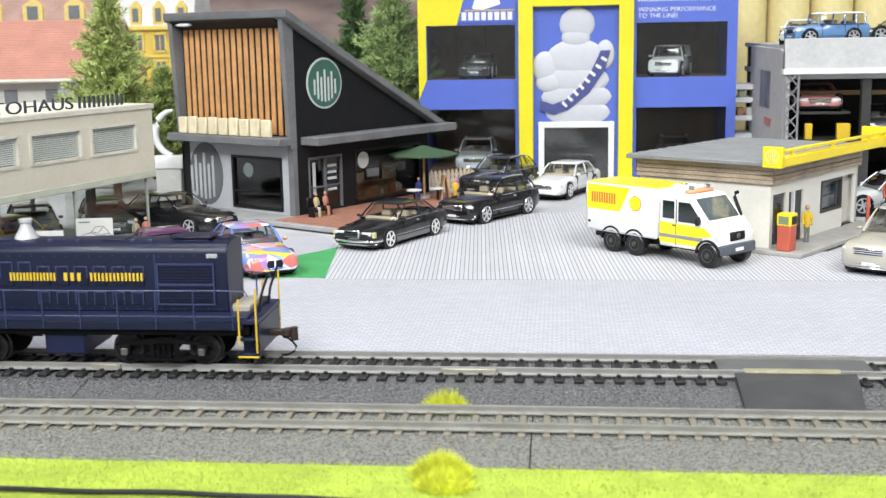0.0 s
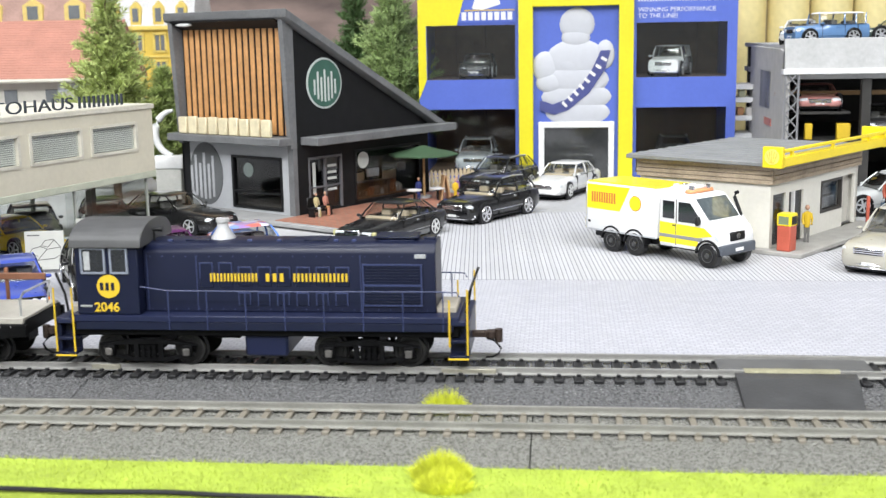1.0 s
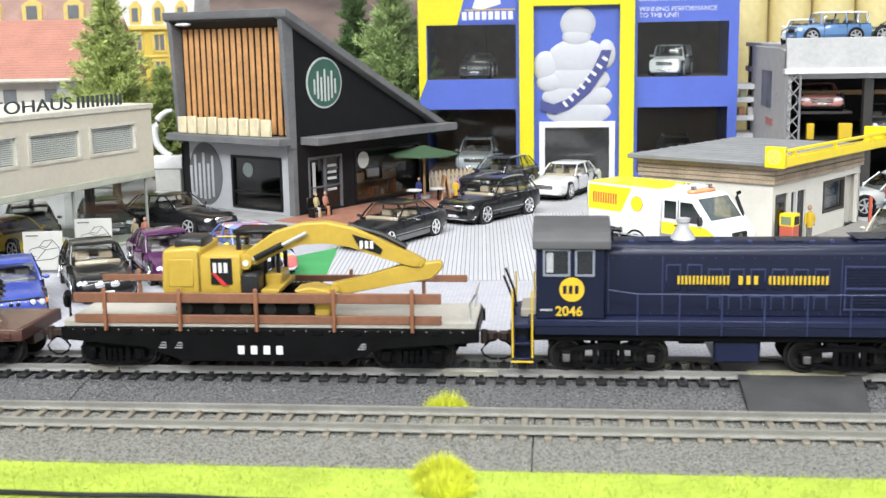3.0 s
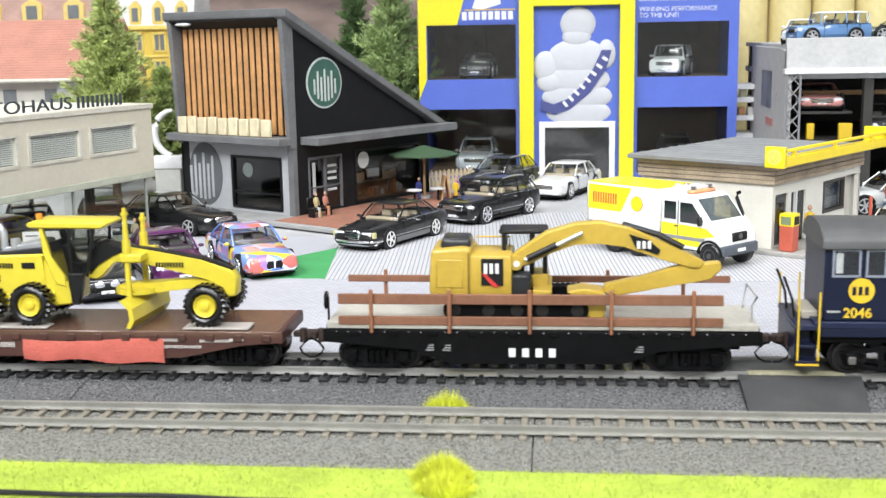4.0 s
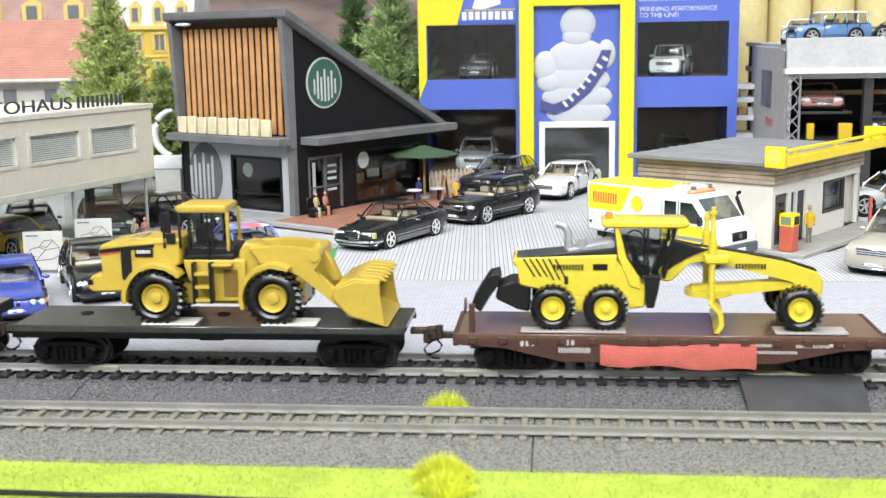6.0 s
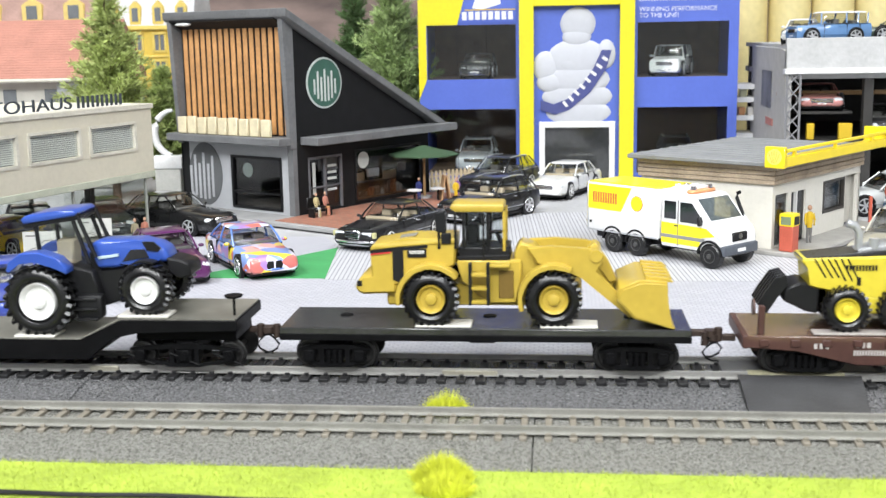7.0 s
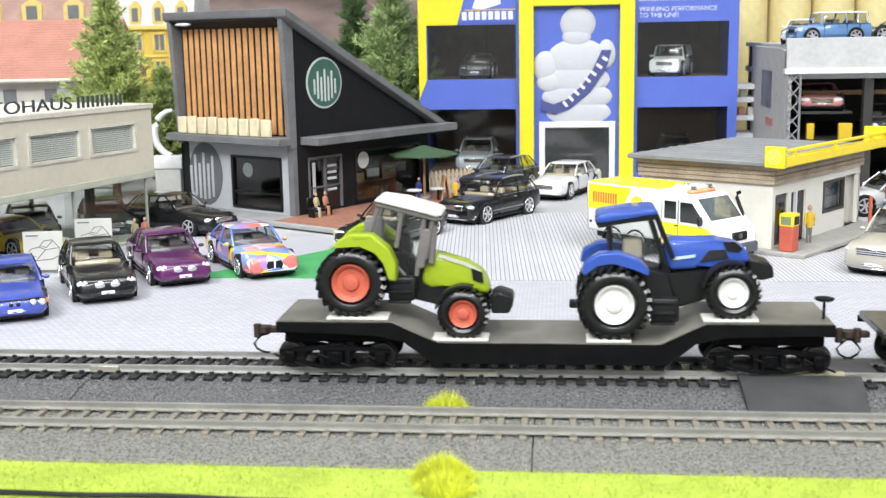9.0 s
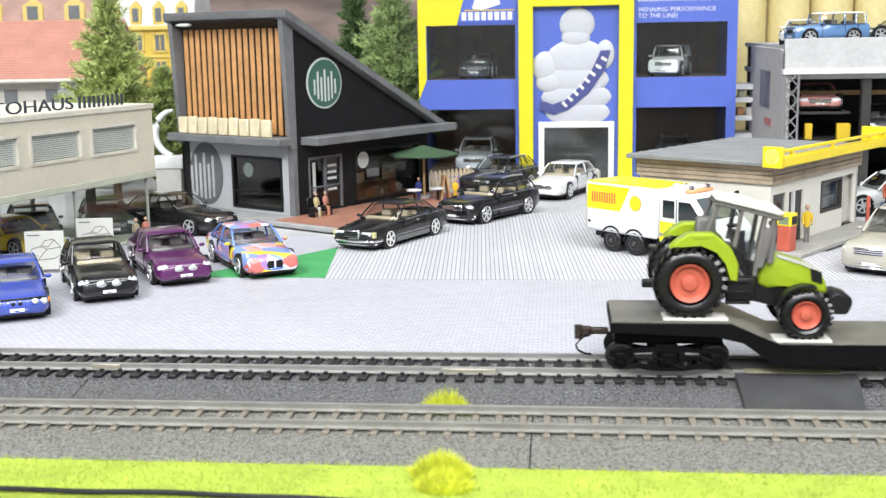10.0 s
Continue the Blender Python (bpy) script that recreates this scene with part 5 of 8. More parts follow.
def tractor(name, label, paintm, rimm, roofm, framem, cabpts, hoodpts, fenderpts, wheels, posts, panes, weight, smoke):
    t = vehicle(name, (wheels[0][0] + wheels[1][0]) / 2, label, "tractor", "tractors on the train")
    for x, z, r, w in wheels:
        for s in (-1, 1):
            big_wheel(t, x, YC + s * 11.0, z, r, w, rimm, 0.55, 24, s)
        part("axle", cyl((x, YC - 9, z), 1.6, 18, "y", 10), BLACK, t)
    part("cab_roof", prism(cabpts, YC - 9.5, YC + 7.5, "y", 0.6, seg=2), roofm, t)
    part("hood", prism(hoodpts, YC - 5.6, YC + 4.6, "y", 1.5, seg=3), paintm, t)
    for s in (-1, 1):
        part("mudguard", prism(fenderpts, *sorted((YC + s * 7.5, YC + s * 13.8)), "y", 0.4), paintm, t)
        for a, b in posts:
            part("cab_post", tube([(a[0], YC + s * 7.6, a[1]), (b[0], YC + s * 7.6, b[1])], 0.75, 8), framem, t)
        part("cab_pane", prism(panes, *sorted((YC + s * 7.3, YC + s * 7.5)), "y"), CLEAR, t)
    part("front_weight", prism(weight, YC - 6, YC + 6, "y", 0.6), BLACK, t)
    (xr, zr, rr, _), (xf, zf, rf, _) = wheels
    part("gearbox", prism([(xr - 4, zr - 3), (xr - 4, zr + 6), (xr + 14, zr + 8), (xf, zf + 7), (xf + 4, zf + 3), (xf, zf - 2), (xr + 14, zr - 5)], YC - 4.5, YC + 4.5, "y", 0.8), BLACK, t)
    part("cab_base", prism([(xr + 5, zr + 2), (xr + 4, zr + 12), (xr + 17, zr + 9), (xr + 20, zr - 1), (xr + 15, zr - 6)], YC - 8, YC + 8, "y", 0.6), BLACK, t)
    for k in range(3):
        part("step", box(xr + 11.5, xr + 19, YC - 11.5, YC - 8, zr - 7 + k * 3.4, zr - 6.2 + k * 3.4, 0.15), BLACK, t)
    part("seat", box(xr + 3, xr + 9, YC - 3.4, YC + 3.4, zr + 9, zr + 19, 0.8), BEIGE if smoke else GREYINT, t)
    part("steering_wheel", cyl((xr + 15, YC, zr + 16), 2.4, 0.6, "z", 16), BLACK, t)
    part("dashboard", prism([(xr + 15, zr + 8), (xr + 14.4, zr + 15), (xr + 17.6, zr + 14), (xr + 18.6, zr + 8)], YC - 4, YC + 4, "y", 0.5), BLACK, t)
    part("roof_lining", prism([(x, z - 1.5) for x, z in cabpts], YC - 8.8, YC + 6.8, "y", 0.3), framem, t)
    part("fuel_tank", box(xr + 11.5, xr + 20.5, YC - 10.5, YC - 6, zr - 6.5, zr + 1.5, 1.2, seg=2), BLACK, t)
    part("tow_bar", box(xr - 14, xr - 4, YC - 1.5, YC + 1.5, zr - 4, zr - 1.5, 0.4), BLACK, t)
    part("front_guard", prism([(xf + (rf + 1.2) * math.cos(radians(a)), zf + (rf + 1.2) * math.sin(radians(a))) for a in range(70, 171, 10)] + [(xf + (rf + 0.5) * math.cos(radians(a)), zf + (rf + 0.5) * math.sin(radians(a))) for a in range(170, 69, -10)], YC - 13, YC - 8.5, "y"), BLACK, t)
    return t


def tractors():
    blue = paint("tractor_blue", (0.03, 0.075, 0.34), 0.5, 0.3)
    b = tractor("blue_tractor", "blue toy tractor with white wheel rims on the depressed flatcar", blue, mat("white_rim", (0.66, 0.66, 0.64), 0.4, vary=0.08), blue, BLACK,
            [(-546.2, 52.9), (-544.6, 54.2), (-535.0, 55.6), (-528.1, 56.0), (-526.7, 55.0), (-527.7, 53.9), (-538.2, 52.6), (-545.2, 51.2)],
            [(-524.4, 44.6), (-521.0, 45.4), (-508.0, 45.4), (-502.2, 44.4), (-499.0, 42.6), (-497.2, 38.6), (-500.0, 37.6), (-503.2, 39.0), (-510.2, 38.4), (-514.5, 36.0), (-522.6, 35.6), (-524.2, 39.9)],
            [(-550.7, 36.2), (-549.7, 39.5), (-545.1, 42.4), (-538.9, 42.7), (-532.8, 40.6), (-529.6, 37.3), (-529.9, 35.2), (-534.5, 38.0), (-540.7, 39.8), (-546.0, 39.1), (-549.3, 35.5)],
            [(-540.3, 14.9 + 11.3, 11.5, 7.4), (-503.8, 22.0 + 8.1, 8.5, 6.4)],
            [((-542.0, 53.2), (-541.2, 42.4)), ((-529.5, 54.2), (-524.3, 38.1)), ((-527.7, 54.9), (-521.9, 39.9))],
            [(-542.0, 53.2), (-528.4, 54.2), (-524.3, 38.4), (-532.8, 39.9), (-541.2, 42.4)],
            [(-498.7, 39.6), (-494.6, 38.9), (-490.8, 37.4), (-490.3, 33.5), (-494.4, 32.4), (-497.9, 34.5)], True)
    part("hood_vent", prism([(-513.6, 38.2), (-510.6, 42.2), (-505.6, 42.4), (-504.4, 39.6), (-510.2, 38.9)], YC - 5.95, YC - 5.3, "y"), plastic("engine_black", (0.02, 0.02, 0.022), 0.3), b)
    part("hood_decal", prism([(-522.0, 39.9), (-514.8, 40.9), (-514.8, 40.0), (-521.8, 39.0)], YC - 6.1, YC - 5.4, "y"), mat("pale_decal", (0.4, 0.5, 0.55), 0.5), b)
    part("headlight", prism([(-506.4, 44.9), (-502.7, 44.9), (-500.2, 42.8), (-501.2, 41.7), (-505.0, 42.1)], YC - 6.2, YC - 5.2, "y"), BLACK, b)
    lime = paint("tractor_lime", (0.27, 0.36, 0.015), 0.3, 0.35)
    grey = plastic("cab_grey", (0.14, 0.13, 0.125), 0.5)
    g = tractor("green_tractor", "lime green toy tractor with red wheel rims on the depressed flatcar", lime, mat("red_rim", (0.48, 0.10, 0.06), 0.45, vary=0.1), mat("roof_white", (0.58, 0.56, 0.53), 0.5), grey,
            [(-616.4, 58.9), (-615.0, 59.6), (-607.5, 58.5), (-595.8, 55.1), (-594.5, 54.0), (-596.8, 53.4), (-609.3, 57.0), (-615.6, 58.2)],
            [(-600.5, 40.8), (-596.2, 40.6), (-587.4, 37.6), (-582.4, 34.9), (-580.4, 31.3), (-579.8, 27.6), (-584.0, 28.2), (-589.5, 31.6), (-593.0, 30.4), (-598.5, 29.2), (-602.0, 31.0), (-601.8, 36.0)],
            [(-630.6, 43.7), (-628.0, 46.3), (-624.2, 48.5), (-616.9, 48.5), (-611.5, 44.1), (-609.1, 39.0), (-609.2, 33.4), (-611.8, 33.8), (-612.7, 39.3), (-615.6, 43.0), (-620.6, 45.2), (-626.9, 44.8)],
            [(-623.9, 21.9 + 10.9, 11.2, 7.2), (-588.0, 15.0 + 7.8, 8.1, 6.2)],
            [((-614.4, 58.7), (-618.4, 47.8)), ((-607.2, 57.6), (-609.7, 43.4)), ((-600.0, 55.8), (-603.3, 34.2)), ((-597.1, 55.1), (-600.3, 39.7)), ((-618.4, 47.8), (-607.0, 34.2))],
            [(-614.0, 58.4), (-600.0, 55.8), (-603.3, 34.5), (-607.0, 34.5), (-609.7, 43.4), (-618.0, 48.2)],
            [(-579.8, 26.9), (-577.2, 28.4), (-572.6, 26.9), (-572.2, 24.7), (-573.7, 21.3), (-579.5, 21.3)], False)
    part("hood_grille", prism([(-585.8, 36.4), (-582.2, 35.0), (-581.9, 31.3), (-585.2, 32.4)], YC - 6.1, YC - 5.3, "y"), BLACK, g)
    part("exhaust", tube([(-598.5, YC - 6.6, 38.2), (-597.6, YC - 6.6, 50.0), (-598.6, YC - 6.6, 51.4)], 1.2, 10), plastic("cab_grey", (0.14, 0.13, 0.125)), g)
    part("air_pipe", prism([(-601.6, 49.6), (-598.2, 49.2), (-600.4, 36.6), (-603.8, 36.2)], YC - 8.4, YC - 5.6, "y", 0.6), grey, g, "grey air intake column")
    part("hood_trim", prism([(-596.2, 40.9), (-587.2, 37.95), (-582.6, 35.4), (-583.0, 34.6), (-587.6, 37.0), (-596.2, 39.8)], YC - 5.9, YC - 5.0, "y"), plastic("trim_pale", (0.45, 0.45, 0.38), 0.5), g)
    part("fender_lamp", box(-623, -618, YC - 14, YC - 8, 47.0, 48.4, 0.3), lime, g)


locomotive()
flatcar_stakes()
excavator()
flatcar_red()
grader()
flatcar_black()
loader()
flatcar_depressed()
tractors()


def motions():
    """The train rolls along the rear track; its wheels turn with it."""
    for t, x0 in ROLLING:
        walk(t, [(s, pose((x0 + d) * MM, YC * MM, 0)) for s, d in TRAVEL])
    ts, ds = zip(*TRAVEL)
    for ob, r in AXLES:
        p = ob.location.copy()
        rows, n = [], 130
        for i in range(n + 1):
            s = 10.0 * i / n
            a = np.interp(s, ts, ds) / r
            rows.append((s, Matrix.Translation(p) @ Matrix.Rotation(a, 4, "Y")))
        walk(ob, rows)


# ---- cars ----
CARS = "model cars on the layout"


def smooth_section(w, zb, zt, crown=0.3):
    """Half a body section from the sill up to the middle of the top, mirrored."""
    h = zt - zb
    half = [(w * 0.86, zb), (w * 0.97, zb + 0.16 * h), (w, zb + 0.42 * h), (w * 0.985, zb + 0.68 * h), (w * 0.94, zb + 0.88 * h), (w * 0.84, zt), (w * 0.45, zt + crown * 0.7), (0, zt + crown)]
    return half + [(-y, z) for y, z in half[-2::-1]]


def car_face(t, face, nose, hw, hood, zb, pm):
    """Lamps and grille on the nose, by the kind of front."""
    zl = hood * 0.74
    for sd in (-1, 1):
        y = sd * hw * 0.66
        if face == "quad":
            for k in (0, 1):
                lamp = part("headlight", cyl((nose * 0.955, sd * hw * (0.80 - 0.26 * k), zl), 1.45, nose * 0.045, "x", 16), CHROME, t)
                part("lens", ball((nose * 0.998, sd * hw * (0.80 - 0.26 * k), zl), 1, 2, squash=(0.5, 1.1, 1.1)), LAMPGLASS, lamp)
            part("indicator", box(nose * 0.90, nose * 0.965, *sorted((sd * hw * 0.93, sd * hw * 0.985)), zl - 0.9, zl + 0.9, 0.2), AMBER, t)
        elif face == "upright":
            lamp = part("headlight", box(nose * 0.93, nose * 0.992, *sorted((sd * hw * 0.40, sd * hw * 0.80)), zl - 1.5, zl + 1.5, 0.4), LAMPGLASS, t)
            part("indicator", box(nose * 0.91, nose * 0.97, *sorted((sd * hw * 0.81, sd * hw * 0.95)), zl - 1.5, zl + 1.5, 0.3), plastic("amber_pale", (0.50, 0.47, 0.24), 0.2), t)
        else:
            lamp = part("headlight", ball((nose * (0.915 if face != "race" else 0.90), y, zl + (0.2 if face != "race" else 0.9)), 1, 2, squash=(2.9, (3.6 if face != "race" else 3.0) * hw / 13, 1.75 if face != "race" else 1.0)), LAMPGLASS, t)
            part("lamp_core", ball((nose * 0.962, y - sd * 0.6, zl + 0.3), 0.8, 2, squash=(0.9, 1.2, 0.9)), CHROME, lamp)
        if face == "race":
            part("grille", prism([(sd * 0.3, zl + 0.2), (sd * 3.4, zl + 0.4), (sd * 4.2, zl - 1.8), (sd * 3.2, zl - 4.4), (sd * 0.3, zl - 4.2)], nose * 0.955, nose * 1.004, "x", 0.3), BLACK, t)
            part("side_intake", box(nose * 0.93, nose * 0.972, *sorted((sd * hw * 0.55, sd * hw * 0.84)), zb + 0.8, zb + 2.4, 0.3), BLACK, t)
        elif face in ("kidney", "quad"):
            w, h = {"kidney": (3.0, 1.7), "quad": (1.2, 1.2)}[face]
            g = part("grille", ball((nose * 0.982, sd * (w + 0.15), zl - 0.5), 1, 2, squash=(0.9, w, h)), CHROME, t)
            part("grille_core", ball((nose * 0.99, sd * (w + 0.15), zl - 0.5), 1, 2, squash=(0.85, w * 0.82, h * 0.78)), SILVER if face == "kidney" else BLACK, g)
    if face == "quad":
        part("lamp_panel", box(nose * 0.945, nose * 0.984, -hw * 0.86, hw * 0.86, zl - 1.6, zl + 1.6, 0.3), BLACK, t)
    if face == "upright":
        g = part("grille", box(nose * 0.96, nose * 1.02, -hw * 0.34, hw * 0.34, zl - 2.3, zl + 2.3, 0.5), CHROME, t)
        for q in range(4):
            part("grille_slot", box(nose * 1.0, nose * 1.025, -hw * 0.28, hw * 0.28, zl - 1.8 + q * 0.95, zl - 1.35 + q * 0.95), BLACK, g)
        part("bumper_bar", tube([(nose * 0.80, -hw * 0.99, zb + 2.9), (nose * 0.97, -hw * 0.86, zb + 2.9), (nose * 1.03, -hw * 0.4, zb + 2.9), (nose * 1.04, 0, zb + 2.9), (nose * 1.03, hw * 0.4, zb + 2.9), (nose * 0.97, hw * 0.86, zb + 2.9), (nose * 0.80, hw * 0.99, zb + 2.9)], 0.75, 8), CHROME, t)
    if face == "bar":
        g = part("grille", box(nose * 0.95, nose * 1.006, -hw * 0.50, hw * 0.50, zl - 1.9, zl + 1.3, 0.4), CHROME, t)
        for q in range(3):
            part("grille_slot", box(nose * 0.97, nose * 1.012, -hw * 0.45, hw * 0.45, zl - 1.5 + q * 0.95, zl - 1.15 + q * 0.95), BLACK, g)


def car(name, x, y, rz, color, label, L=72, W=26, H=20, kind="sedan", z=0, seats=None, rim=None, group=CARS, trim=None, livery=None, detail=True, glassm=None, roofm=None, face="bar"):
    t = thing(name, x, y, z, rz, label, "car", group)
    pm = paint("car_" + "_".join("%02d" % int(c * 99) for c in color), color, 0.9, 0.28)
    hw, k = W / 2, L / 72
    suv = kind in ("suv", "jeep")
    r = (0.205 if suv else 0.180) * W * 0.75 + 1.5
    zb = r * 0.50
    belt = H * (0.62 if suv else 0.635)
    hood = belt * (0.93 if suv else 0.88)
    fx, rx = L * 0.305, -L * 0.285
    nose = L / 2
    back = kind in ("suv", "hatch", "jeep")
    if kind == "jeep":
        prof = [(-nose, 0.97, zb + 1.0, belt), (-nose * 0.96, 1.0, zb, belt), (0, 1.0, zb, belt), (nose * 0.38, 1.0, zb, belt), (nose * 0.42, 0.93, zb, hood), (nose * 0.93, 0.90, zb, hood * 0.98), (nose, 0.88, zb + 1, hood * 0.93)]
    else:
        tail = belt * (1.0 if back else 0.97)
        prof = [(-nose, 0.78, zb + 3.0, tail * 0.80), (-nose * 0.985, 0.86, zb + 1.4, tail * 0.93), (-nose * 0.94, 0.93, zb + 0.5, tail), (-nose * 0.80, 0.98, zb, tail * 1.0), (-nose * 0.5, 1.0, zb, belt * 1.0),
                (0, 1.0, zb, belt * 0.985), (nose * 0.36, 1.0, zb, belt * 0.965), (nose * 0.60, 0.985, zb, hood * 1.0), (nose * 0.78, 0.97, zb, hood * 0.97), (nose * 0.90, 0.94, zb + 0.4, hood * 0.92),
                (nose * 0.965, 0.88, zb + 0.6, hood * 0.86), (nose, 0.80, zb + 1.4, hood * 0.74)]
    body = loft([[(px, py, pz) for py, pz in smooth_section(hw * w, b, tp)] for px, w, b, tp in prof])
    bo = part("body", body, livery or pm, t, angle=50)
    # greenhouse
    cowl = nose * (0.40 if kind == "jeep" else 0.37)
    rear0 = -nose * (0.94 if kind == "jeep" else (0.90 if back else 0.71))
    rf, rr = (nose * 0.33, -nose * 0.93) if kind == "jeep" else ((nose * 0.06, -nose * 0.62) if back else (nose * 0.09, -nose * (0.46 if kind == "sedan" else 0.40)))

    def ring(x0, x1, w, zz):
        cr = 0.10 * (x1 - x0)
        pts = [(x1, 0.55 * w), (x1 - cr * 0.35, 0.86 * w), (x1 - cr, w * 0.97), ((x0 + x1) / 2, w), (x0 + cr, w * 0.97), (x0 + cr * 0.35, 0.86 * w), (x0, 0.55 * w)]
        return [(a, b, zz) for a, b in pts] + [(a, -b, zz) for a, b in pts[::-1]]
    top = H - 0.9
    gl = loft([ring(rear0, cowl, hw * 0.90, belt - 0.6), ring(rear0 * 0.62 + rr * 0.38, cowl * 0.62 + rf * 0.38, hw * 0.85, belt + (top - belt) * 0.4), ring(rr, rf, hw * 0.74, top)])
    part("greenhouse", gl, glassm or CARGLASS, t)
    rfm = loft([ring(rr - 0.6, rf + 0.8, hw * 0.76, top - 0.15), ring(rr + 0.3, rf - 0.4, hw * 0.72, top + 0.55), ring(rr + 3 * k, rf - 3 * k, hw * 0.5, H), ])
    part("roof", rfm, roofm or livery or pm, t)
    for s in (-1, 1):
        for (xb, xt) in ((cowl - 1.0, rf + 0.2), ((cowl + rear0) * 0.5 - 2 * k, (rf + rr) * 0.5 - 1.5 * k), (rear0 + 1.2, rr)) + ((((rear0 * 0.55 + rr * 0.12), rr * 0.72),) if back else ()):
            part("pillar", tube([(xb, s * hw * 0.885, belt - 0.5), (xb * 0.62 + xt * 0.38, s * hw * 0.84, belt + (top - belt) * 0.4), (xt, s * hw * 0.735, top)], [0.62, 0.5, 0.45], 6), pm, t)
        if detail:
            part("belt_trim", tube([(rear0 + 1, s * hw * 0.93, belt - 0.2), (0, s * hw * 0.95, belt - 0.2), (cowl - 1, s * hw * 0.92, belt - 0.5)], 0.22, 6), CHROME if trim else BLACK, t)
            part("side_trim", tube([(rx + r, s * hw * 1.0, zb + 0.34 * (belt - zb)), (fx - r, s * hw * 1.0, zb + 0.34 * (belt - zb))], 0.3, 6), CHROME if trim else pm, t)
            for dx in ((cowl - 4 * k, (cowl + rear0) * 0.5 - 2 * k, rear0 * 0.72) if kind != "coupe" else (cowl - 4 * k, rear0 * 0.42)):
                part("door_seam", box(dx - 0.14, dx + 0.14, *sorted((s * hw * 0.90, s * hw * 1.004)), zb + 1.2, belt * 0.96), BLACK, t)
            part("door_handle", box((cowl + rear0) * 0.5 + 1.5, (cowl + rear0) * 0.5 + 4.2, *sorted((s * hw * 0.96, s * (hw + 0.35))), belt * 0.84, belt * 0.84 + 0.6, 0.1), CHROME if trim else pm, t)
            if trim and not suv:
                part("lower_trim", box(rx + r * 1.2, fx - r * 1.2, *sorted((s * hw * 0.97, s * hw * 1.012)), zb + 0.2, zb + 2.6, 0.1), plastic("cladding_grey", (0.16, 0.165, 0.17), 0.4), t)
            part("sill", tube([(rx + r * 1.25, s * hw * 0.93, zb + 0.4), (fx - r * 1.25, s * hw * 0.93, zb + 0.4)], 0.7, 6), BLACK, t)
            part("mirror", ball((cowl - 3.2 * k, s * (hw + 1.0), belt + 0.7), 1, 2, squash=(0.9, 1.5, 0.9)), livery or pm, t)
            part("taillight", ball((-nose * 0.97, s * hw * 0.66, belt * 0.78), 1, 2, squash=(0.9, 2.5, 1.0)), REDLENS, t)
            part("fog_lamp", ball((nose * 0.975, s * hw * 0.6, zb + 2.1), 0.6, 1, squash=(0.8, 1.4, 0.7)), LAMPGLASS, t)
            part("seat", box(-nose * 0.02 - 4, -nose * 0.02, s * hw * 0.38 - 3, s * hw * 0.38 + 3, belt * 0.5, belt + 3.0, 0.8), seats or GREYINT, t)
    if detail:
        part("rear_bench", box(rr * 0.72, rr * 0.55, -hw * 0.66, hw * 0.66, belt * 0.6, belt + 2.0, 0.8), seats or GREYINT, t)
        part("dashboard", box(cowl * 0.62, cowl * 0.86, -hw * 0.72, hw * 0.72, belt - 1.2, belt + 0.8, 0.5), seats or GREYINT, t)
        car_face(t, face, nose, hw, hood, zb, livery or pm)
        if face != "race":
            part("number_plate", box(nose * 0.99, nose * 1.012, -2.8, 2.8, zb + 2.0, zb + 3.4, 0.05), WHITE, t, "blank white plate")
        part("lower_intake", box(nose * 0.955, nose * 0.988, -hw * 0.45, hw * 0.45, zb + 0.7, zb + 1.9, 0.2), BLACK, t)
        part("front_bumper", tube([(nose * 0.87, -hw * 0.95, zb + 2.4), (nose * 0.975, -hw * 0.62, zb + 2.4), (nose * 1.0, 0, zb + 2.4), (nose * 0.975, hw * 0.62, zb + 2.4), (nose * 0.87, hw * 0.95, zb + 2.4)], 0.6, 6), CHROME if trim else pm, t)
    if detail and trim:
        part("bumper_lip", tube([(nose * 0.88, -hw * 0.90, zb + 1.0), (nose * 0.97, -hw * 0.62, zb + 0.9), (nose * 0.995, 0, zb + 0.9), (nose * 0.97, hw * 0.62, zb + 0.9), (nose * 0.88, hw * 0.90, zb + 1.0)], 0.5, 6), SILVER if not suv else CHROME, t)
    part("underbody", box(-nose * 0.88, nose * 0.9, -hw * 0.84, hw * 0.84, zb * 0.62, zb + 1.2, 0.3), BLACK, t)
    for wx in (fx, rx):
        for s in (-1, 1):
            # no opening is cut: a black disc stands for the shaded wheel well
            part("wheel_well_shade", cyl((wx, s * (hw * 0.86), r), r * 1.17, s * hw * 0.145, "y", 24), BLACK, t)
            yw = s * (hw - 1.9)
            w = part("wheel", lathe((wx, yw, r), [(-2, r * 0.68), (-2, r * 0.92), (-1.6, r), (1.8, r), (2.15, r * 0.93), (2.15, r * 0.70)] if s > 0 else [(2, r * 0.68), (2, r * 0.92), (1.6, r), (-1.8, r), (-2.15, r * 0.93), (-2.15, r * 0.70)], "y", 24), RUBBER, t)
            rm = rim or SILVER
            bm = lathe((wx, yw, r), [(s * 2.0, r * 0.80), (s * 2.4, r * 0.78), (s * 2.35, r * 0.69), (s * 2.0, r * 0.66)], "y", 24)
            for q in range(5 if not suv else 6):
                a = 2 * math.pi * q / (5 if not suv else 6) + 0.3
                sp = box(-r * 0.10, r * 0.10, s * 2.1 - 0.12, s * 2.1 + 0.3, 0, r * 0.72)
                bmesh.ops.rotate(sp, verts=sp.verts, matrix=Matrix.Rotation(a, 3, "Y"), cent=(0, 0, 0))
                bmesh.ops.translate(sp, verts=sp.verts, vec=(wx, yw, r))
                tmp = bpy.data.meshes.new("spoke")
                sp.to_mesh(tmp)
                sp.free()
                bm.from_mesh(tmp)
                bpy.data.meshes.remove(tmp)
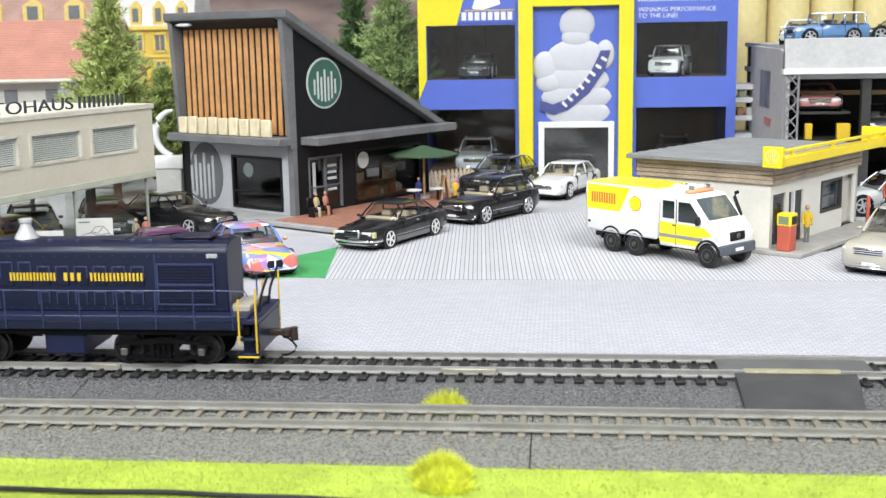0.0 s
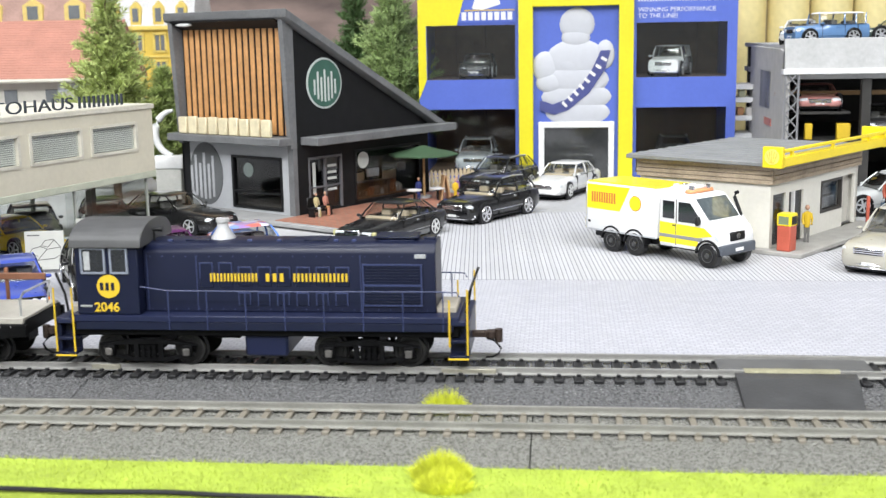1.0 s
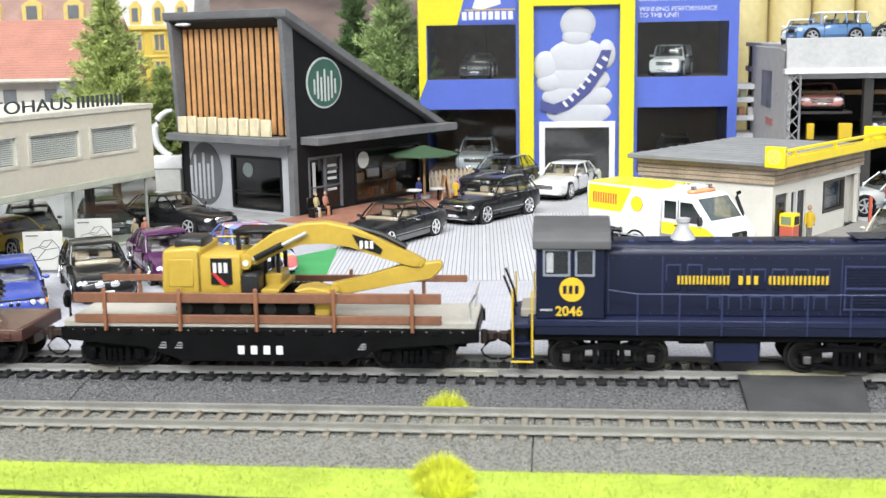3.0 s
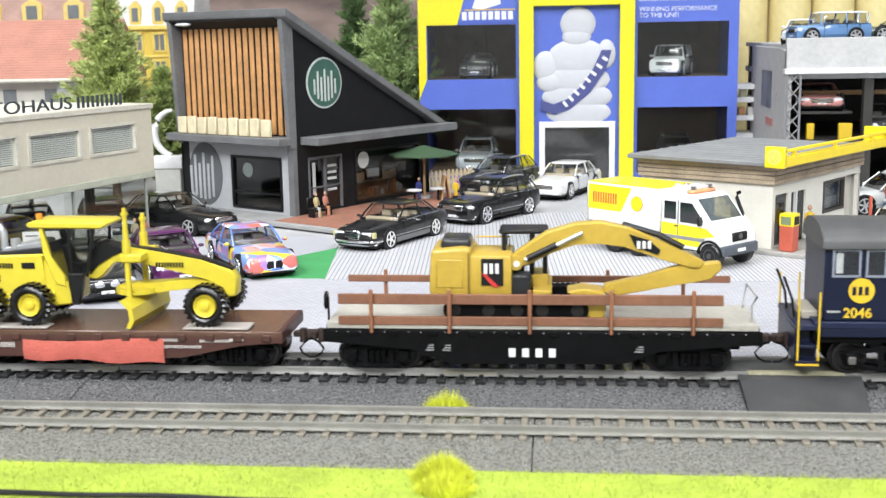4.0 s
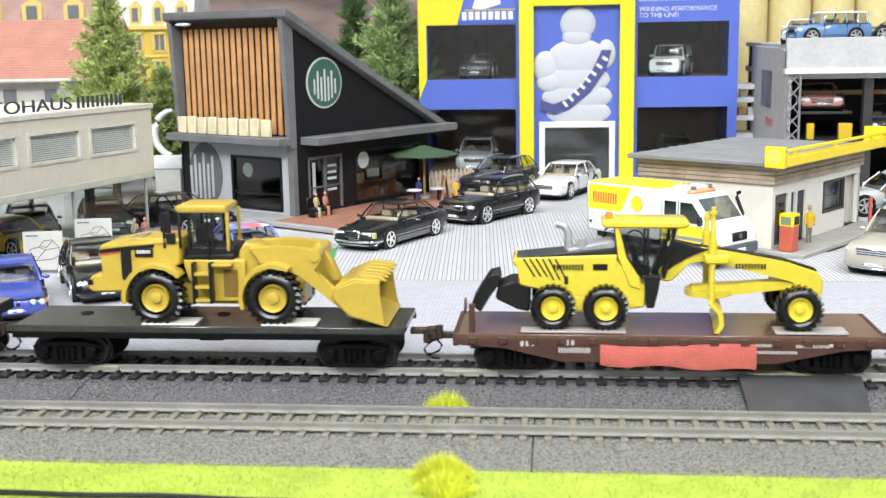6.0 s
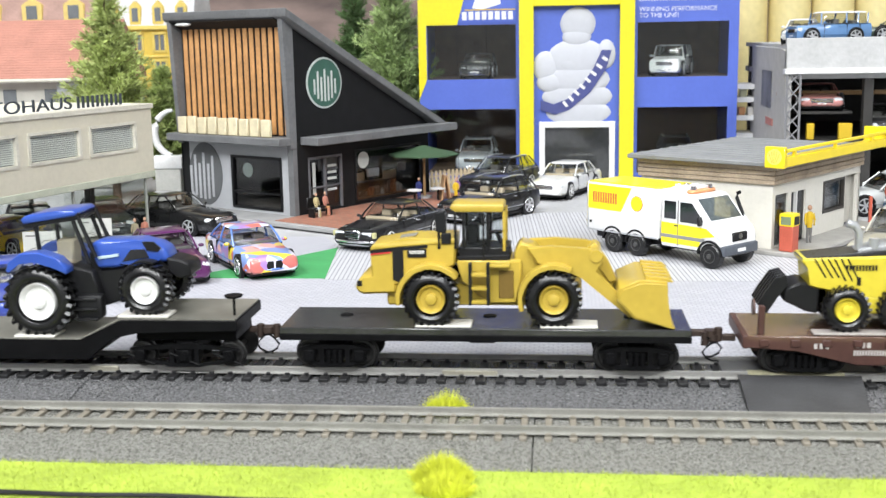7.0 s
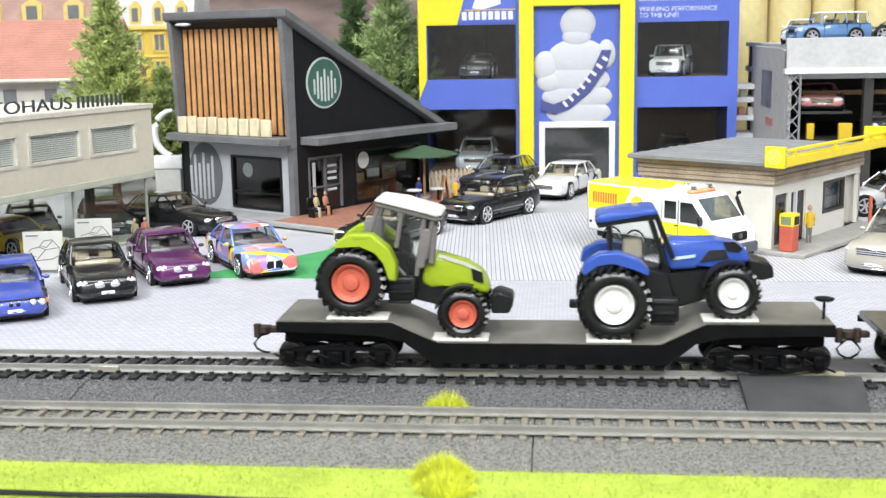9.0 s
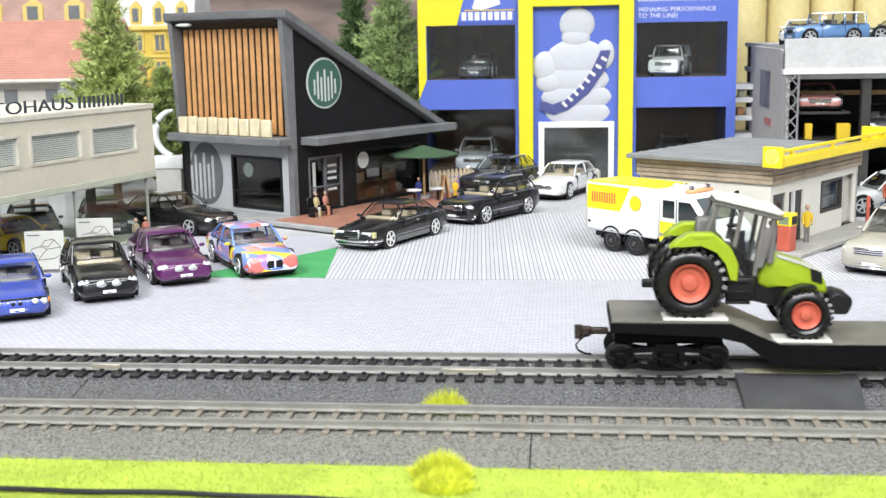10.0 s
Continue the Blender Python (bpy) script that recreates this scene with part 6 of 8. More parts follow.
            cyl((wx, yw + s * 2.0, r), r * 0.18, s * 0.5, "y", 12, bm)
            part("rim", bm, rm, w)
    if kind == "suv" and detail:
        for s in (-1, 1):
            part("roof_rail", tube([(rr + 2, s * hw * 0.70, H - 0.4), ((rf + rr) / 2, s * hw * 0.72, H + 0.5), (rf - 2, s * hw * 0.68, H - 0.5)], 0.35, 6), SILVER, t)
    return t


def livery_material():
    """Race paint: bold patches of red, yellow, blue and white."""
    m = bpy.data.materials.new("race_livery")
    m.use_nodes = True
    nt = m.node_tree
    b = nt.nodes["Principled BSDF"]
    tc = nt.nodes.new("ShaderNodeTexCoord")
    v = nt.nodes.new("ShaderNodeTexVoronoi")
    v.inputs["Scale"].default_value = 170
    sep = nt.nodes.new("ShaderNodeSeparateColor")
    r = nt.nodes.new("ShaderNodeValToRGB")
    r.color_ramp.interpolation = "CONSTANT"
    e = r.color_ramp.elements
    e[0].position, e[0].color = 0.0, (0.20, 0.30, 0.62, 1)
    e[1].position, e[1].color = 0.3, (0.62, 0.60, 0.72, 1)
    for p, c in ((0.5, (0.55, 0.15, 0.13, 1)), (0.68, (0.8, 0.62, 0.05, 1)), (0.8, (0.35, 0.2, 0.5, 1)), (0.9, (0.75, 0.4, 0.35, 1))):
        n = e.new(p)
        n.color = c
    nt.links.new(tc.outputs["Object"], v.inputs["Vector"])
    nt.links.new(v.outputs["Color"], sep.inputs[0])
    nt.links.new(sep.outputs[0], r.inputs[0])
    nt.links.new(r.outputs[0], b.inputs["Base Color"])
    b.inputs["Roughness"].default_value = 0.3
    b.inputs["Coat Weight"].default_value = 0.8
    return m


def parked_cars():
    cream = plastic("cream_seat", (0.62, 0.52, 0.38), 0.5)
    car("sedan", -195, 88, -62, (0.045, 0.075, 0.36), "blue boxy sedan parked in the row beside the dealership", seats=GREYINT, face="quad")
    car("sedan", -172.5, 124, -60, (0.008, 0.008, 0.009), "glossy black sedan with cream seats parked in the row", L=75, W=27, H=21.5, seats=cream, rim=CHROME, face="kidney")
    car("coupe", -151, 158, -58, (0.085, 0.016, 0.085), "metallic purple coupe parked in the row", L=75, W=27, H=21, kind="coupe", seats=GREYINT, rim=CHROME, face="kidney")
    car("race_coupe", -114.5, 175, -57, (0.10, 0.2, 0.55), "racing coupe in a patchwork of bright colours", L=75, W=27, H=21, kind="coupe", livery=livery_material(), rim=CHROME, face="race")
    car("coupe", -54, 250, -115, (0.01, 0.01, 0.011), "black classic coupe with chrome bumpers beside the cafe terrace", L=78, W=28, H=21.5, kind="coupe", seats=cream, trim=True, rim=WHITE, face="upright")
    car("suv", -5.6, 332, -122, (0.008, 0.008, 0.009), "black sport utility vehicle with roof rails on the paving", L=76, W=29, H=25, kind="suv", seats=cream, trim=True, rim=CHROME)
    car("suv", -6, 452, -118, (0.02, 0.022, 0.026), "dark grey sport utility vehicle before the tyre showroom", L=76, W=28, H=25, kind="suv", trim=True)
    car("sedan", 41, 442, -112, (0.72, 0.72, 0.71), "white sedan parked before the tyre showroom door", L=80, W=28, H=22, seats=cream, rim=WHITE)
    car("suv", 199, 184, -126, (0.42, 0.40, 0.34), "champagne silver off-road vehicle near the filling station", L=76, W=29, H=27, kind="suv", seats=GREYINT, trim=True)
    car("sedan", -190, 285, -25, (0.008, 0.008, 0.008), "black sedan parked between dealership and cafe", L=78, W=28, H=22, rim=SILVER)
    car("sports_car", -257, 212, -28, (0.85, 0.58, 0.03), "yellow sports car inside the dealership showroom", L=72, W=28, H=19, kind="coupe")
    car("sedan", -262, 250, -60, (0.02, 0.025, 0.05), "dark blue car deep inside the dealership showroom", L=72, W=27, H=20)
    car("sedan", -300, 160, -50, (0.012, 0.012, 0.012), "black car inside the dealership showroom", L=70, W=26, H=19)
    car("sedan", -232, 283, -60, (0.03, 0.04, 0.045), "dark grey car inside the dealership showroom", L=70, W=26, H=19)


def service_truck():
    """A six-wheeled crew-cab truck with a yellow and white box."""
    t = thing("service_truck", 95.5, 202, 0, -45, "white and yellow six-wheeled service truck with box body", "truck")
    yel = paint("fuel_yellow", (0.86, 0.72, 0.02), 0.4, 0.35)
    hw = 13.5
    bx = part("box_body", box(-48, -0.5, -hw, hw, 10.5, 35, 0.7, seg=2), CLEANW, t, "white box body")
    part("box_top", box(-47.5, -1, -hw + 0.5, hw - 0.5, 34.9, 35.7, 0.3), yel, bx)
    part("box_rear", box(-49, -47.8, -hw + 0.3, hw - 0.3, 10.5, 35, 0.3), yel, bx)
    for s in (-1, 1):
        y0, y1 = sorted((s * hw, s * (hw + 0.25)))
        out = [(-47.5, 21.5), (-47.5, 34), (-18, 34), (-25, 21.5)]
        part("side_panel", prism(out, y0, y1, "y"), yel, bx)
        bm = bmesh.new()
        word_bars(bm, -44, -27, s * (hw + 0.3), 25, 5.4, 5)
        part("lettering", bm, plastic("letter_red", (0.60, 0.19, 0.05)), bx, "red lettering bars")
        part("shell_mark", cyl((-14.5, s * hw, 26.5), 3.6, s * 0.35, "y", 12), yel, bx)
        part("mark_ring", cyl((-14.5, s * hw, 26.5), 3.9, s * 0.2, "y", 14), plastic("letter_red", (0.60, 0.19, 0.05)), bx)
        part("box_rail", box(-48, -0.5, *sorted((s * hw, s * (hw + 0.3))), 10.2, 11.0), SILVER, bx)
    # crew cab
    cab = [(0.5, 7.5), (0.5, 32), (3, 33.6), (19, 33.6), (21, 32.4), (29.5, 22.5), (35.6, 19.0), (37.4, 16), (37.6, 9), (36, 7.5)]
    part("cab_body", prism(cab, -hw + 0.6, hw - 0.6, "y", 1.3, seg=3), CLEANW, t)
    for s in (-1, 1):
        y0, y1 = sorted((s * (hw - 0.7), s * (hw - 0.35)))
        part("yellow_panel", prism([(1, 9.5), (1, 19.5), (28, 18.8), (33, 15.5), (25, 14), (24, 9.5)], y0, y1, "y"), yel, t)
        part("grey_stripe", box(1, 27, *sorted((s * (hw - 0.7), s * (hw - 0.2))), 12.2, 13.8), plastic("stripe_grey", (0.25, 0.25, 0.26)), t)
        part("side_window", prism([(2.8, 21.5), (2.8, 30), (9.8, 30), (9.8, 21.5)], *sorted((s * (hw - 0.75), s * (hw - 0.3))), "y"), mat("truck_pane", (0.02, 0.022, 0.025), 0.1, coat=0.6), t)
        part("door_window", prism([(12.5, 20.5), (12.5, 30), (19.3, 30), (26, 22.3), (25.6, 20.5)], *sorted((s * (hw - 0.75), s * (hw - 0.3))), "y"), mat("truck_pane", (0.02, 0.022, 0.025), 0.1), t)
        part("door_gap", box(11.0, 11.35, *sorted((s * (hw - 0.7), s * (hw - 0.25))), 9, 31), GREYINT, t)
        part("door_handle", box(9, 11, *sorted((s * (hw - 0.7), s * (hw - 0.05))), 18, 18.7, 0.1), BLACK, t)
        part("mirror", box(24.6, 26.2, *sorted((s * hw, s * (hw + 2.4))), 20, 24.3, 0.4), BLACK, t)
        part("headlight", prism([(32.8, 17), (36.6, 15.6), (37.5, 13), (34.6, 13.6)], *sorted((s * (hw - 5), s * (hw - 0.35))), "y", 0.4), LAMPGLASS, t)
        for wx in (-30.5, -15, 30.5):
            part("mudguard", prism([(wx + 7.2 * math.cos(radians(a)), 6.4 + 7.2 * math.sin(radians(a))) for a in range(0, 181, 15)] + [(wx + 6.3 * math.cos(radians(a)), 6.4 + 6.3 * math.sin(radians(a))) for a in range(180, -1, -15)], *sorted((s * (hw - 4.5), s * (hw + 0.3))), "y"), BLACK, t)
            w = part("wheel", lathe((wx, s * (hw - 2.2), 6.0), [(-2.2, 3.2), (-2.3, 5.3), (-1.7, 6.0), (1.7, 6.0), (2.3, 5.3), (2.2, 3.2)], "y", 24), RUBBER, t)
            part("rim", lathe((wx, s * (hw - 2.2), 6.0), [(s * 2.0, 3.4), (s * 2.4, 3.3), (s * 2.0, 2.6), (s * 1.9, 1.4), (s * 2.9, 1.1), (s * 2.9, 0.1)], "y", 20), plastic("rim_dark", (0.06, 0.06, 0.06)), w)
    part("windscreen", prism([(20.7, 31.7), (21.5, 32.0), (29.9, 22.8), (28.9, 22.0)], -hw + 2.2, hw - 2.2, "y"), mat("windscreen", (0.10, 0.12, 0.13), 0.06, vary=0.3, scale=40, coat=0.8), t)
    part("grille", box(36.6, 38.0, -5.5, 5.5, 12.8, 17, 0.4), BLACK, t)
    part("badge", cyl((37.9, 0, 15), 1.5, 0.3, "x", 16), CHROME, t)
    part("bumper", box(34.5, 38.9, -hw + 0.4, hw - 0.4, 6.5, 11.5, 1.0, seg=2), plastic("bumper_grey", (0.09, 0.10, 0.12)), t)
    part("number_plate", box(38.8, 39.1, -3, 3, 8, 9.6), CLEANW, t)
    part("chassis", box(-47, 38, -8, 8, 6, 10.6, 0.5), BLACK, t)
    part("roof_unit", box(2, 12, -8, 8, 33.4, 36.4, 1.2, seg=2), CLEANW, t)
    part("beacon_bar", box(12.5, 16.5, -9, 9, 33.5, 35.4, 0.7), plastic("beacon_orange", (0.75, 0.33, 0.15), 0.3), t)
    for s in (-1, 1):
        part("beacon", cyl((14.5, s * 6, 35.2), 1.5, 1.8, "z", 12), CHROME, t)
    part("snorkel", tube([(31, hw - 0.5, 20), (25, hw + 0.2, 31), (25.5, hw + 0.2, 33), (27, hw + 0.2, 33.6)], 0.9, 8), BLACK, t)
    for q in range(3):
        part("roof_pod", box(3 + q * 2.8, 4.8 + q * 2.8, -6 + q * 3, -3 + q * 3, 36.2, 37.4, 0.3), CHROME if q == 1 else CLEANW, t)
    for s in (-1, 1):
        part("box_corner", box(-48.2, -47.2, *sorted((s * (hw - 0.6), s * (hw + 0.35))), 10.5, 35.2, 0.2), SILVER, t)
        part("box_corner", box(-1.2, -0.2, *sorted((s * (hw - 0.6), s * (hw + 0.35))), 10.5, 35.2, 0.2), CLEANW, t)
        part("latch", box(-46.5, -45, *sorted((s * hw, s * (hw + 0.4))), 14, 15.2, 0.1), BLACK, t)
    part("tow_hitch", box(-52, -48, -2, 2, 8, 10, 0.3), BLACK, t)


# ---- buildings ----
def figure(x, y, z, h, coat, legs, label, sit=False):
    """A painted miniature as a single plain mesh: base, legs, trunk, head."""
    bm = bmesh.new()
    k = h / 20
    if sit:
        box(-1.6 * k, 1.6 * k, -5.5 * k, 0, 6 * k, 8 * k, 0.4 * k, bm=bm)
        box(-1.6 * k, 1.6 * k, -5.8 * k, -4.2 * k, 0, 7 * k, 0.4 * k, bm=bm)
    else:
        for s in (-1, 1):
            tube([(s * 1.0 * k, 0, 0), (s * 0.9 * k, 0, 5 * k), (s * 0.8 * k, 0, 9.5 * k)], [0.7 * k, 0.9 * k, 1.1 * k], 8, bm)
    n0 = len(bm.faces)
    lathe((0, 0, 0), [(8.0 * k, 1.7 * k), (10 * k, 2.0 * k), (14 * k, 2.5 * k), (15.6 * k, 2.0 * k), (16.3 * k, 0.8 * k)], "z", 12, bm)
    for s in (-1, 1):
        tube([(s * 2.3 * k, 0, 15.2 * k), (s * 3.0 * k, -0.6 * k, 12 * k), (s * 2.4 * k, -2.2 * k, 9.6 * k)], 0.75 * k, 6, bm)
    n1 = len(bm.faces)
    ball((0, 0, 18.2 * k), 1.45 * k, 2, bm)
    bm.faces.ensure_lookup_table()
    for i, f in enumerate(bm.faces):
        f.material_index = 0 if i < n0 else (1 if i < n1 else 2)
    bmesh.ops.scale(bm, verts=bm.verts, vec=(0.82, 0.82, 1))
    ob = part("figurine", bm, [legs, coat, plastic("figure_head", (0.5, 0.3, 0.2))])
    ob.location = (x * MM, y * MM, z * MM)
    tagged(ob, label, "figurine", "miniature figures")
    return ob


def wall_with_holes(name, parent, material, u0, u1, z0, z1, holes, thick, plane_at, axis, label=""):
    """A wall sheet with rectangular openings right through it, built from piers and lintels. axis x: it runs along x at y=plane_at."""
    us = sorted({u0, u1, *[h[0] for h in holes], *[h[1] for h in holes]})
    bm = bmesh.new()
    for a, b in zip(us, us[1:]):
        zs = [z0]
        for h in sorted(holes, key=lambda h: h[2]):
            if h[0] <= a and h[1] >= b:
                zs += [h[2], h[3]]
        zs.append(z1)
        for p, q in zip(zs[::2], zs[1::2]):
            if q - p > 0.01:
                if axis == "x":
                    box(a, b, plane_at, plane_at + thick, p, q, bm=bm)
                else:
                    box(plane_at - thick, plane_at, a, b, p, q, bm=bm)
    bmesh.ops.remove_doubles(bm, verts=bm.verts, dist=0.001)
    return part(name, bm, material, parent, label, smooth=False)


def cafe():
    t = thing("coffee_shop", -124.5, 319, 0, -32, "black coffee shop with slatted timber front and steep shed roof", "shop building")
    blk = mat("cafe_black", (0.011, 0.011, 0.012), 0.6, vary=0.15, scale=120, bump=0.08, spec=0.2)
    dark = mat("cafe_roof_grey", (0.15, 0.153, 0.158), 0.6, vary=0.2, scale=60, bump=0.25)
    pale = mat("cafe_pale_wall", (0.40, 0.41, 0.43), 0.6, vary=0.08, scale=60, bump=0.1)
    wood = mat("slat_wood", (0.58, 0.30, 0.115), 0.5, vary=0.22, scale=70, bump=0.15)
    W, D = 105, 132
    # roof line: z = 125 at the front, falling to 56 at the back
    def zr(y):
        return 125 - (y + 8) * 0.505
    part("plinth", box(-W - 6, 66, -24, D + 6, 0, 2.6, 0.3), mat("plinth_grey", (0.30, 0.30, 0.30), 0.65, vary=0.12, scale=60, bump=0.1), t)
    terr = paving_material("terrace_brick", (0.34, 0.135, 0.085), (0.25, 0.16, 0.12), 5, 2.4, 0.3, 0.18)
    part("terrace", box(2, 63, -20, D, 2.5, 3.0), terr, t, "brick-red terrace paving")
    # side wall, a sloped sheet with door and window openings
    wall_with_holes("side_wall", t, blk, 2.2, D, 2.6, 51, [(12, 42.5, 4, 37.5), (55, 122, 5, 38)], 2.2, 0, "y")
    part("gable", prism([(0, 51), (D, 51), (D, zr(D) - 3), (0, zr(0) - 3)], -2.2, 0, "x"), blk, t)
    part("far_side_wall", prism([(0, 2.6), (D, 2.6), (D, zr(D) - 3), (0, zr(0) - 3)], -W, -W + 2.2, "x"), blk, t)
    part("rear_wall", box(-W + 2.2, -2.2, D - 2.2, D, 2.6, zr(D) - 3), blk, t)
    wall_with_holes("front_wall", t, pale, -97, 0, 2.6, 48, [(-56, -11.5, 5, 37.2)], 2.2, 0, "x", "pale grey rendered front wall")
    part("front_pier", box(-W, -97, 0, 2.2, 2.6, 48), blk, t)
    part("corner_post", box(-4, 0.6, -1.2, 2.4, 2.6, 48), dark, t)
    # upper front: fins, recess with slats
    for x0, x1 in ((-W + 0.5, -W + 4.5), (-2.6, 1.2)):
        out = [(-7, zr(-7) - 2.2), (2.2, zr(2.2) - 2.2), (2.2, 44), (-3, 44)]
        part("side_fin", prism(out, x0, x1, "x", 0.3), dark, t)
    part("recess_wall", box(-W, -2.2, 1.8, 3.6, 48, 121), blk, t)
    n = 17
    for i in range(n):
        x = -98.5 + i * (96.5 / n)
        part("timber_slat", box(x, x + 3.7, 0.9, 1.75, 52, 117.8, 0.2), wood, t)
    part("front_canopy", box(-W + 1, 1.0, -13, 2, 46.5, 51.2, 0.4), dark, t)
    out = [(-9, zr(-9) - 2), (-9, zr(-9) + 3.0), (D + 16, zr(D + 16) + 3.0), (D + 16, zr(D + 16) - 2)]
    part("roof", prism([(y, z) for y, z in out], -W - 1, 7.0, "x", 0.4), dark, t)
    part("soffit", prism([(-8.6, zr(-8.6) - 3.2), (-8.6, zr(-8.6) - 2.1), (1.8, zr(1.8) - 2.1), (1.8, zr(1.8) - 3.2)], -W + 5.2, -3.7, "x"), blk, t)
    part("side_canopy", box(0, 15, 6, D + 14, 46, 51, 0.4), dark, t)
    part("spot_lamp", ball((-88, -7, 120.5), 1, 2, squash=(8, 2, 1.2)), WHITE, t, "white spot lamp under the roof edge")
    cream = mat("cream_letters", (0.70, 0.62, 0.42), 0.5, vary=0.15)
    for i in range(9):
        x = -95.5 + i * 9.7
        part("sign_letter", box(x, x + 7.9, -10.0, -7.4, 51.4, 62.0 + 0.5 * (i % 2), 0.5), cream, t, "cream block that stands for a sign letter")
    # emblems, plain discs
    grn = mat("emblem_green", (0.045, 0.12, 0.09), 0.5, vary=0.15)
    pal = mat("emblem_pale", (0.52, 0.56, 0.54), 0.5, vary=0.1)
    em = part("emblem", cyl((0, 28.7, 83), 15.8, 0.5, "x", 40), pal, t, "round green and white emblem")
    part("emblem_disc", cyl((0.45, 28.7, 83), 14.6, 0.4, "x", 40), grn, em)
    for k in range(-3, 4):
        hgt = math.sqrt(11.5 ** 2 - (k * 3.1) ** 2)
        part("emblem_bar", box(0.8, 1.1, 28.7 + k * 3.1 - 0.8, 28.7 + k * 3.1 + 0.8, 83 - hgt, 83 + hgt * (0.35 if k % 2 else 0.75), 0.1), pal, em)
    em = part("wall_emblem", prism([(-81.5 + 16 * math.cos(a), 24.5 + 20.5 * math.sin(a)) for a in [2 * math.pi * i / 40 for i in range(40)]], -0.4, 0.2, "y"), mat("emblem_grey", (0.11, 0.115, 0.12), 0.6), t, "large oval grey emblem")
    for k in range(-3, 3):
        hgt = 17 * math.sqrt(1 - (k / 4.2) ** 2)
        part("emblem_bar", box(-83 + k * 4.2 - 1.1, -83 + k * 4.2 + 1.1, -0.7, -0.3, 24.5 - hgt, 24.5 + hgt * (0.4 if k % 2 else 0.8), 0.1), pale, em)
    # window in the front, shop windows at the side
    w = part("front_window", box(-56, -11.5, 0.9, 1.2, 5, 37.2), SHOPGLASS, t)
    fr = bmesh.new()
    for a in ((-56.8, -55, 4.4, 38), (-12.4, -10.6, 4.4, 38), (-56, -11, 36.6, 38.2), (-56, -11, 4.2, 5.8), (-56, -11, 14.5, 15.3)):
        box(a[0], a[1], -0.5, 1.8, a[2], a[3], bm=fr)
    part("window_frame", fr, BLACK, w)
    part("window_emblem", cyl((-42, 0.6, 29), 4.6, -0.2, "y", 24), mat("emblem_mid", (0.16, 0.19, 0.18), 0.5), w)
    d = part("shop_door", box(-1.3, -1.0, 12, 42.5, 4, 37.5), SHOPGLASS, t)
    fr = bmesh.new()
    for a in ((12, 13.4, 4, 37.5), (41.2, 42.6, 4, 37.5), (26.5, 27.7, 4, 37.5), (12, 42.5, 36.2, 37.6), (12, 42.5, 18, 18.8)):
        box(-1.8, 0.5, a[0], a[1], a[2], a[3], bm=fr)
    part("door_frame", fr, plastic("frame_grey2", (0.13, 0.13, 0.14)), d)
    for z in (30, 26, 22, 15):
        part("door_notice", box(-0.9, -0.6, 30, 38, z, z + 1.6), pal, d)
    part("door_notice", box(-0.9, -0.6, 16.5, 19, 14, 34), pal, d)
    w = part("side_window", box(-1.3, -1.0, 55, 122, 5, 38), SHOPGLASS, t)
    fr = bmesh.new()
    for a in ((54.5, 56, 4.5, 38.4), (121, 122.6, 4.5, 38.4), (54.5, 122.6, 37, 38.6), (54.5, 122.6, 4.2, 5.4)):
        box(-1.8, 0.5, a[0], a[1], a[2], a[3], bm=fr)
    part("window_frame", fr, BLACK, w)
    part("window_emblem", cyl((-0.8, 64, 31.5), 5.4, 0.3, "x", 24), pal, w)
    # inside: floor, counter with goods, pale shelf
    part("interior_floor", box(-W + 3, -3, 3, D - 3, 2.6, 3.2), plastic("cafe_floor", (0.35, 0.30, 0.25)), t)
    part("counter", box(-20, -13, 56, 112, 3, 14, 0.3), plastic("counter_wood", (0.42, 0.22, 0.10)), t)
    rnd = random.Random(7)
    for i in range(16):
        y = 58 + i * 3.3
        hh = rnd.uniform(3, 9)
        c = rnd.choice([(0.55, 0.2, 0.06), (0.6, 0.5, 0.4), (0.5, 0.08, 0.05), (0.7, 0.68, 0.6), (0.3, 0.16, 0.08)])
        part("goods", box(-9, -6, y, y + 2.4, 6, 6 + hh, 0.2), plastic("goods_%d" % int(c[0] * 100 + c[1] * 10), c), t)
    for k, (y, zz, ww) in enumerate(((60, 17, 9), (72, 19, 12), (88, 16, 14), (104, 20, 8))):
        part("display_card", box(-5.2, -4.6, y, y + ww, zz, zz + 5.5, 0.1), WHITE if k % 2 else plastic("card_tan", (0.5, 0.34, 0.2)), t)
    part("display_shelf", box(-10, -5, 56, 112, 3.2, 6, 0.2), plastic("counter_wood", (0.42, 0.22, 0.10)), t)
    part("menu_board", box(-40, -39, 62, 100, 22, 32), plastic("board_pale", (0.7, 0.7, 0.66)), t)


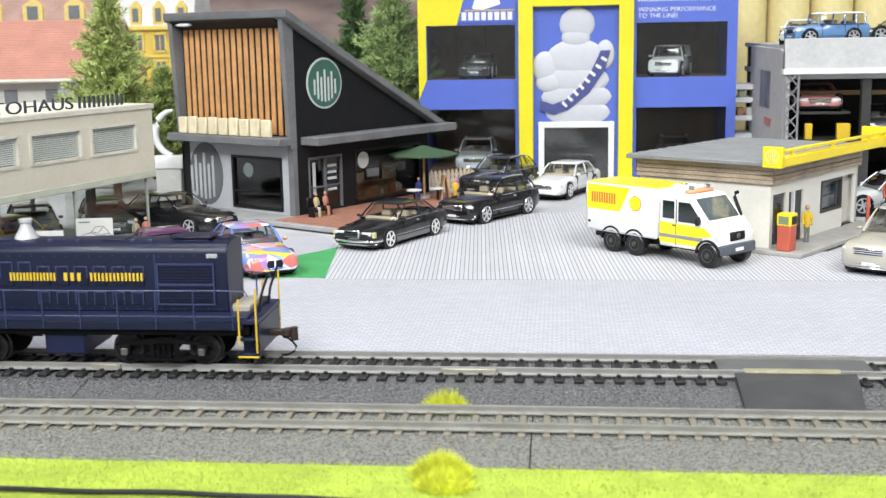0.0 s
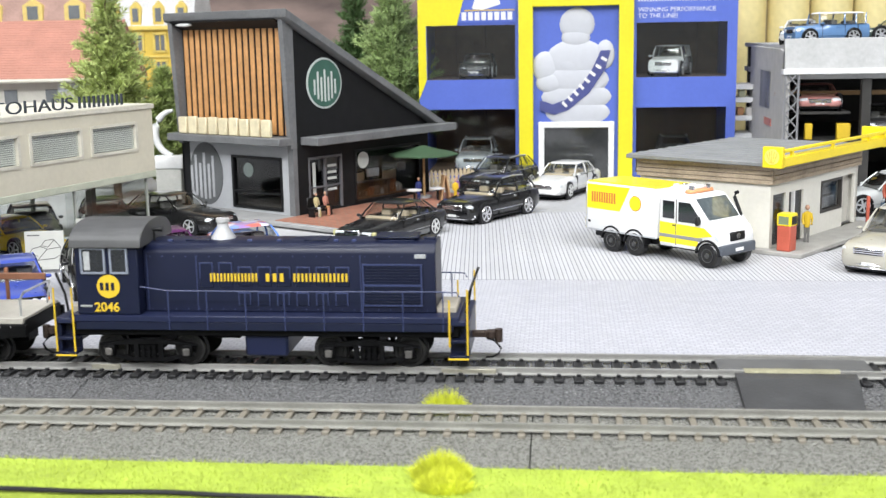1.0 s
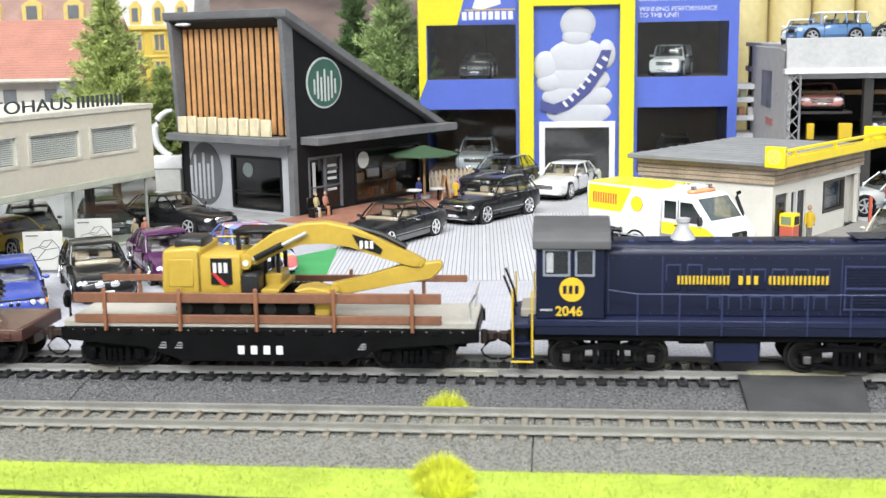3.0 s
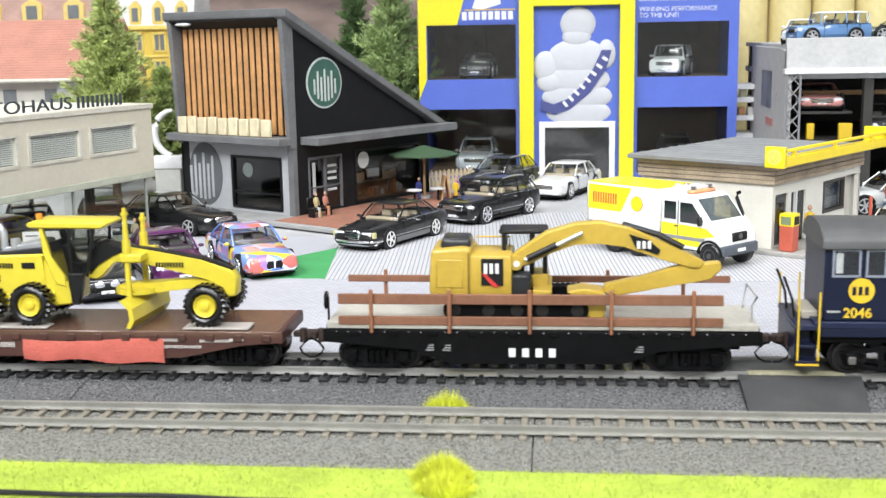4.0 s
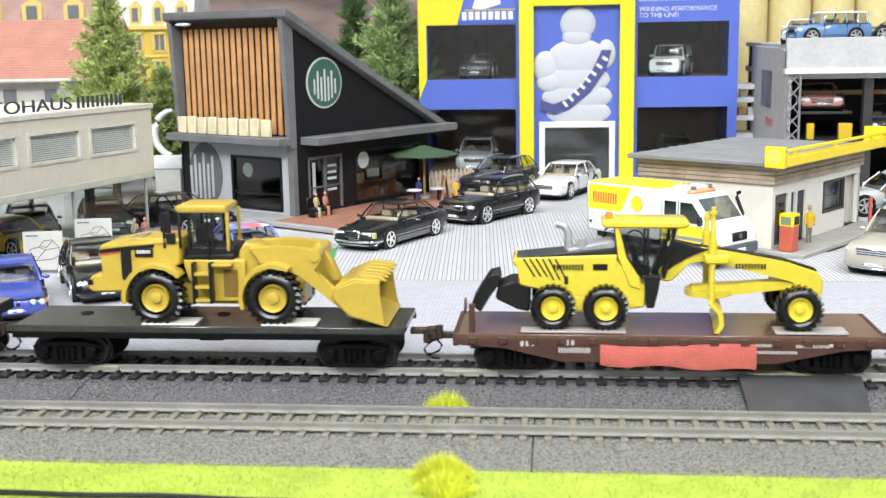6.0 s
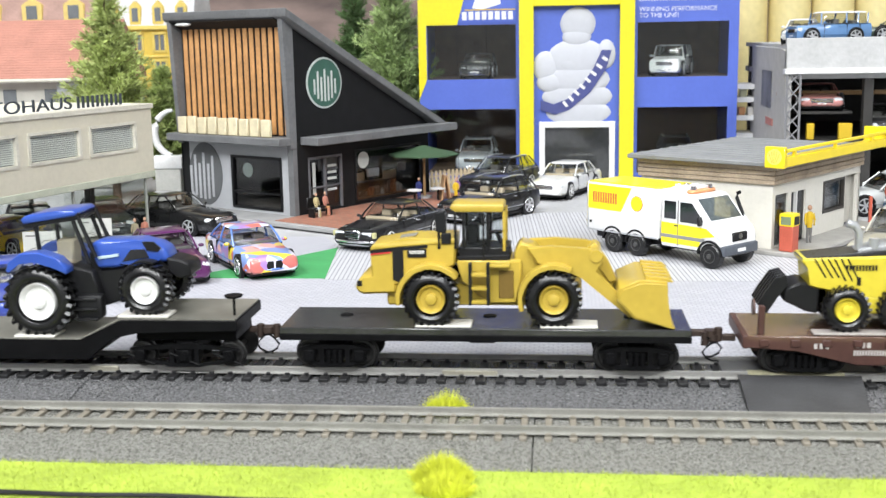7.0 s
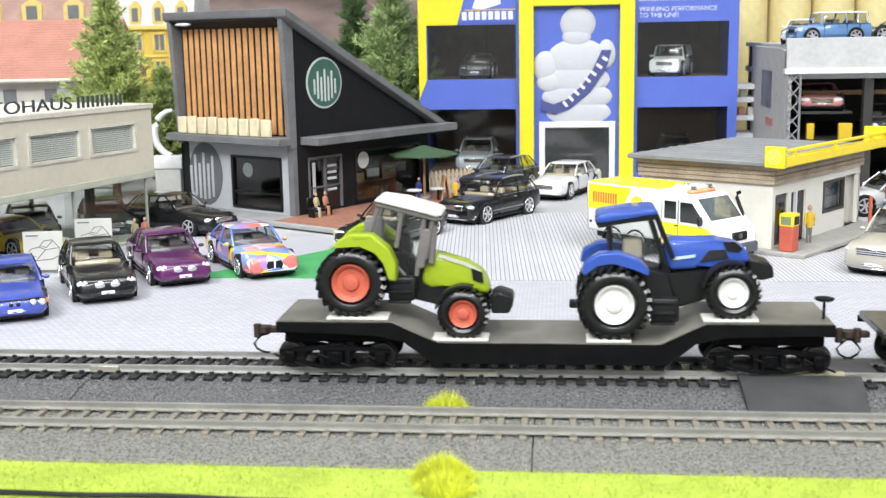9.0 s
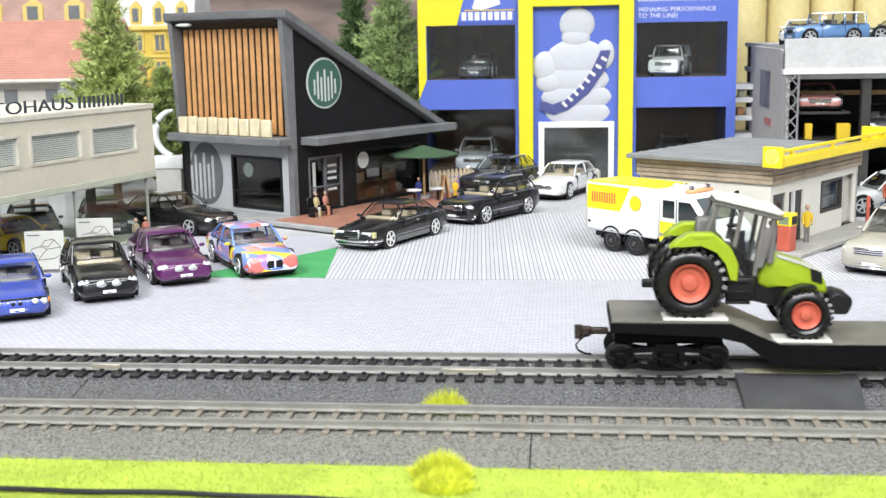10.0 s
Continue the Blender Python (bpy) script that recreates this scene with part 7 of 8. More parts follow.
def terrace_things():
    B = Matrix.Translation((-124.5, 319, 0)) @ Matrix.Rotation(radians(-32), 4, "Z")
    def at(x, y, z=3.0):
        return B @ Vector((x, y, z))
    p = at(14, 7)
    b = thing("bench", p.x, p.y, p.z, 58, "small black bench on the cafe terrace", "bench")
    part("seat", box(-9, 9, -2.5, 2.5, 5, 6, 0.3), BLACK, b)
    part("backrest", box(-9, 9, 2, 3, 6, 12, 0.3), BLACK, b)
    for x in (-8, 7):
        part("leg", box(x, x + 1, -2.4, 2.4, 0, 5), BLACK, b)
    grey, tan, navy = plastic("figure_grey", (0.45, 0.46, 0.48)), plastic("figure_tan", (0.45, 0.22, 0.09)), plastic("figure_navy", (0.03, 0.04, 0.16))
    for dy, c, l in ((-4, plastic("figure_cream", (0.45, 0.38, 0.2)), grey), (4, plastic("figure_rose", (0.45, 0.2, 0.15)), tan)):
        q = at(14.5, 7 + dy)
        f = figure(q.x, q.y, q.z, 15, c, l, "seated painted miniature on the cafe bench", True)
        f.rotation_euler = (0, 0, radians(52))
    for x, y, c in ((20, 96, navy), (40, 112, plastic("figure_purple", (0.22, 0.10, 0.3))), (45, 104, SIGNAL)):
        q = at(x, y)
        figure(q.x, q.y, q.z, 15, c, c, "standing painted miniature on the cafe terrace")
    p = at(31, 112)
    u = thing("parasol", p.x - 15, p.y, p.z, 0, "dark green parasol over the cafe terrace", "parasol")
    part("pole", cyl((0, 0, 0), 0.9, 34, "z", 10), plastic("pole_wood", (0.4, 0.25, 0.12)), u)
    part("canopy", lathe((0, 0, 29), [(0, 24), (0.8, 24), (3.2, 13), (6.5, 1.0)], "z", 8), mat("parasol_green", (0.04, 0.085, 0.04), 0.7, vary=0.15, bump=0.2), u)
    part("foot", cyl((0, 0, 0), 5, 1.5, "z", 16), plastic("stone_grey", (0.35, 0.35, 0.35)), u)
    f = thing("picket_fence", -62, 452, 0, 38, "cream wooden picket fence at the edge of the terrace", "fence")
    cream = mat("picket_cream", (0.62, 0.50, 0.33), 0.6, vary=0.12)
    for i in range(13):
        x = i * 3.6
        part("picket", prism([(x, 0), (x + 2.2, 0), (x + 2.2, 13), (x + 1.1, 14.6), (x, 13)], -0.5, 0.5, "y"), cream, f)
    for z in (4, 9.5):
        part("fence_rail", box(-0.5, 47, 0.5, 1.3, z, z + 1.4), cream, f)
    for x, y in ((26, 84), (33, 100)):
        q = at(x, y)
        tb = thing("cafe_table", q.x, q.y, q.z, 0, "small white table on the cafe terrace", "table", "terrace tables")
        part("tabletop", cyl((0, 0, 7.5), 5, 0.8, "z", 20), WHITE, tb)
        part("pedestal", cyl((0, 0, 0), 0.8, 7.6, "z", 8), BLACK, tb)
    q = at(35, 105)
    s = thing("menu_stand", q.x, q.y, q.z, 20, "wooden folding menu stand on the cafe terrace", "sign stand")
    for k in (-1, 1):
        part("board", prism([(k * 3.6, 0), (k * 2.6, 0), (k * 0.1, 16), (k * 0.9, 16)], -4, 4, "y"), plastic("stand_wood", (0.45, 0.28, 0.15)), s)


def tyre_showroom():
    t = thing("tyre_showroom", 0, 530, 0, 0, "blue and yellow tyre showroom with dark glass floors", "showroom building", shift=(0, 530, 0))
    blue = mat("showroom_blue", (0.074, 0.122, 0.47), 0.45, vary=0.06, scale=40, bump=0.05)
    yel = mat("showroom_yellow", (0.66, 0.58, 0.008), 0.45, vary=0.06, scale=40, bump=0.05)
    Y = 530
    Z1 = 168
    wall_with_holes("front_wall", t, blue, -72, 12, 0, Z1, [(-65.5, 3.2, 77, 118.6), (-66.5, 3.0, 3.6, 54)], 4, Y, "x", "blue front wall")
    wall_with_holes("front_wall", t, blue, 88, 171, 0, Z1, [(95.6, 163.6, 77, 118.2), (96, 164, 3.6, 54)], 4, Y, "x", "blue front wall")
    part("yellow_edge", prism([(-72.2, 62), (-66, 77), (-66, 118.6), (-42, 118.8), (-36, 140), (-36, Z1), (-72.2, Z1)], Y - 0.5, Y - 0.02, "y"), yel, t, "yellow corner field")
    # central portal
    for x0, x1 in ((6, 17), (82, 93)):
        part("portal_post", box(x0, x1, Y - 9, Y + 4, 0, 139, 0.3), yel, t)
    part("portal_lintel", box(17, 82, Y - 9, Y + 4, 131.5, 139, 0.3), yel, t)
    ps = part("poster", box(17, 82, Y - 3, Y + 2, 42, 131.5), blue, t, "tall blue poster with plain white rounded shapes")
    wh = mat("poster_white", (0.46, 0.47, 0.51), 0.6, vary=0.04, scale=25)
    for cx, cz, rx, rz in ((50.5, 118, 13.5, 12.5), (49.5, 108, 11, 8), (50, 92, 23, 15), (50, 76, 25, 12), (50, 63, 27, 11), (51, 51, 25, 10), (26, 86, 9.5, 12), (30, 74, 11, 8), (72, 95, 7, 11), (45, 88, 12, 7)):
        part("white_shape", ball((cx, Y - 3.0, cz), 1, 3, squash=(rx, 2.2, rz)), wh, ps)
    sash = [(22, 53), (33, 49.5), (44, 53), (60, 66), (72, 84), (76, 98), (68.5, 98), (62, 84), (54, 72), (42, 61), (32, 57.5), (22, 61)]
    sh = part("sash", prism(sash, Y - 5.5, Y - 4.6, "y"), mat("sash_navy", (0.05, 0.06, 0.2), 0.5), ps, "dark blue diagonal sash")
    bars = bmesh.new()
    for k in range(8):
        q = k / 7
        cx, cz = 41 + q * 30, 57.5 + q * 28 + q * q * 6
        b2 = box(-1.1, 1.1, Y - 5.75, Y - 5.4, -2.4, 2.4)
        bmesh.ops.rotate(b2, verts=b2.verts, matrix=Matrix.Rotation(radians(-42 - 16 * q), 3, "Y"), cent=(0, 0, 0))
        bmesh.ops.translate(b2, verts=b2.verts, vec=(cx, 0, cz))
        tmp = bpy.data.meshes.new("bar")
        b2.to_mesh(tmp)
        b2.free()
        bars.from_mesh(tmp)
        bpy.data.meshes.remove(tmp)
    part("sash_bars", bars, WHITE, sh)
    # door
    dr = part("entrance_door", box(25, 75, Y - 4.6, Y - 4.2, 0.5, 39.5), mat("door_glass_dark", (0.035, 0.037, 0.038), 0.08, vary=0.3, scale=20, coat=0.5), t)
    for nm, b in (("door_jamb", (21, 25.4, 0, 44)), ("door_jamb", (74.6, 79, 0, 44)), ("door_head", (25.4, 74.6, 39.5, 44))):
        part(nm, box(b[0], b[1], Y - 7, Y - 3, b[2], b[3], 0.3), WHITE, dr)
    part("side_panel", box(17, 21, Y - 4, Y, 0, 42), blue, t)
    part("side_panel", box(79, 82, Y - 4, Y, 0, 42), blue, t)
    # glass and dim interior floors
    for x0, x1 in ((-65.5, 3.2), (95.6, 164)):
        for z0, z1 in ((77, 118.6), (3.6, 54)):
            w = part("window", box(x0, x1, Y + 1.8, Y + 2.1, z0, z1), CLEAR, t)
            for k in (1, 2):
                xx = x0 + (x1 - x0) * k / 3
                part("mullion", box(xx - 0.12, xx + 0.12, Y + 1.6, Y + 2.3, z0, z1), BLACK, w)
    brown = mat("interior_brown", (0.20, 0.135, 0.095), 0.6, vary=0.3, scale=15)
    part("rear_wall", box(-72, 171, Y + 88, Y + 91, 0, Z1), brown, t)
    part("end_wall", box(-72, -69, Y + 4, Y + 88, 0, Z1), blue, t)
    part("end_wall", box(168, 171, Y + 4, Y + 88, 0, Z1), blue, t)
    for z in (0.2, 74, 122):
        part("floor_slab", box(-69, 168, Y + 4, Y + 88, z, z + 3, 0.2), brown, t)
    for x in (9, 90):
        part("partition", box(x, x + 2, Y + 4, Y + 88, 3, 122), brown, t)
    part("roof", box(-73, 172, Y - 1, Y + 92, Z1, Z1 + 4, 0.4), blue, t)
    # sign fields over the upper windows
    sg = part("sign_field", prism([(-41, 120.5), (3.5, 120.5), (3.5, 145), (-32, 145)], Y - 0.9, Y - 0.5, "y"), blue, t)
    for k in range(8):
        part("sign_bar", box(-38 + k * 5.06, -34.4 + k * 5.06, Y - 1.15, Y - 0.7, 122.3, 128.4, 0.05), WHITE, sg)
    part("sign_mark", prism([(-30, 131), (-22, 130), (-8, 134), (-10, 144), (-26, 144)], Y - 1.3, Y - 0.85, "y"), WHITE, sg)
    part("sign_rule", box(-36, 3, Y - 1.2, Y - 0.8, 129.4, 130.2), SIGNAL, sg)
    ink = mat("slogan_white", (0.6, 0.62, 0.7), 0.5)
    for text, z in (("WINNING PERFORMANCE", 126.2), ("TO THE LINE!", 121.6)):
        writing("slogan", text, 4.9, Matrix.Translation((96.5, Y - 0.2, z)) @ SIDE, ink, t, 0.2, "white slogan lettering")
    bm = bmesh.new()
    word_bars(bm, 96.5, 166, Y - 0.1, 134, 3.5, 16)
    part("slogan_bars", bm, ink, t)


def showroom_cars():
    car("vintage_car", -28, 566, -92, (0.03, 0.03, 0.032), "dark vintage car behind the upper showroom window", L=62, W=25, H=20, kind="jeep", z=77, trim=True, group="cars in the tyre showroom")
    car("vintage_car", 124, 562, -105, (0.62, 0.64, 0.65), "silver vintage car behind the upper showroom window", L=62, W=26, H=24, kind="jeep", z=77, trim=True, group="cars in the tyre showroom")
    car("suv", -30, 570, -92, (0.45, 0.47, 0.50), "silver grey car behind the lower showroom window", L=74, W=30, H=25, kind="suv", z=3.2, trim=True, group="cars in the tyre showroom")
    car("suv", 130, 575, -90, (0.10, 0.10, 0.11), "dark car behind the lower showroom window", L=74, W=28, H=25, kind="suv", z=3.2, trim=True, group="cars in the tyre showroom")


def filling_station():
    t = thing("filling_station", 143, 211, 0, -36, "small white filling station shop with grey roof and yellow fascia", "filling station")
    wh = mat("station_white", (0.68, 0.66, 0.60), 0.6, vary=0.06, scale=50, bump=0.1)
    roofm = mat("station_roof", (0.21, 0.215, 0.22), 0.65, vary=0.12, scale=60, bump=0.2)
    wood = mat("station_boards", (0.42, 0.335, 0.245), 0.6, vary=0.25, scale=80, bump=0.2)
    yel = paint("fuel_yellow2", (0.86, 0.66, 0.02), 0.3, 0.4)
    D, W = 108, 76
    part("kerb_slab", box(-W - 3, 20, -6, D + 4, 0, 2.2, 0.3), mat("slab_grey", (0.33, 0.32, 0.30), 0.65, vary=0.12, bump=0.2), t)
    part("left_wall", box(-W, 0, 0, 2, 2, 35), wh, t)
    wall_with_holes("front_wall", t, wh, 2, D, 2, 35.5, [(3, 17.5, 3, 29), (21, 38, 2.2, 28.5), (59.5, 86, 13.5, 29.5), (88, 104.5, 2.2, 30.5)], 2, 0, "y")
    part("rear_wall", box(-W, 0, D - 2, D, 2, 36), wh, t)
    part("far_wall", box(-W, -W + 2, 2, D - 2, 2, 36), wh, t)
    # board band in courses
    for k in range(4):
        z = 34.6 + k * 2.35
        part("board", box(-W - 1.5, 1.5 + 0.3 * (k % 2), -1.6 - 0.25 * (k % 2), 0, z, z + 2.15, 0.2), wood, t)
        part("board", box(0, 1.6 + 0.25 * (k % 2), 0.4, D + 1, z, z + 2.15, 0.2), wood, t)
    # ribbed roof
    part("roof", box(-W - 5, 8, -7, D + 7, 44.2, 46.4, 0.4), roofm, t)
    for i in range(12):
        y = -5 + i * 10
        part("roof_rib", prism([(y, 46.3), (y + 0.6, 46.8), (y + 2.0, 46.8), (y + 2.6, 46.3)], -W - 4.5, 7, "x"), roofm, t)
    # yellow fascia
    fa = part("fascia", box(4.5, 10, -8.5, D + 15, 44.5, 49.4, 0.4), yel, t, "bright yellow fascia")
    part("fascia_rail", box(8.2, 10, -8.5, D + 15, 51.6, 53.2, 0.3), yel, fa)
    for y in (2, 50, 98):
        part("fascia_post", box(8.4, 9.8, y, y + 2, 49.2, 51.8), yel, fa)
    part("fascia_end", box(-0.5, 10, -9.5, -6.5, 44, 54.5, 0.4), yel, fa)
    part("fascia_end", box(-4, 10, D + 12, D + 15.5, 44, 55.5, 0.4), yel, fa)
    part("shell_mark", cyl((4.7, -9.4, 49.6), 3.9, -0.4, "y", 14), mat("mark_pale", (0.86, 0.70, 0.15), 0.4), fa)
    for k in range(-2, 3):
        part("mark_rib", tube([(4.7 + k * 0.5, -9.8, 46.6), (4.7 + k * 1.4, -9.8, 52.8 - abs(k) * 0.7)], 0.16, 6), mat("mark_amber", (0.70, 0.42, 0.03), 0.4), fa)
    # openings
    part("window", box(-1.4, -1.1, 59.5, 86, 13.5, 29.5), SHOPGLASS, t)
    fr = bmesh.new()
    for a in ((59, 60.5, 13, 30), (85, 86.5, 13, 30), (59, 86.5, 28.8, 30.2), (59, 86.5, 12.8, 14.2)):
        box(-1.8, 0.4, a[0], a[1], a[2], a[3], bm=fr)
    part("window_frame", fr, plastic("dark_frame", (0.05, 0.045, 0.04)), t)
    part("window_goods", box(-6, -3, 61, 84, 14, 20, 0.3), WHITE, t)
    part("window_goods", box(-5, -3, 62, 80, 21.5, 25, 0.3), plastic("goods_grey", (0.4, 0.4, 0.38)), t)
    part("door", box(-1.4, -1.1, 3, 17.5, 3, 29), SHOPGLASS, t)
    part("door", box(-1.6, -1.2, 21, 38, 2.2, 28.5), DARKGLASS, t)
    part("door_post", box(-1.8, 0.3, 26, 27.4, 2.2, 28.5), WHITE, t)
    part("recess_door", box(-6, -4, 88, 104.5, 2.2, 30.5), mat("door_cream", (0.5, 0.48, 0.43), 0.5), t)
    part("interior_floor", box(-W + 2, -2, 2, D - 2, 2, 2.6), GREYINT, t)
    part("shelf", box(-22, -16, 6, 80, 2.6, 20, 0.3), plastic("shelf_mix", (0.3, 0.25, 0.2)), t)
    B = Matrix.Translation((143, 211, 0)) @ Matrix.Rotation(radians(-36), 4, "Z")
    q = B @ Vector((9, 0.5, 2.2))
    p = thing("fuel_pump", q.x, q.y, q.z, -36, "red fuel pump with yellow top beside the station door", "fuel pump")
    part("cabinet", box(-3.6, 3.6, -3.6, 3.6, 0, 14.5, 0.5), plastic("pump_red", (0.50, 0.11, 0.07)), p)
    part("head", box(-3.8, 3.8, -3.8, 3.8, 12.5, 19, 0.5), yel, p)
    part("display", box(3.7, 4.0, -2.6, 2.6, 13.6, 17.6), BLACK, p)
    part("display", box(-2.6, 2.6, -4.0, -3.7, 13.6, 17.6), plastic("display_green", (0.2, 0.25, 0.15)), p)
    q = B @ Vector((7, 28, 2.2))
    figure(q.x, q.y, q.z, 20, SIGNAL, GREYINT, "miniature in a yellow jacket at the station door")
    figure(231, 324, 0, 26, plastic("figure_rust", (0.40, 0.09, 0.05)), plastic("figure_dark", (0.02, 0.02, 0.03)), "miniature with orange vest and dark trousers by the station")
    q = B @ Vector((6, D + 2, 0))
    c = thing("red_post", q.x, q.y, 0, 0, "red and white marker post beside the station", "post")
    part("post", box(-0.9, 0.9, -0.9, 0.9, 0, 17, 0.3), plastic("pump_red", (0.50, 0.11, 0.07)), c)


def dealership():
    t = thing("car_dealership", -196, 258, 0, 72, "cream two-storey car dealership with glazed ground floor", "showroom building")
    cr = mat("dealer_cream", (0.60, 0.56, 0.45), 0.6, vary=0.06, scale=40, bump=0.1)
    L0 = -230
    wall_with_holes("upper_wall", t, cr, L0, 5, 38, 74.5, [(-46.5, -10.3, 51.6, 66), (-91, -55, 52, 66), (-135.5, -99.5, 52, 66), (-180, -144, 52, 66)], 2.5, -2.5, "x")
    part("parapet", box(L0, 6.5, -3.4, 90, 73.2, 76.0, 0.4), mat("dealer_cap", (0.62, 0.59, 0.50), 0.6), t)
    part("end_wall", box(2.5, 5, 0, 88, 38, 74.5), cr, t)
    part("soffit", box(L0, 5.5, -3, 88, 34.5, 38.2, 0.4), mat("soffit_green", (0.48, 0.50, 0.40), 0.6), t)
    part("rear_glass", box(L0, 2, 85.8, 86.1, 1.6, 34.5), CLEAR, t)
    for x in (-220, -165, -110, -55, 0):
        part("rear_post", box(x - 1, x + 1, 85, 87, 1.6, 34.6), plastic("post_grey", (0.35, 0.36, 0.33)), t)
    part("floor_plate", box(L0, 2, -2, 88, 0, 1.6, 0.2), mat("dealer_floor", (0.42, 0.45, 0.36), 0.5), t)
    part("floor_over", box(L0, 2, 0, 86, 38.2, 40), cr, t)
    slat = mat("blind_white", (0.80, 0.79, 0.76), 0.5, vary=0.05)
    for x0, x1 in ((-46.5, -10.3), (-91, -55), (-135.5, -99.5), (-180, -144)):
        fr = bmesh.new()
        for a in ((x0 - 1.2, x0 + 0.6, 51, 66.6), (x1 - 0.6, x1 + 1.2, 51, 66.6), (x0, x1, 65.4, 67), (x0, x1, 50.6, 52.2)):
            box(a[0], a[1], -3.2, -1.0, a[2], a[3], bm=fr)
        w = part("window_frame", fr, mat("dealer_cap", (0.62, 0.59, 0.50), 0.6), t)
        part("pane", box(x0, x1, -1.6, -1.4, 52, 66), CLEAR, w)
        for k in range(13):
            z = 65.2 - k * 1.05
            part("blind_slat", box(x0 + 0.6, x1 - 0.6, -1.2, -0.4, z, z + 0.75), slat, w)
        # dark grey sheet right behind the blinds stands in for the unlit room
        part("unlit_room_sheet", box(x0, x1, 0.6, 1.0, 50, 67), GREYINT, w)
    for x in (-0.8, -60, -120):
        part("glass_post", box(x - 0.6, x + 0.6, -0.6, 0.6, 1.6, 34.6), plastic("post_grey", (0.35, 0.36, 0.33)), t)
    for a, b in ((-60, -0.8), (-120, -60), (-200, -120)):
        part("glass_front", box(a + 0.7, b - 0.7, -0.15, 0.15, 1.6, 34.5), CLEAR, t)
    part("glass_end", box(-0.95, -0.65, 0.6, 60, 1.6, 34.5), CLEAR, t)
    part("inner_column", box(-8, -4, 34, 38, 1.6, 34.6), plastic("column_dark", (0.06, 0.065, 0.06)), t)
    part("inner_wall", box(-75, -72, 40, 86, 1.6, 34.6), plastic("inner_grey", (0.25, 0.26, 0.26)), t)
    # sign letters on the roof edge
    ink = plastic("sign_dark", (0.05, 0.06, 0.07), 0.5)
    writing("sign_word", "AUTOHAUS", 11.5, Matrix.Translation((-134, -3.0, 77.0)) @ SIDE @ Matrix.Diagonal((1.22, 0.76, 1, 1)), ink, t, 0.35, "dark rooftop sign letters", bold=-0.04)
    bm = bmesh.new()
    word_bars(bm, -55, -18, -3.0, 76.9, 6.0, 5, face=0.4, gap=0.62)
    part("sign_bars", bm, ink, t, "dark rooftop sign blocks")
    # poster boards standing before the glass
    B = Matrix.Translation((-196, 258, 0)) @ Matrix.Rotation(radians(72), 4, "Z")
    for x, y in ((-101, -16), (-60, -12)):
        q = B @ Vector((x, y, 0))
        s = thing("poster_board", q.x, q.y, 0, 10, "white poster board with a grey car sketch", "poster board", "poster boards")
        part("board", box(-9.4, 9.4, -0.5, 0.5, 1.5, 20.5, 0.15), mat("poster_card", (0.50, 0.50, 0.47), 0.6, vary=0.04, scale=200), s)
        sketch = (((-7.5, 9.5), (-6, 12), (-2, 13), (0.5, 16), (4.5, 16.4), (7.6, 12.5), (7.8, 9), (4.5, 7), (-4, 6.2), (-7.5, 9.5)), ((-2, 13), (1, 11.6), (7.6, 12.5)), ((1, 11.6), (-3.6, 6.4)), ((-1, 13.4), (1.6, 12.6), (4.6, 16)), ((-6.6, 9.4), (-3.6, 8.2)))
        for line in sketch:
            part("sketch_line", tube([(u, -0.55, v) for u, v in line], 0.2, 6), GREYINT, s)
        part("caption_bar", box(-8, -2, -0.6, -0.4, 18.2, 18.9), GREYINT, s)
        for xx in (-8, 7):
            part("leg", box(xx, xx + 1, -0.4, 0.4, 0, 2), BLACK, s)
    for x, y, c in ((-22, -8, plastic("figure_khaki", (0.30, 0.26, 0.17))), (-16, -10, plastic("figure_brick", (0.42, 0.17, 0.12)))):
        q = B @ Vector((x, y, 0))
        figure(q.x, q.y, 0, 15, c, GREYINT, "painted miniature standing by the dealership glass")


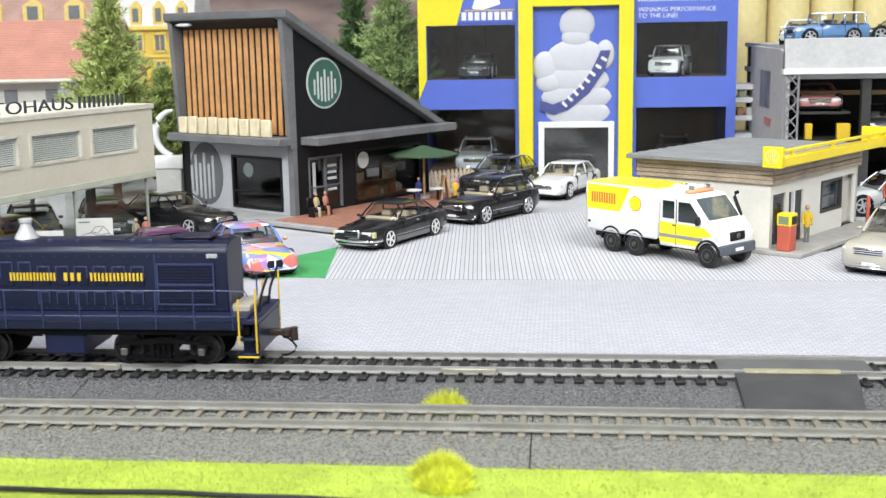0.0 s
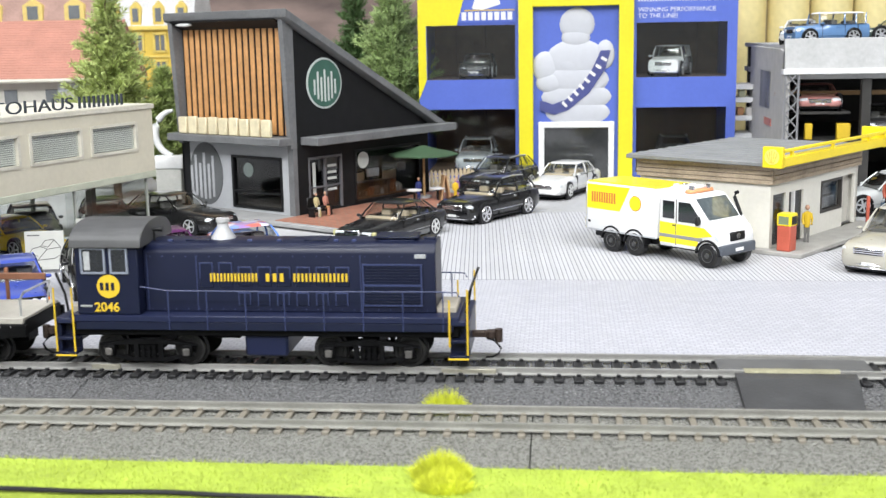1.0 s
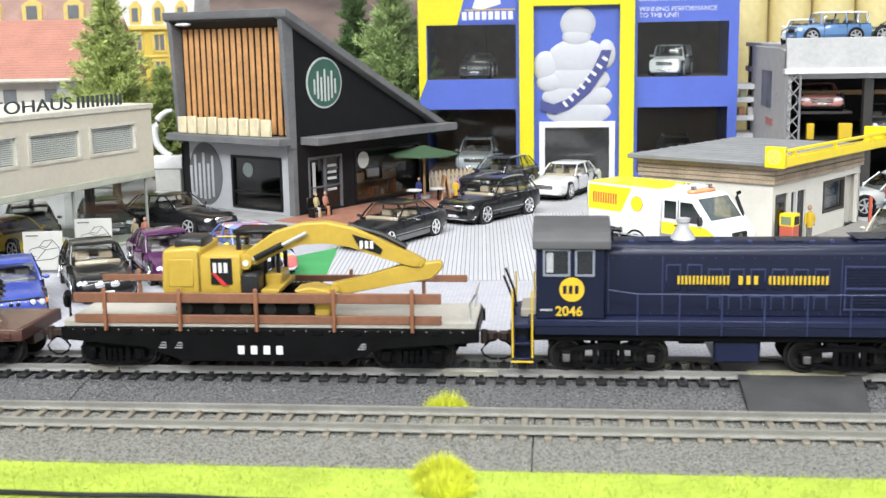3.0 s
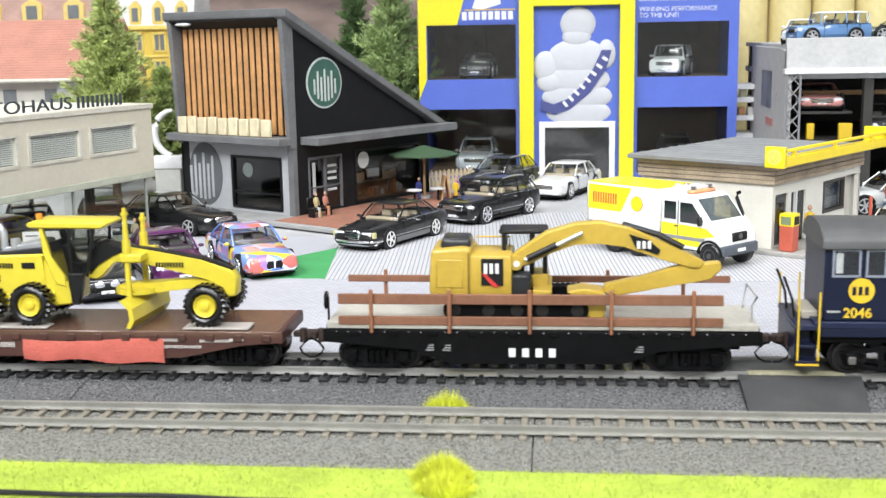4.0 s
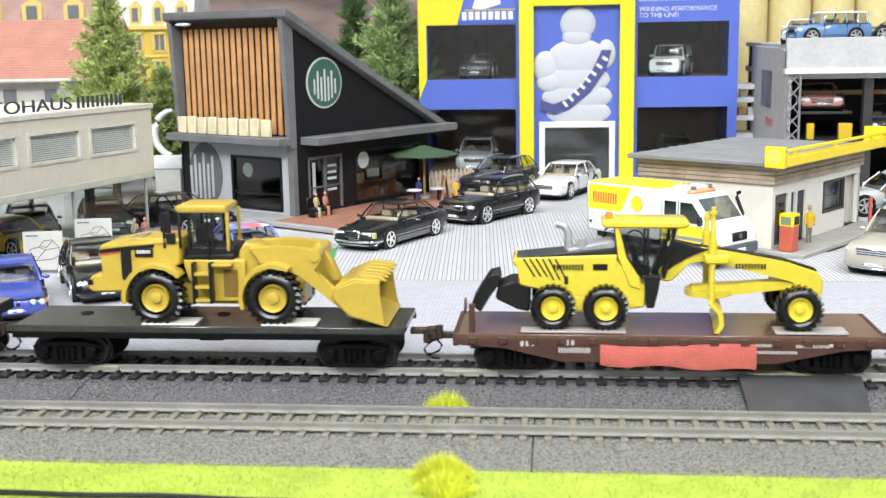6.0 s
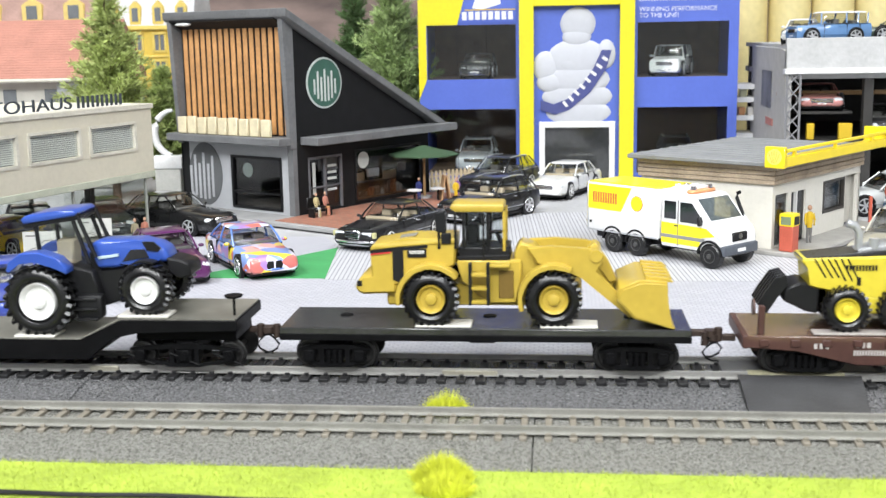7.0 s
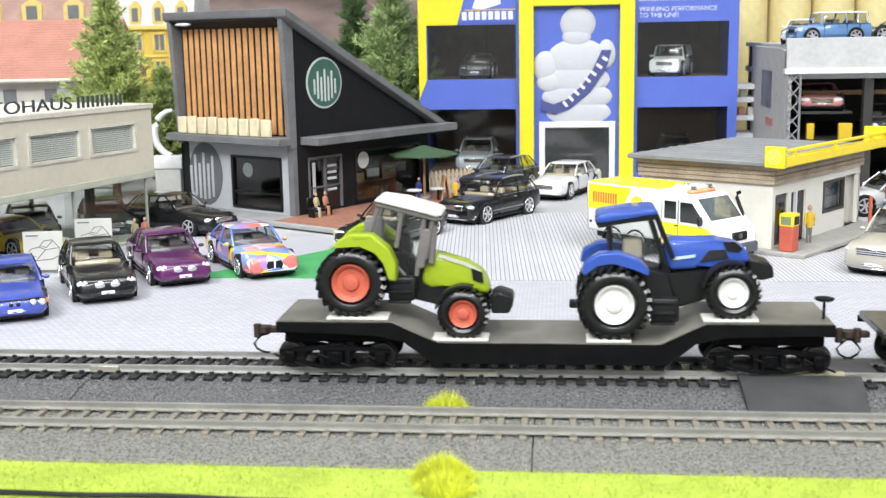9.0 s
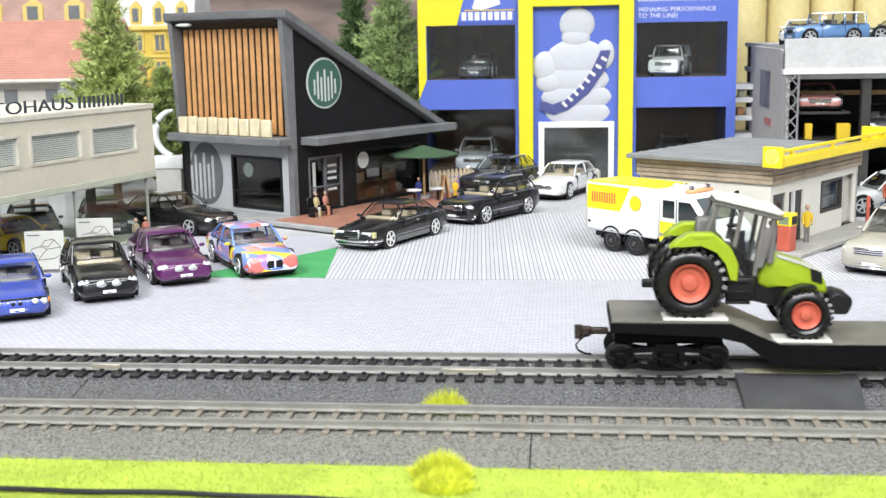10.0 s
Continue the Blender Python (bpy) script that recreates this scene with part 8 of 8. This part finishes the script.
def parking_deck():
    t = thing("parking_deck", 186, 420, 0, 0, "grey open parking garage with cars on its roof", "parking garage", shift=(186, 420, 0))
    con = mat("deck_concrete", (0.46, 0.46, 0.46), 0.7, vary=0.12, scale=40, bump=0.25)
    # near-black for all inner parts: the shade inside the storeys, put into their colour
    dk = mat("garage_shade", (0.03, 0.028, 0.026), 0.7, vary=0.3, scale=20)
    part("parapet", box(186, 420, 419, 424, 84, 105, 0.4), con, t)
    part("edge_beam", box(185, 420, 417, 425, 81.5, 85, 0.3), WHITE, t)
    part("roof_slab", box(190.2, 420, 424, 620, 98, 101, 0.3), con, t)
    part("deck_slab", box(190.2, 420, 424, 620, 78, 82, 0.3), con, t)
    wall = [(420, 0), (420, 96), (440, 98), (560, 99), (560, 0)]
    part("side_wall", prism(wall, 186, 190, "x"), mat("garage_wall", (0.42, 0.41, 0.40), 0.7, vary=0.1, bump=0.2), t)
    part("wall_poster", box(185.5, 186, 470, 510, 56, 82), mat("poster_grey", (0.16, 0.16, 0.17), 0.5, vary=0.5, scale=60), t)
    part("mark", box(185.5, 186, 462, 490, 44, 49), plastic("poster_red", (0.45, 0.18, 0.15)), t)
    # lattice mast
    la = plastic("lattice_grey", (0.22, 0.22, 0.23))
    for x in (186.8, 195.4):
        part("mast_chord", tube([(x, 418.5, 0), (x, 418.5, 84)], 0.8, 6), la, t)
    for i in range(9):
        z = i * 9.2
        part("mast_brace", tube([(187, 418.5, z), (195.2, 418.5, z + 9.2)], 0.5, 6), la, t)
        part("mast_brace", tube([(195.2, 418.5, z), (187, 418.5, z + 9.2)], 0.5, 6), la, t)
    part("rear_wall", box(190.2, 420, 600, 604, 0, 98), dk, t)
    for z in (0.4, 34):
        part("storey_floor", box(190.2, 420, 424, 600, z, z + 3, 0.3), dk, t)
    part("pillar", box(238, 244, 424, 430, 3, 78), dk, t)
    for x in (203, 224):
        l = part("lift_frame", box(x, x + (5 if x < 210 else 9), 430, 434, 37, 48, 0.5), SIGNAL, t, "yellow lift post")
    part("crossbar", box(186, 300, 450, 453, 66, 69), plastic("wood_bar", (0.3, 0.18, 0.08)), t)
    car("jeep", 216, 438, -168, (0.10, 0.20, 0.38), "blue off-road car with white roof on the parking deck roof", L=51, W=22, H=21, kind="jeep", roofm=WHITE, z=101, group="cars on the parking deck")
    car("hatchback", 205, 470, -110, (0.7, 0.7, 0.69), "white car on the parking deck roof", L=50, W=21, H=17, z=101, group="cars on the parking deck")
    car("suv", 268, 452, -170, (0.03, 0.05, 0.035), "dark green car on the parking deck roof", L=62, W=25, H=18, kind="suv", z=101, group="cars on the parking deck")
    car("coupe", 215, 462, -95, (0.5, 0.22, 0.2), "pale red sports car on the raised garage lift", L=66, W=30, H=18, kind="coupe", z=56, group="cars on the parking deck")
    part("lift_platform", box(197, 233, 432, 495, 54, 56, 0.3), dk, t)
    car("suv", 262, 460, -100, (0.05, 0.05, 0.055), "dark car inside the parking garage", L=66, W=28, H=22, kind="suv", z=37, group="cars on the parking deck")
    car("van", 238, 352, -170, (0.55, 0.57, 0.57), "pale grey van behind the filling station", L=70, W=28, H=24, kind="suv", z=0)
    car("hatchback", 262, 335, -160, (0.05, 0.12, 0.22), "dark blue car behind the filling station", L=62, W=26, H=20, z=0)


def shelf_rack():
    t = thing("display_rack", 183, 560, 0, 0, "white open rack with small packed goods", "rack", shift=(183, 560, 0))
    for z in (28, 42, 56, 66):
        part("shelf", box(172, 200, 545, 575, z, z + 4, 0.3), WHITE, t)
    part("rack_post", box(172, 174, 573, 575, 0, 70), WHITE, t)
    part("rack_post", box(198, 200, 573, 575, 0, 70), WHITE, t)
    for x, z, c in ((175, 46, (0.4, 0.2, 0.1)), (182, 46, (0.5, 0.48, 0.45)), (188, 46, (0.5, 0.12, 0.1)), (176, 60, (0.3, 0.3, 0.2))):
        part("packet", box(x, x + 5, 548, 556, z, z + 6, 0.3), plastic("packet_%d" % int(x), c), t)


# ---- trees and distance ----
def conifer(x, y, h, r, seed, label, tone=(0.075, 0.16, 0.03)):
    t = thing("conifer", x, y, 0, 0, label, "tree", "model conifers")
    rnd = random.Random(seed)
    part("trunk", tube([(0, 0, 0), (rnd.gauss(0, 0.6), 0, h * 0.5), (0, 0, h * 0.96)], [h * 0.02, h * 0.014, h * 0.004], 8), mat("bark", (0.10, 0.06, 0.035), 0.8, vary=0.3, bump=0.5), t)
    bm = bmesh.new()
    limbs = bmesh.new()
    levels = 46
    for i in range(levels):
        f = i / levels
        z = h * (0.10 + 0.88 * f)
        rad = r * (1 - f * f) ** 0.9 * (1 - 0.45 * f) * rnd.uniform(0.75, 1.1) + 1.2
        n = max(5, int(12 * (1 - f)) + 4)
        a0 = rnd.uniform(0, 6.28)
        for k in range(n):
            a = a0 + 6.283 * k / n + rnd.gauss(0, 0.15)
            le = rad * rnd.uniform(0.6, 1.15)
            d = Vector((math.cos(a), math.sin(a), rnd.uniform(0.3, 0.85)))
            p0 = Vector((0, 0, z))
            p1 = p0 + d * le
            tube([p0, p1], [0.35, 0.12], 3, limbs)
            # sprays of flat needles along the limb
            for q in range(max(4, int(le / 1.5))):
                s = (q + 1.2) / (le / 1.5 + 1)
                c = p0.lerp(p1, min(1.0, s))
                for _ in range(8):
                    nd = (d * 0.9 + Vector((rnd.gauss(0, 0.75), rnd.gauss(0, 0.75), rnd.gauss(0.15, 0.55)))).normalized()
                    ln = rnd.uniform(3.0, 7.5)
                    u = nd.cross(Vector((rnd.gauss(0, 1), rnd.gauss(0, 1), rnd.gauss(0, 1)))).normalized() * rnd.uniform(0.25, 0.5)
                    va, vb, vc, vd = [bm.verts.new(w) for w in (c, c + nd * ln * 0.5 + u, c + nd * ln, c + nd * ln * 0.5 - u)]
                    bm.faces.new((va, vb, vc, vd))
    part("branchwork", limbs, mat("bark", (0.10, 0.06, 0.035), 0.8), t)
    m = mat("needles_%d" % seed, tone, 0.6, vary=0.45, scale=60)
    part("crown", bm, m, t, smooth=False)
    return t


def townhouse(x, y, w, wallc, roofc, label, storeys=4, h=27, bays=3, trimc=(0.7, 0.55, 0.15), base_z=20):
    t = thing("townhouse", x, y, 0, 0, label, "house", "houses behind the layout")
    wm = mat("house_wall_%d" % int(x + 999), wallc, 0.7, vary=0.12, scale=30, bump=0.15)
    tm = mat("house_trim_%d" % int(x + 999), trimc, 0.6, vary=0.1)
    rm = mat("house_roof_%d" % int(x + 999), roofc, 0.7, vary=0.18, scale=50, bump=0.3)
    top = base_z + storeys * h
    part("wall", box(0, w, 0, 60, 0, top, 0.3), wm, t)
    pane = mat("house_pane", (0.16, 0.17, 0.18), 0.15, vary=0.4, scale=30, coat=0.4)
    bw = w / bays
    for s in range(storeys):
        z = base_z + s * h
        part("cornice", box(-0.6, w + 0.6, -1.6, 0.2, z + h - 3, z + h - 1, 0.3), tm, t)
        for b in range(bays):
            cx = (b + 0.5) * bw
            wd = part("window", box(cx - bw * 0.22, cx + bw * 0.22, -0.2, 0.6, z + 4, z + h - 7), pane, t)
            fr = bmesh.new()
            for a in ((cx - bw * 0.30, cx - bw * 0.21, z + 3, z + h - 6), (cx + bw * 0.21, cx + bw * 0.30, z + 3, z + h - 6), (cx - bw * 0.32, cx + bw * 0.32, z + h - 7, z + h - 4.6), (cx - bw * 0.32, cx + bw * 0.32, z + 2, z + 4), (cx - 0.5, cx + 0.5, z + 4, z + h - 7)):
                box(a[0], a[1], -1.2, 0.2, a[2], a[3], bm=fr)
            part("window_frame", fr, tm, wd)
    # steep mansard with dormers
    sec = [(-2, top), (8, top + 34), (52, top + 34), (62, top)]
    part("roof", prism(sec, -1, w + 1, "x"), rm, t)
    part("eaves", box(-2, w + 2, -4, 0.5, top - 2, top + 2, 0.4), tm, t)
    for b in range(bays):
        cx = (b + 0.5) * bw
        d = part("dormer", prism([(cx - bw * 0.24, top + 3), (cx + bw * 0.24, top + 3), (cx + bw * 0.24, top + 20), (cx, top + 26), (cx - bw * 0.24, top + 20)], -1.5, 16, "y", 0.3), tm, t)
        part("dormer_pane", box(cx - bw * 0.13, cx + bw * 0.13, -1.9, -1.3, top + 6, top + 19), pane, d)
    return t


def distance():
    # low building with a red tiled roof behind the dealership
    t = thing("red_roofed_house", -345, 470, 0, 4, "long low house with a faded red tiled roof", "house", shift=(0, 0, 0))
    wall = mat("pale_wall", (0.50, 0.48, 0.43), 0.7, vary=0.08, bump=0.1)
    part("wall", box(-90, 42, 10, 80, 0, 84), wall, t)
    rm = mat("red_tiles", (0.43, 0.20, 0.15), 0.7, vary=0.12, scale=60, bump=0.3)
    part("roof", prism([(0, 82), (0, 85), (52, 128), (104, 85), (104, 82)], -94, 44, "x"), rm, t)
    for i in range(22):
        y = 2 + i * 2.3
        z = 85 + (y / 52) * 43
        part("tile_course", prism([(y - 0.2, z - 0.6), (y + 2.3, z + 1.2), (y + 2.3, z + 1.9), (y - 0.2, z + 0.15)], -94, 44, "x"), rm, t)
    part("gutter", tube([(-94, -1, 83), (44, -1, 83)], 1.4, 8), plastic("gutter_cream", (0.55, 0.52, 0.45)), t)
    for x in (-70, -40, -8, 18):
        part("window", box(x, x + 10, 9.4, 10.4, 62, 76), mat("house_pane", (0.16, 0.17, 0.18), 0.15), t)
    part("name_board", box(2, 34, 8.8, 9.8, 74, 80), mat("name_board", (0.55, 0.58, 0.62), 0.5), t)
    townhouse(-545, 742, 128, (0.50, 0.34, 0.20), (0.40, 0.25, 0.21), "ochre town house with mansard roof and dormers", 4, 27, 3, (0.66, 0.50, 0.16))
    townhouse(-412, 745, 92, (0.62, 0.44, 0.07), (0.60, 0.60, 0.62), "golden yellow town house with pale mansard roof", 4, 26, 4, (0.66, 0.50, 0.12))
    townhouse(-316, 760, 74, (0.32, 0.36, 0.10), (0.38, 0.34, 0.28), "olive green town house with grey roof", 3, 27, 3, (0.5, 0.5, 0.3))
    conifer(-280, 425, 158, 40, 11, "bright green bushy model conifer behind the dealership", (0.46, 0.54, 0.18))
    conifer(-247, 440, 92, 28, 12, "small open green model conifer beside the cafe", (0.34, 0.42, 0.14))
    conifer(-142, 640, 185, 26, 13, "dark green model conifer behind the cafe", (0.10, 0.18, 0.06))
    conifer(-101, 590, 178, 46, 14, "light green model conifer behind the cafe", (0.38, 0.50, 0.20))
    w = thing("white_arch", -236, 398, 0, 0, "white curved plastic arch on a pale block beside the cafe", "sculpture")
    part("arc", tube([(11 + 15 * math.cos(radians(a)), 0, 48 + 16 * math.sin(radians(a))) for a in range(95, 256, 16)], [1.2, 1.7, 2.1, 2.4, 2.6, 2.7, 2.6, 2.5, 2.3, 2.2, 2.0], 10), WHITE, w)
    part("foot", box(-6, 16, -5, 5, 24, 33, 1.2, seg=2), WHITE, w)
    part("plinth", box(-4, 14, -4, 4, 0, 24, 0.6), mat("plinth_pale", (0.45, 0.45, 0.42), 0.6), w)
    # silo cylinders
    for i in range(6):
        s = thing("silo", 205 + i * 38, 720, 0, 0, "pale yellow cylindrical silo", "silo", "row of silos")
        part("drum", cyl((0, 0, 0), 18.5, 230, "z", 40), mat("silo_yellow", (0.66, 0.56, 0.27), 0.55, vary=0.12, scale=18, bump=0.1), s)
        for z in (40, 90, 140, 190):
            part("hoop", cyl((0, 0, z), 18.9, 1.2, "z", 40), mat("silo_yellow", (0.66, 0.56, 0.27), 0.55), s)
    # painted hill backdrop
    m = bpy.data.materials.new("hill_backdrop")
    m.use_nodes = True
    nt = m.node_tree
    b = nt.nodes["Principled BSDF"]
    b.inputs["Roughness"].default_value = 0.9
    tc = nt.nodes.new("ShaderNodeTexCoord")
    mp = nt.nodes.new("ShaderNodeMapping")
    mp.inputs["Scale"].default_value = (1, 1, 2.6)
    n = nt.nodes.new("ShaderNodeTexNoise")
    n.inputs["Scale"].default_value, n.inputs["Detail"].default_value = 9, 8
    r = nt.nodes.new("ShaderNodeValToRGB")
    e = r.color_ramp.elements
    e[0].position, e[0].color = 0.32, (0.10, 0.075, 0.07, 1)
    e[1].position, e[1].color = 0.70, (0.34, 0.25, 0.22, 1)
    nt.links.new(tc.outputs["Object"], mp.inputs[0])
    nt.links.new(mp.outputs[0], n.inputs["Vector"])
    nt.links.new(n.outputs["Fac"], r.inputs[0])
    nt.links.new(r.outputs[0], b.inputs["Base Color"])
    tagged(part("backdrop", box(-1280, 1280, 1180, 1190, -8, 420), m), "painted backdrop of brown and mauve hills", "backdrop", kind="structure")


cafe()
terrace_things()
tyre_showroom()
filling_station()
dealership()
parking_deck()
shelf_rack()
service_truck()
parked_cars()
showroom_cars()
distance()


motions()
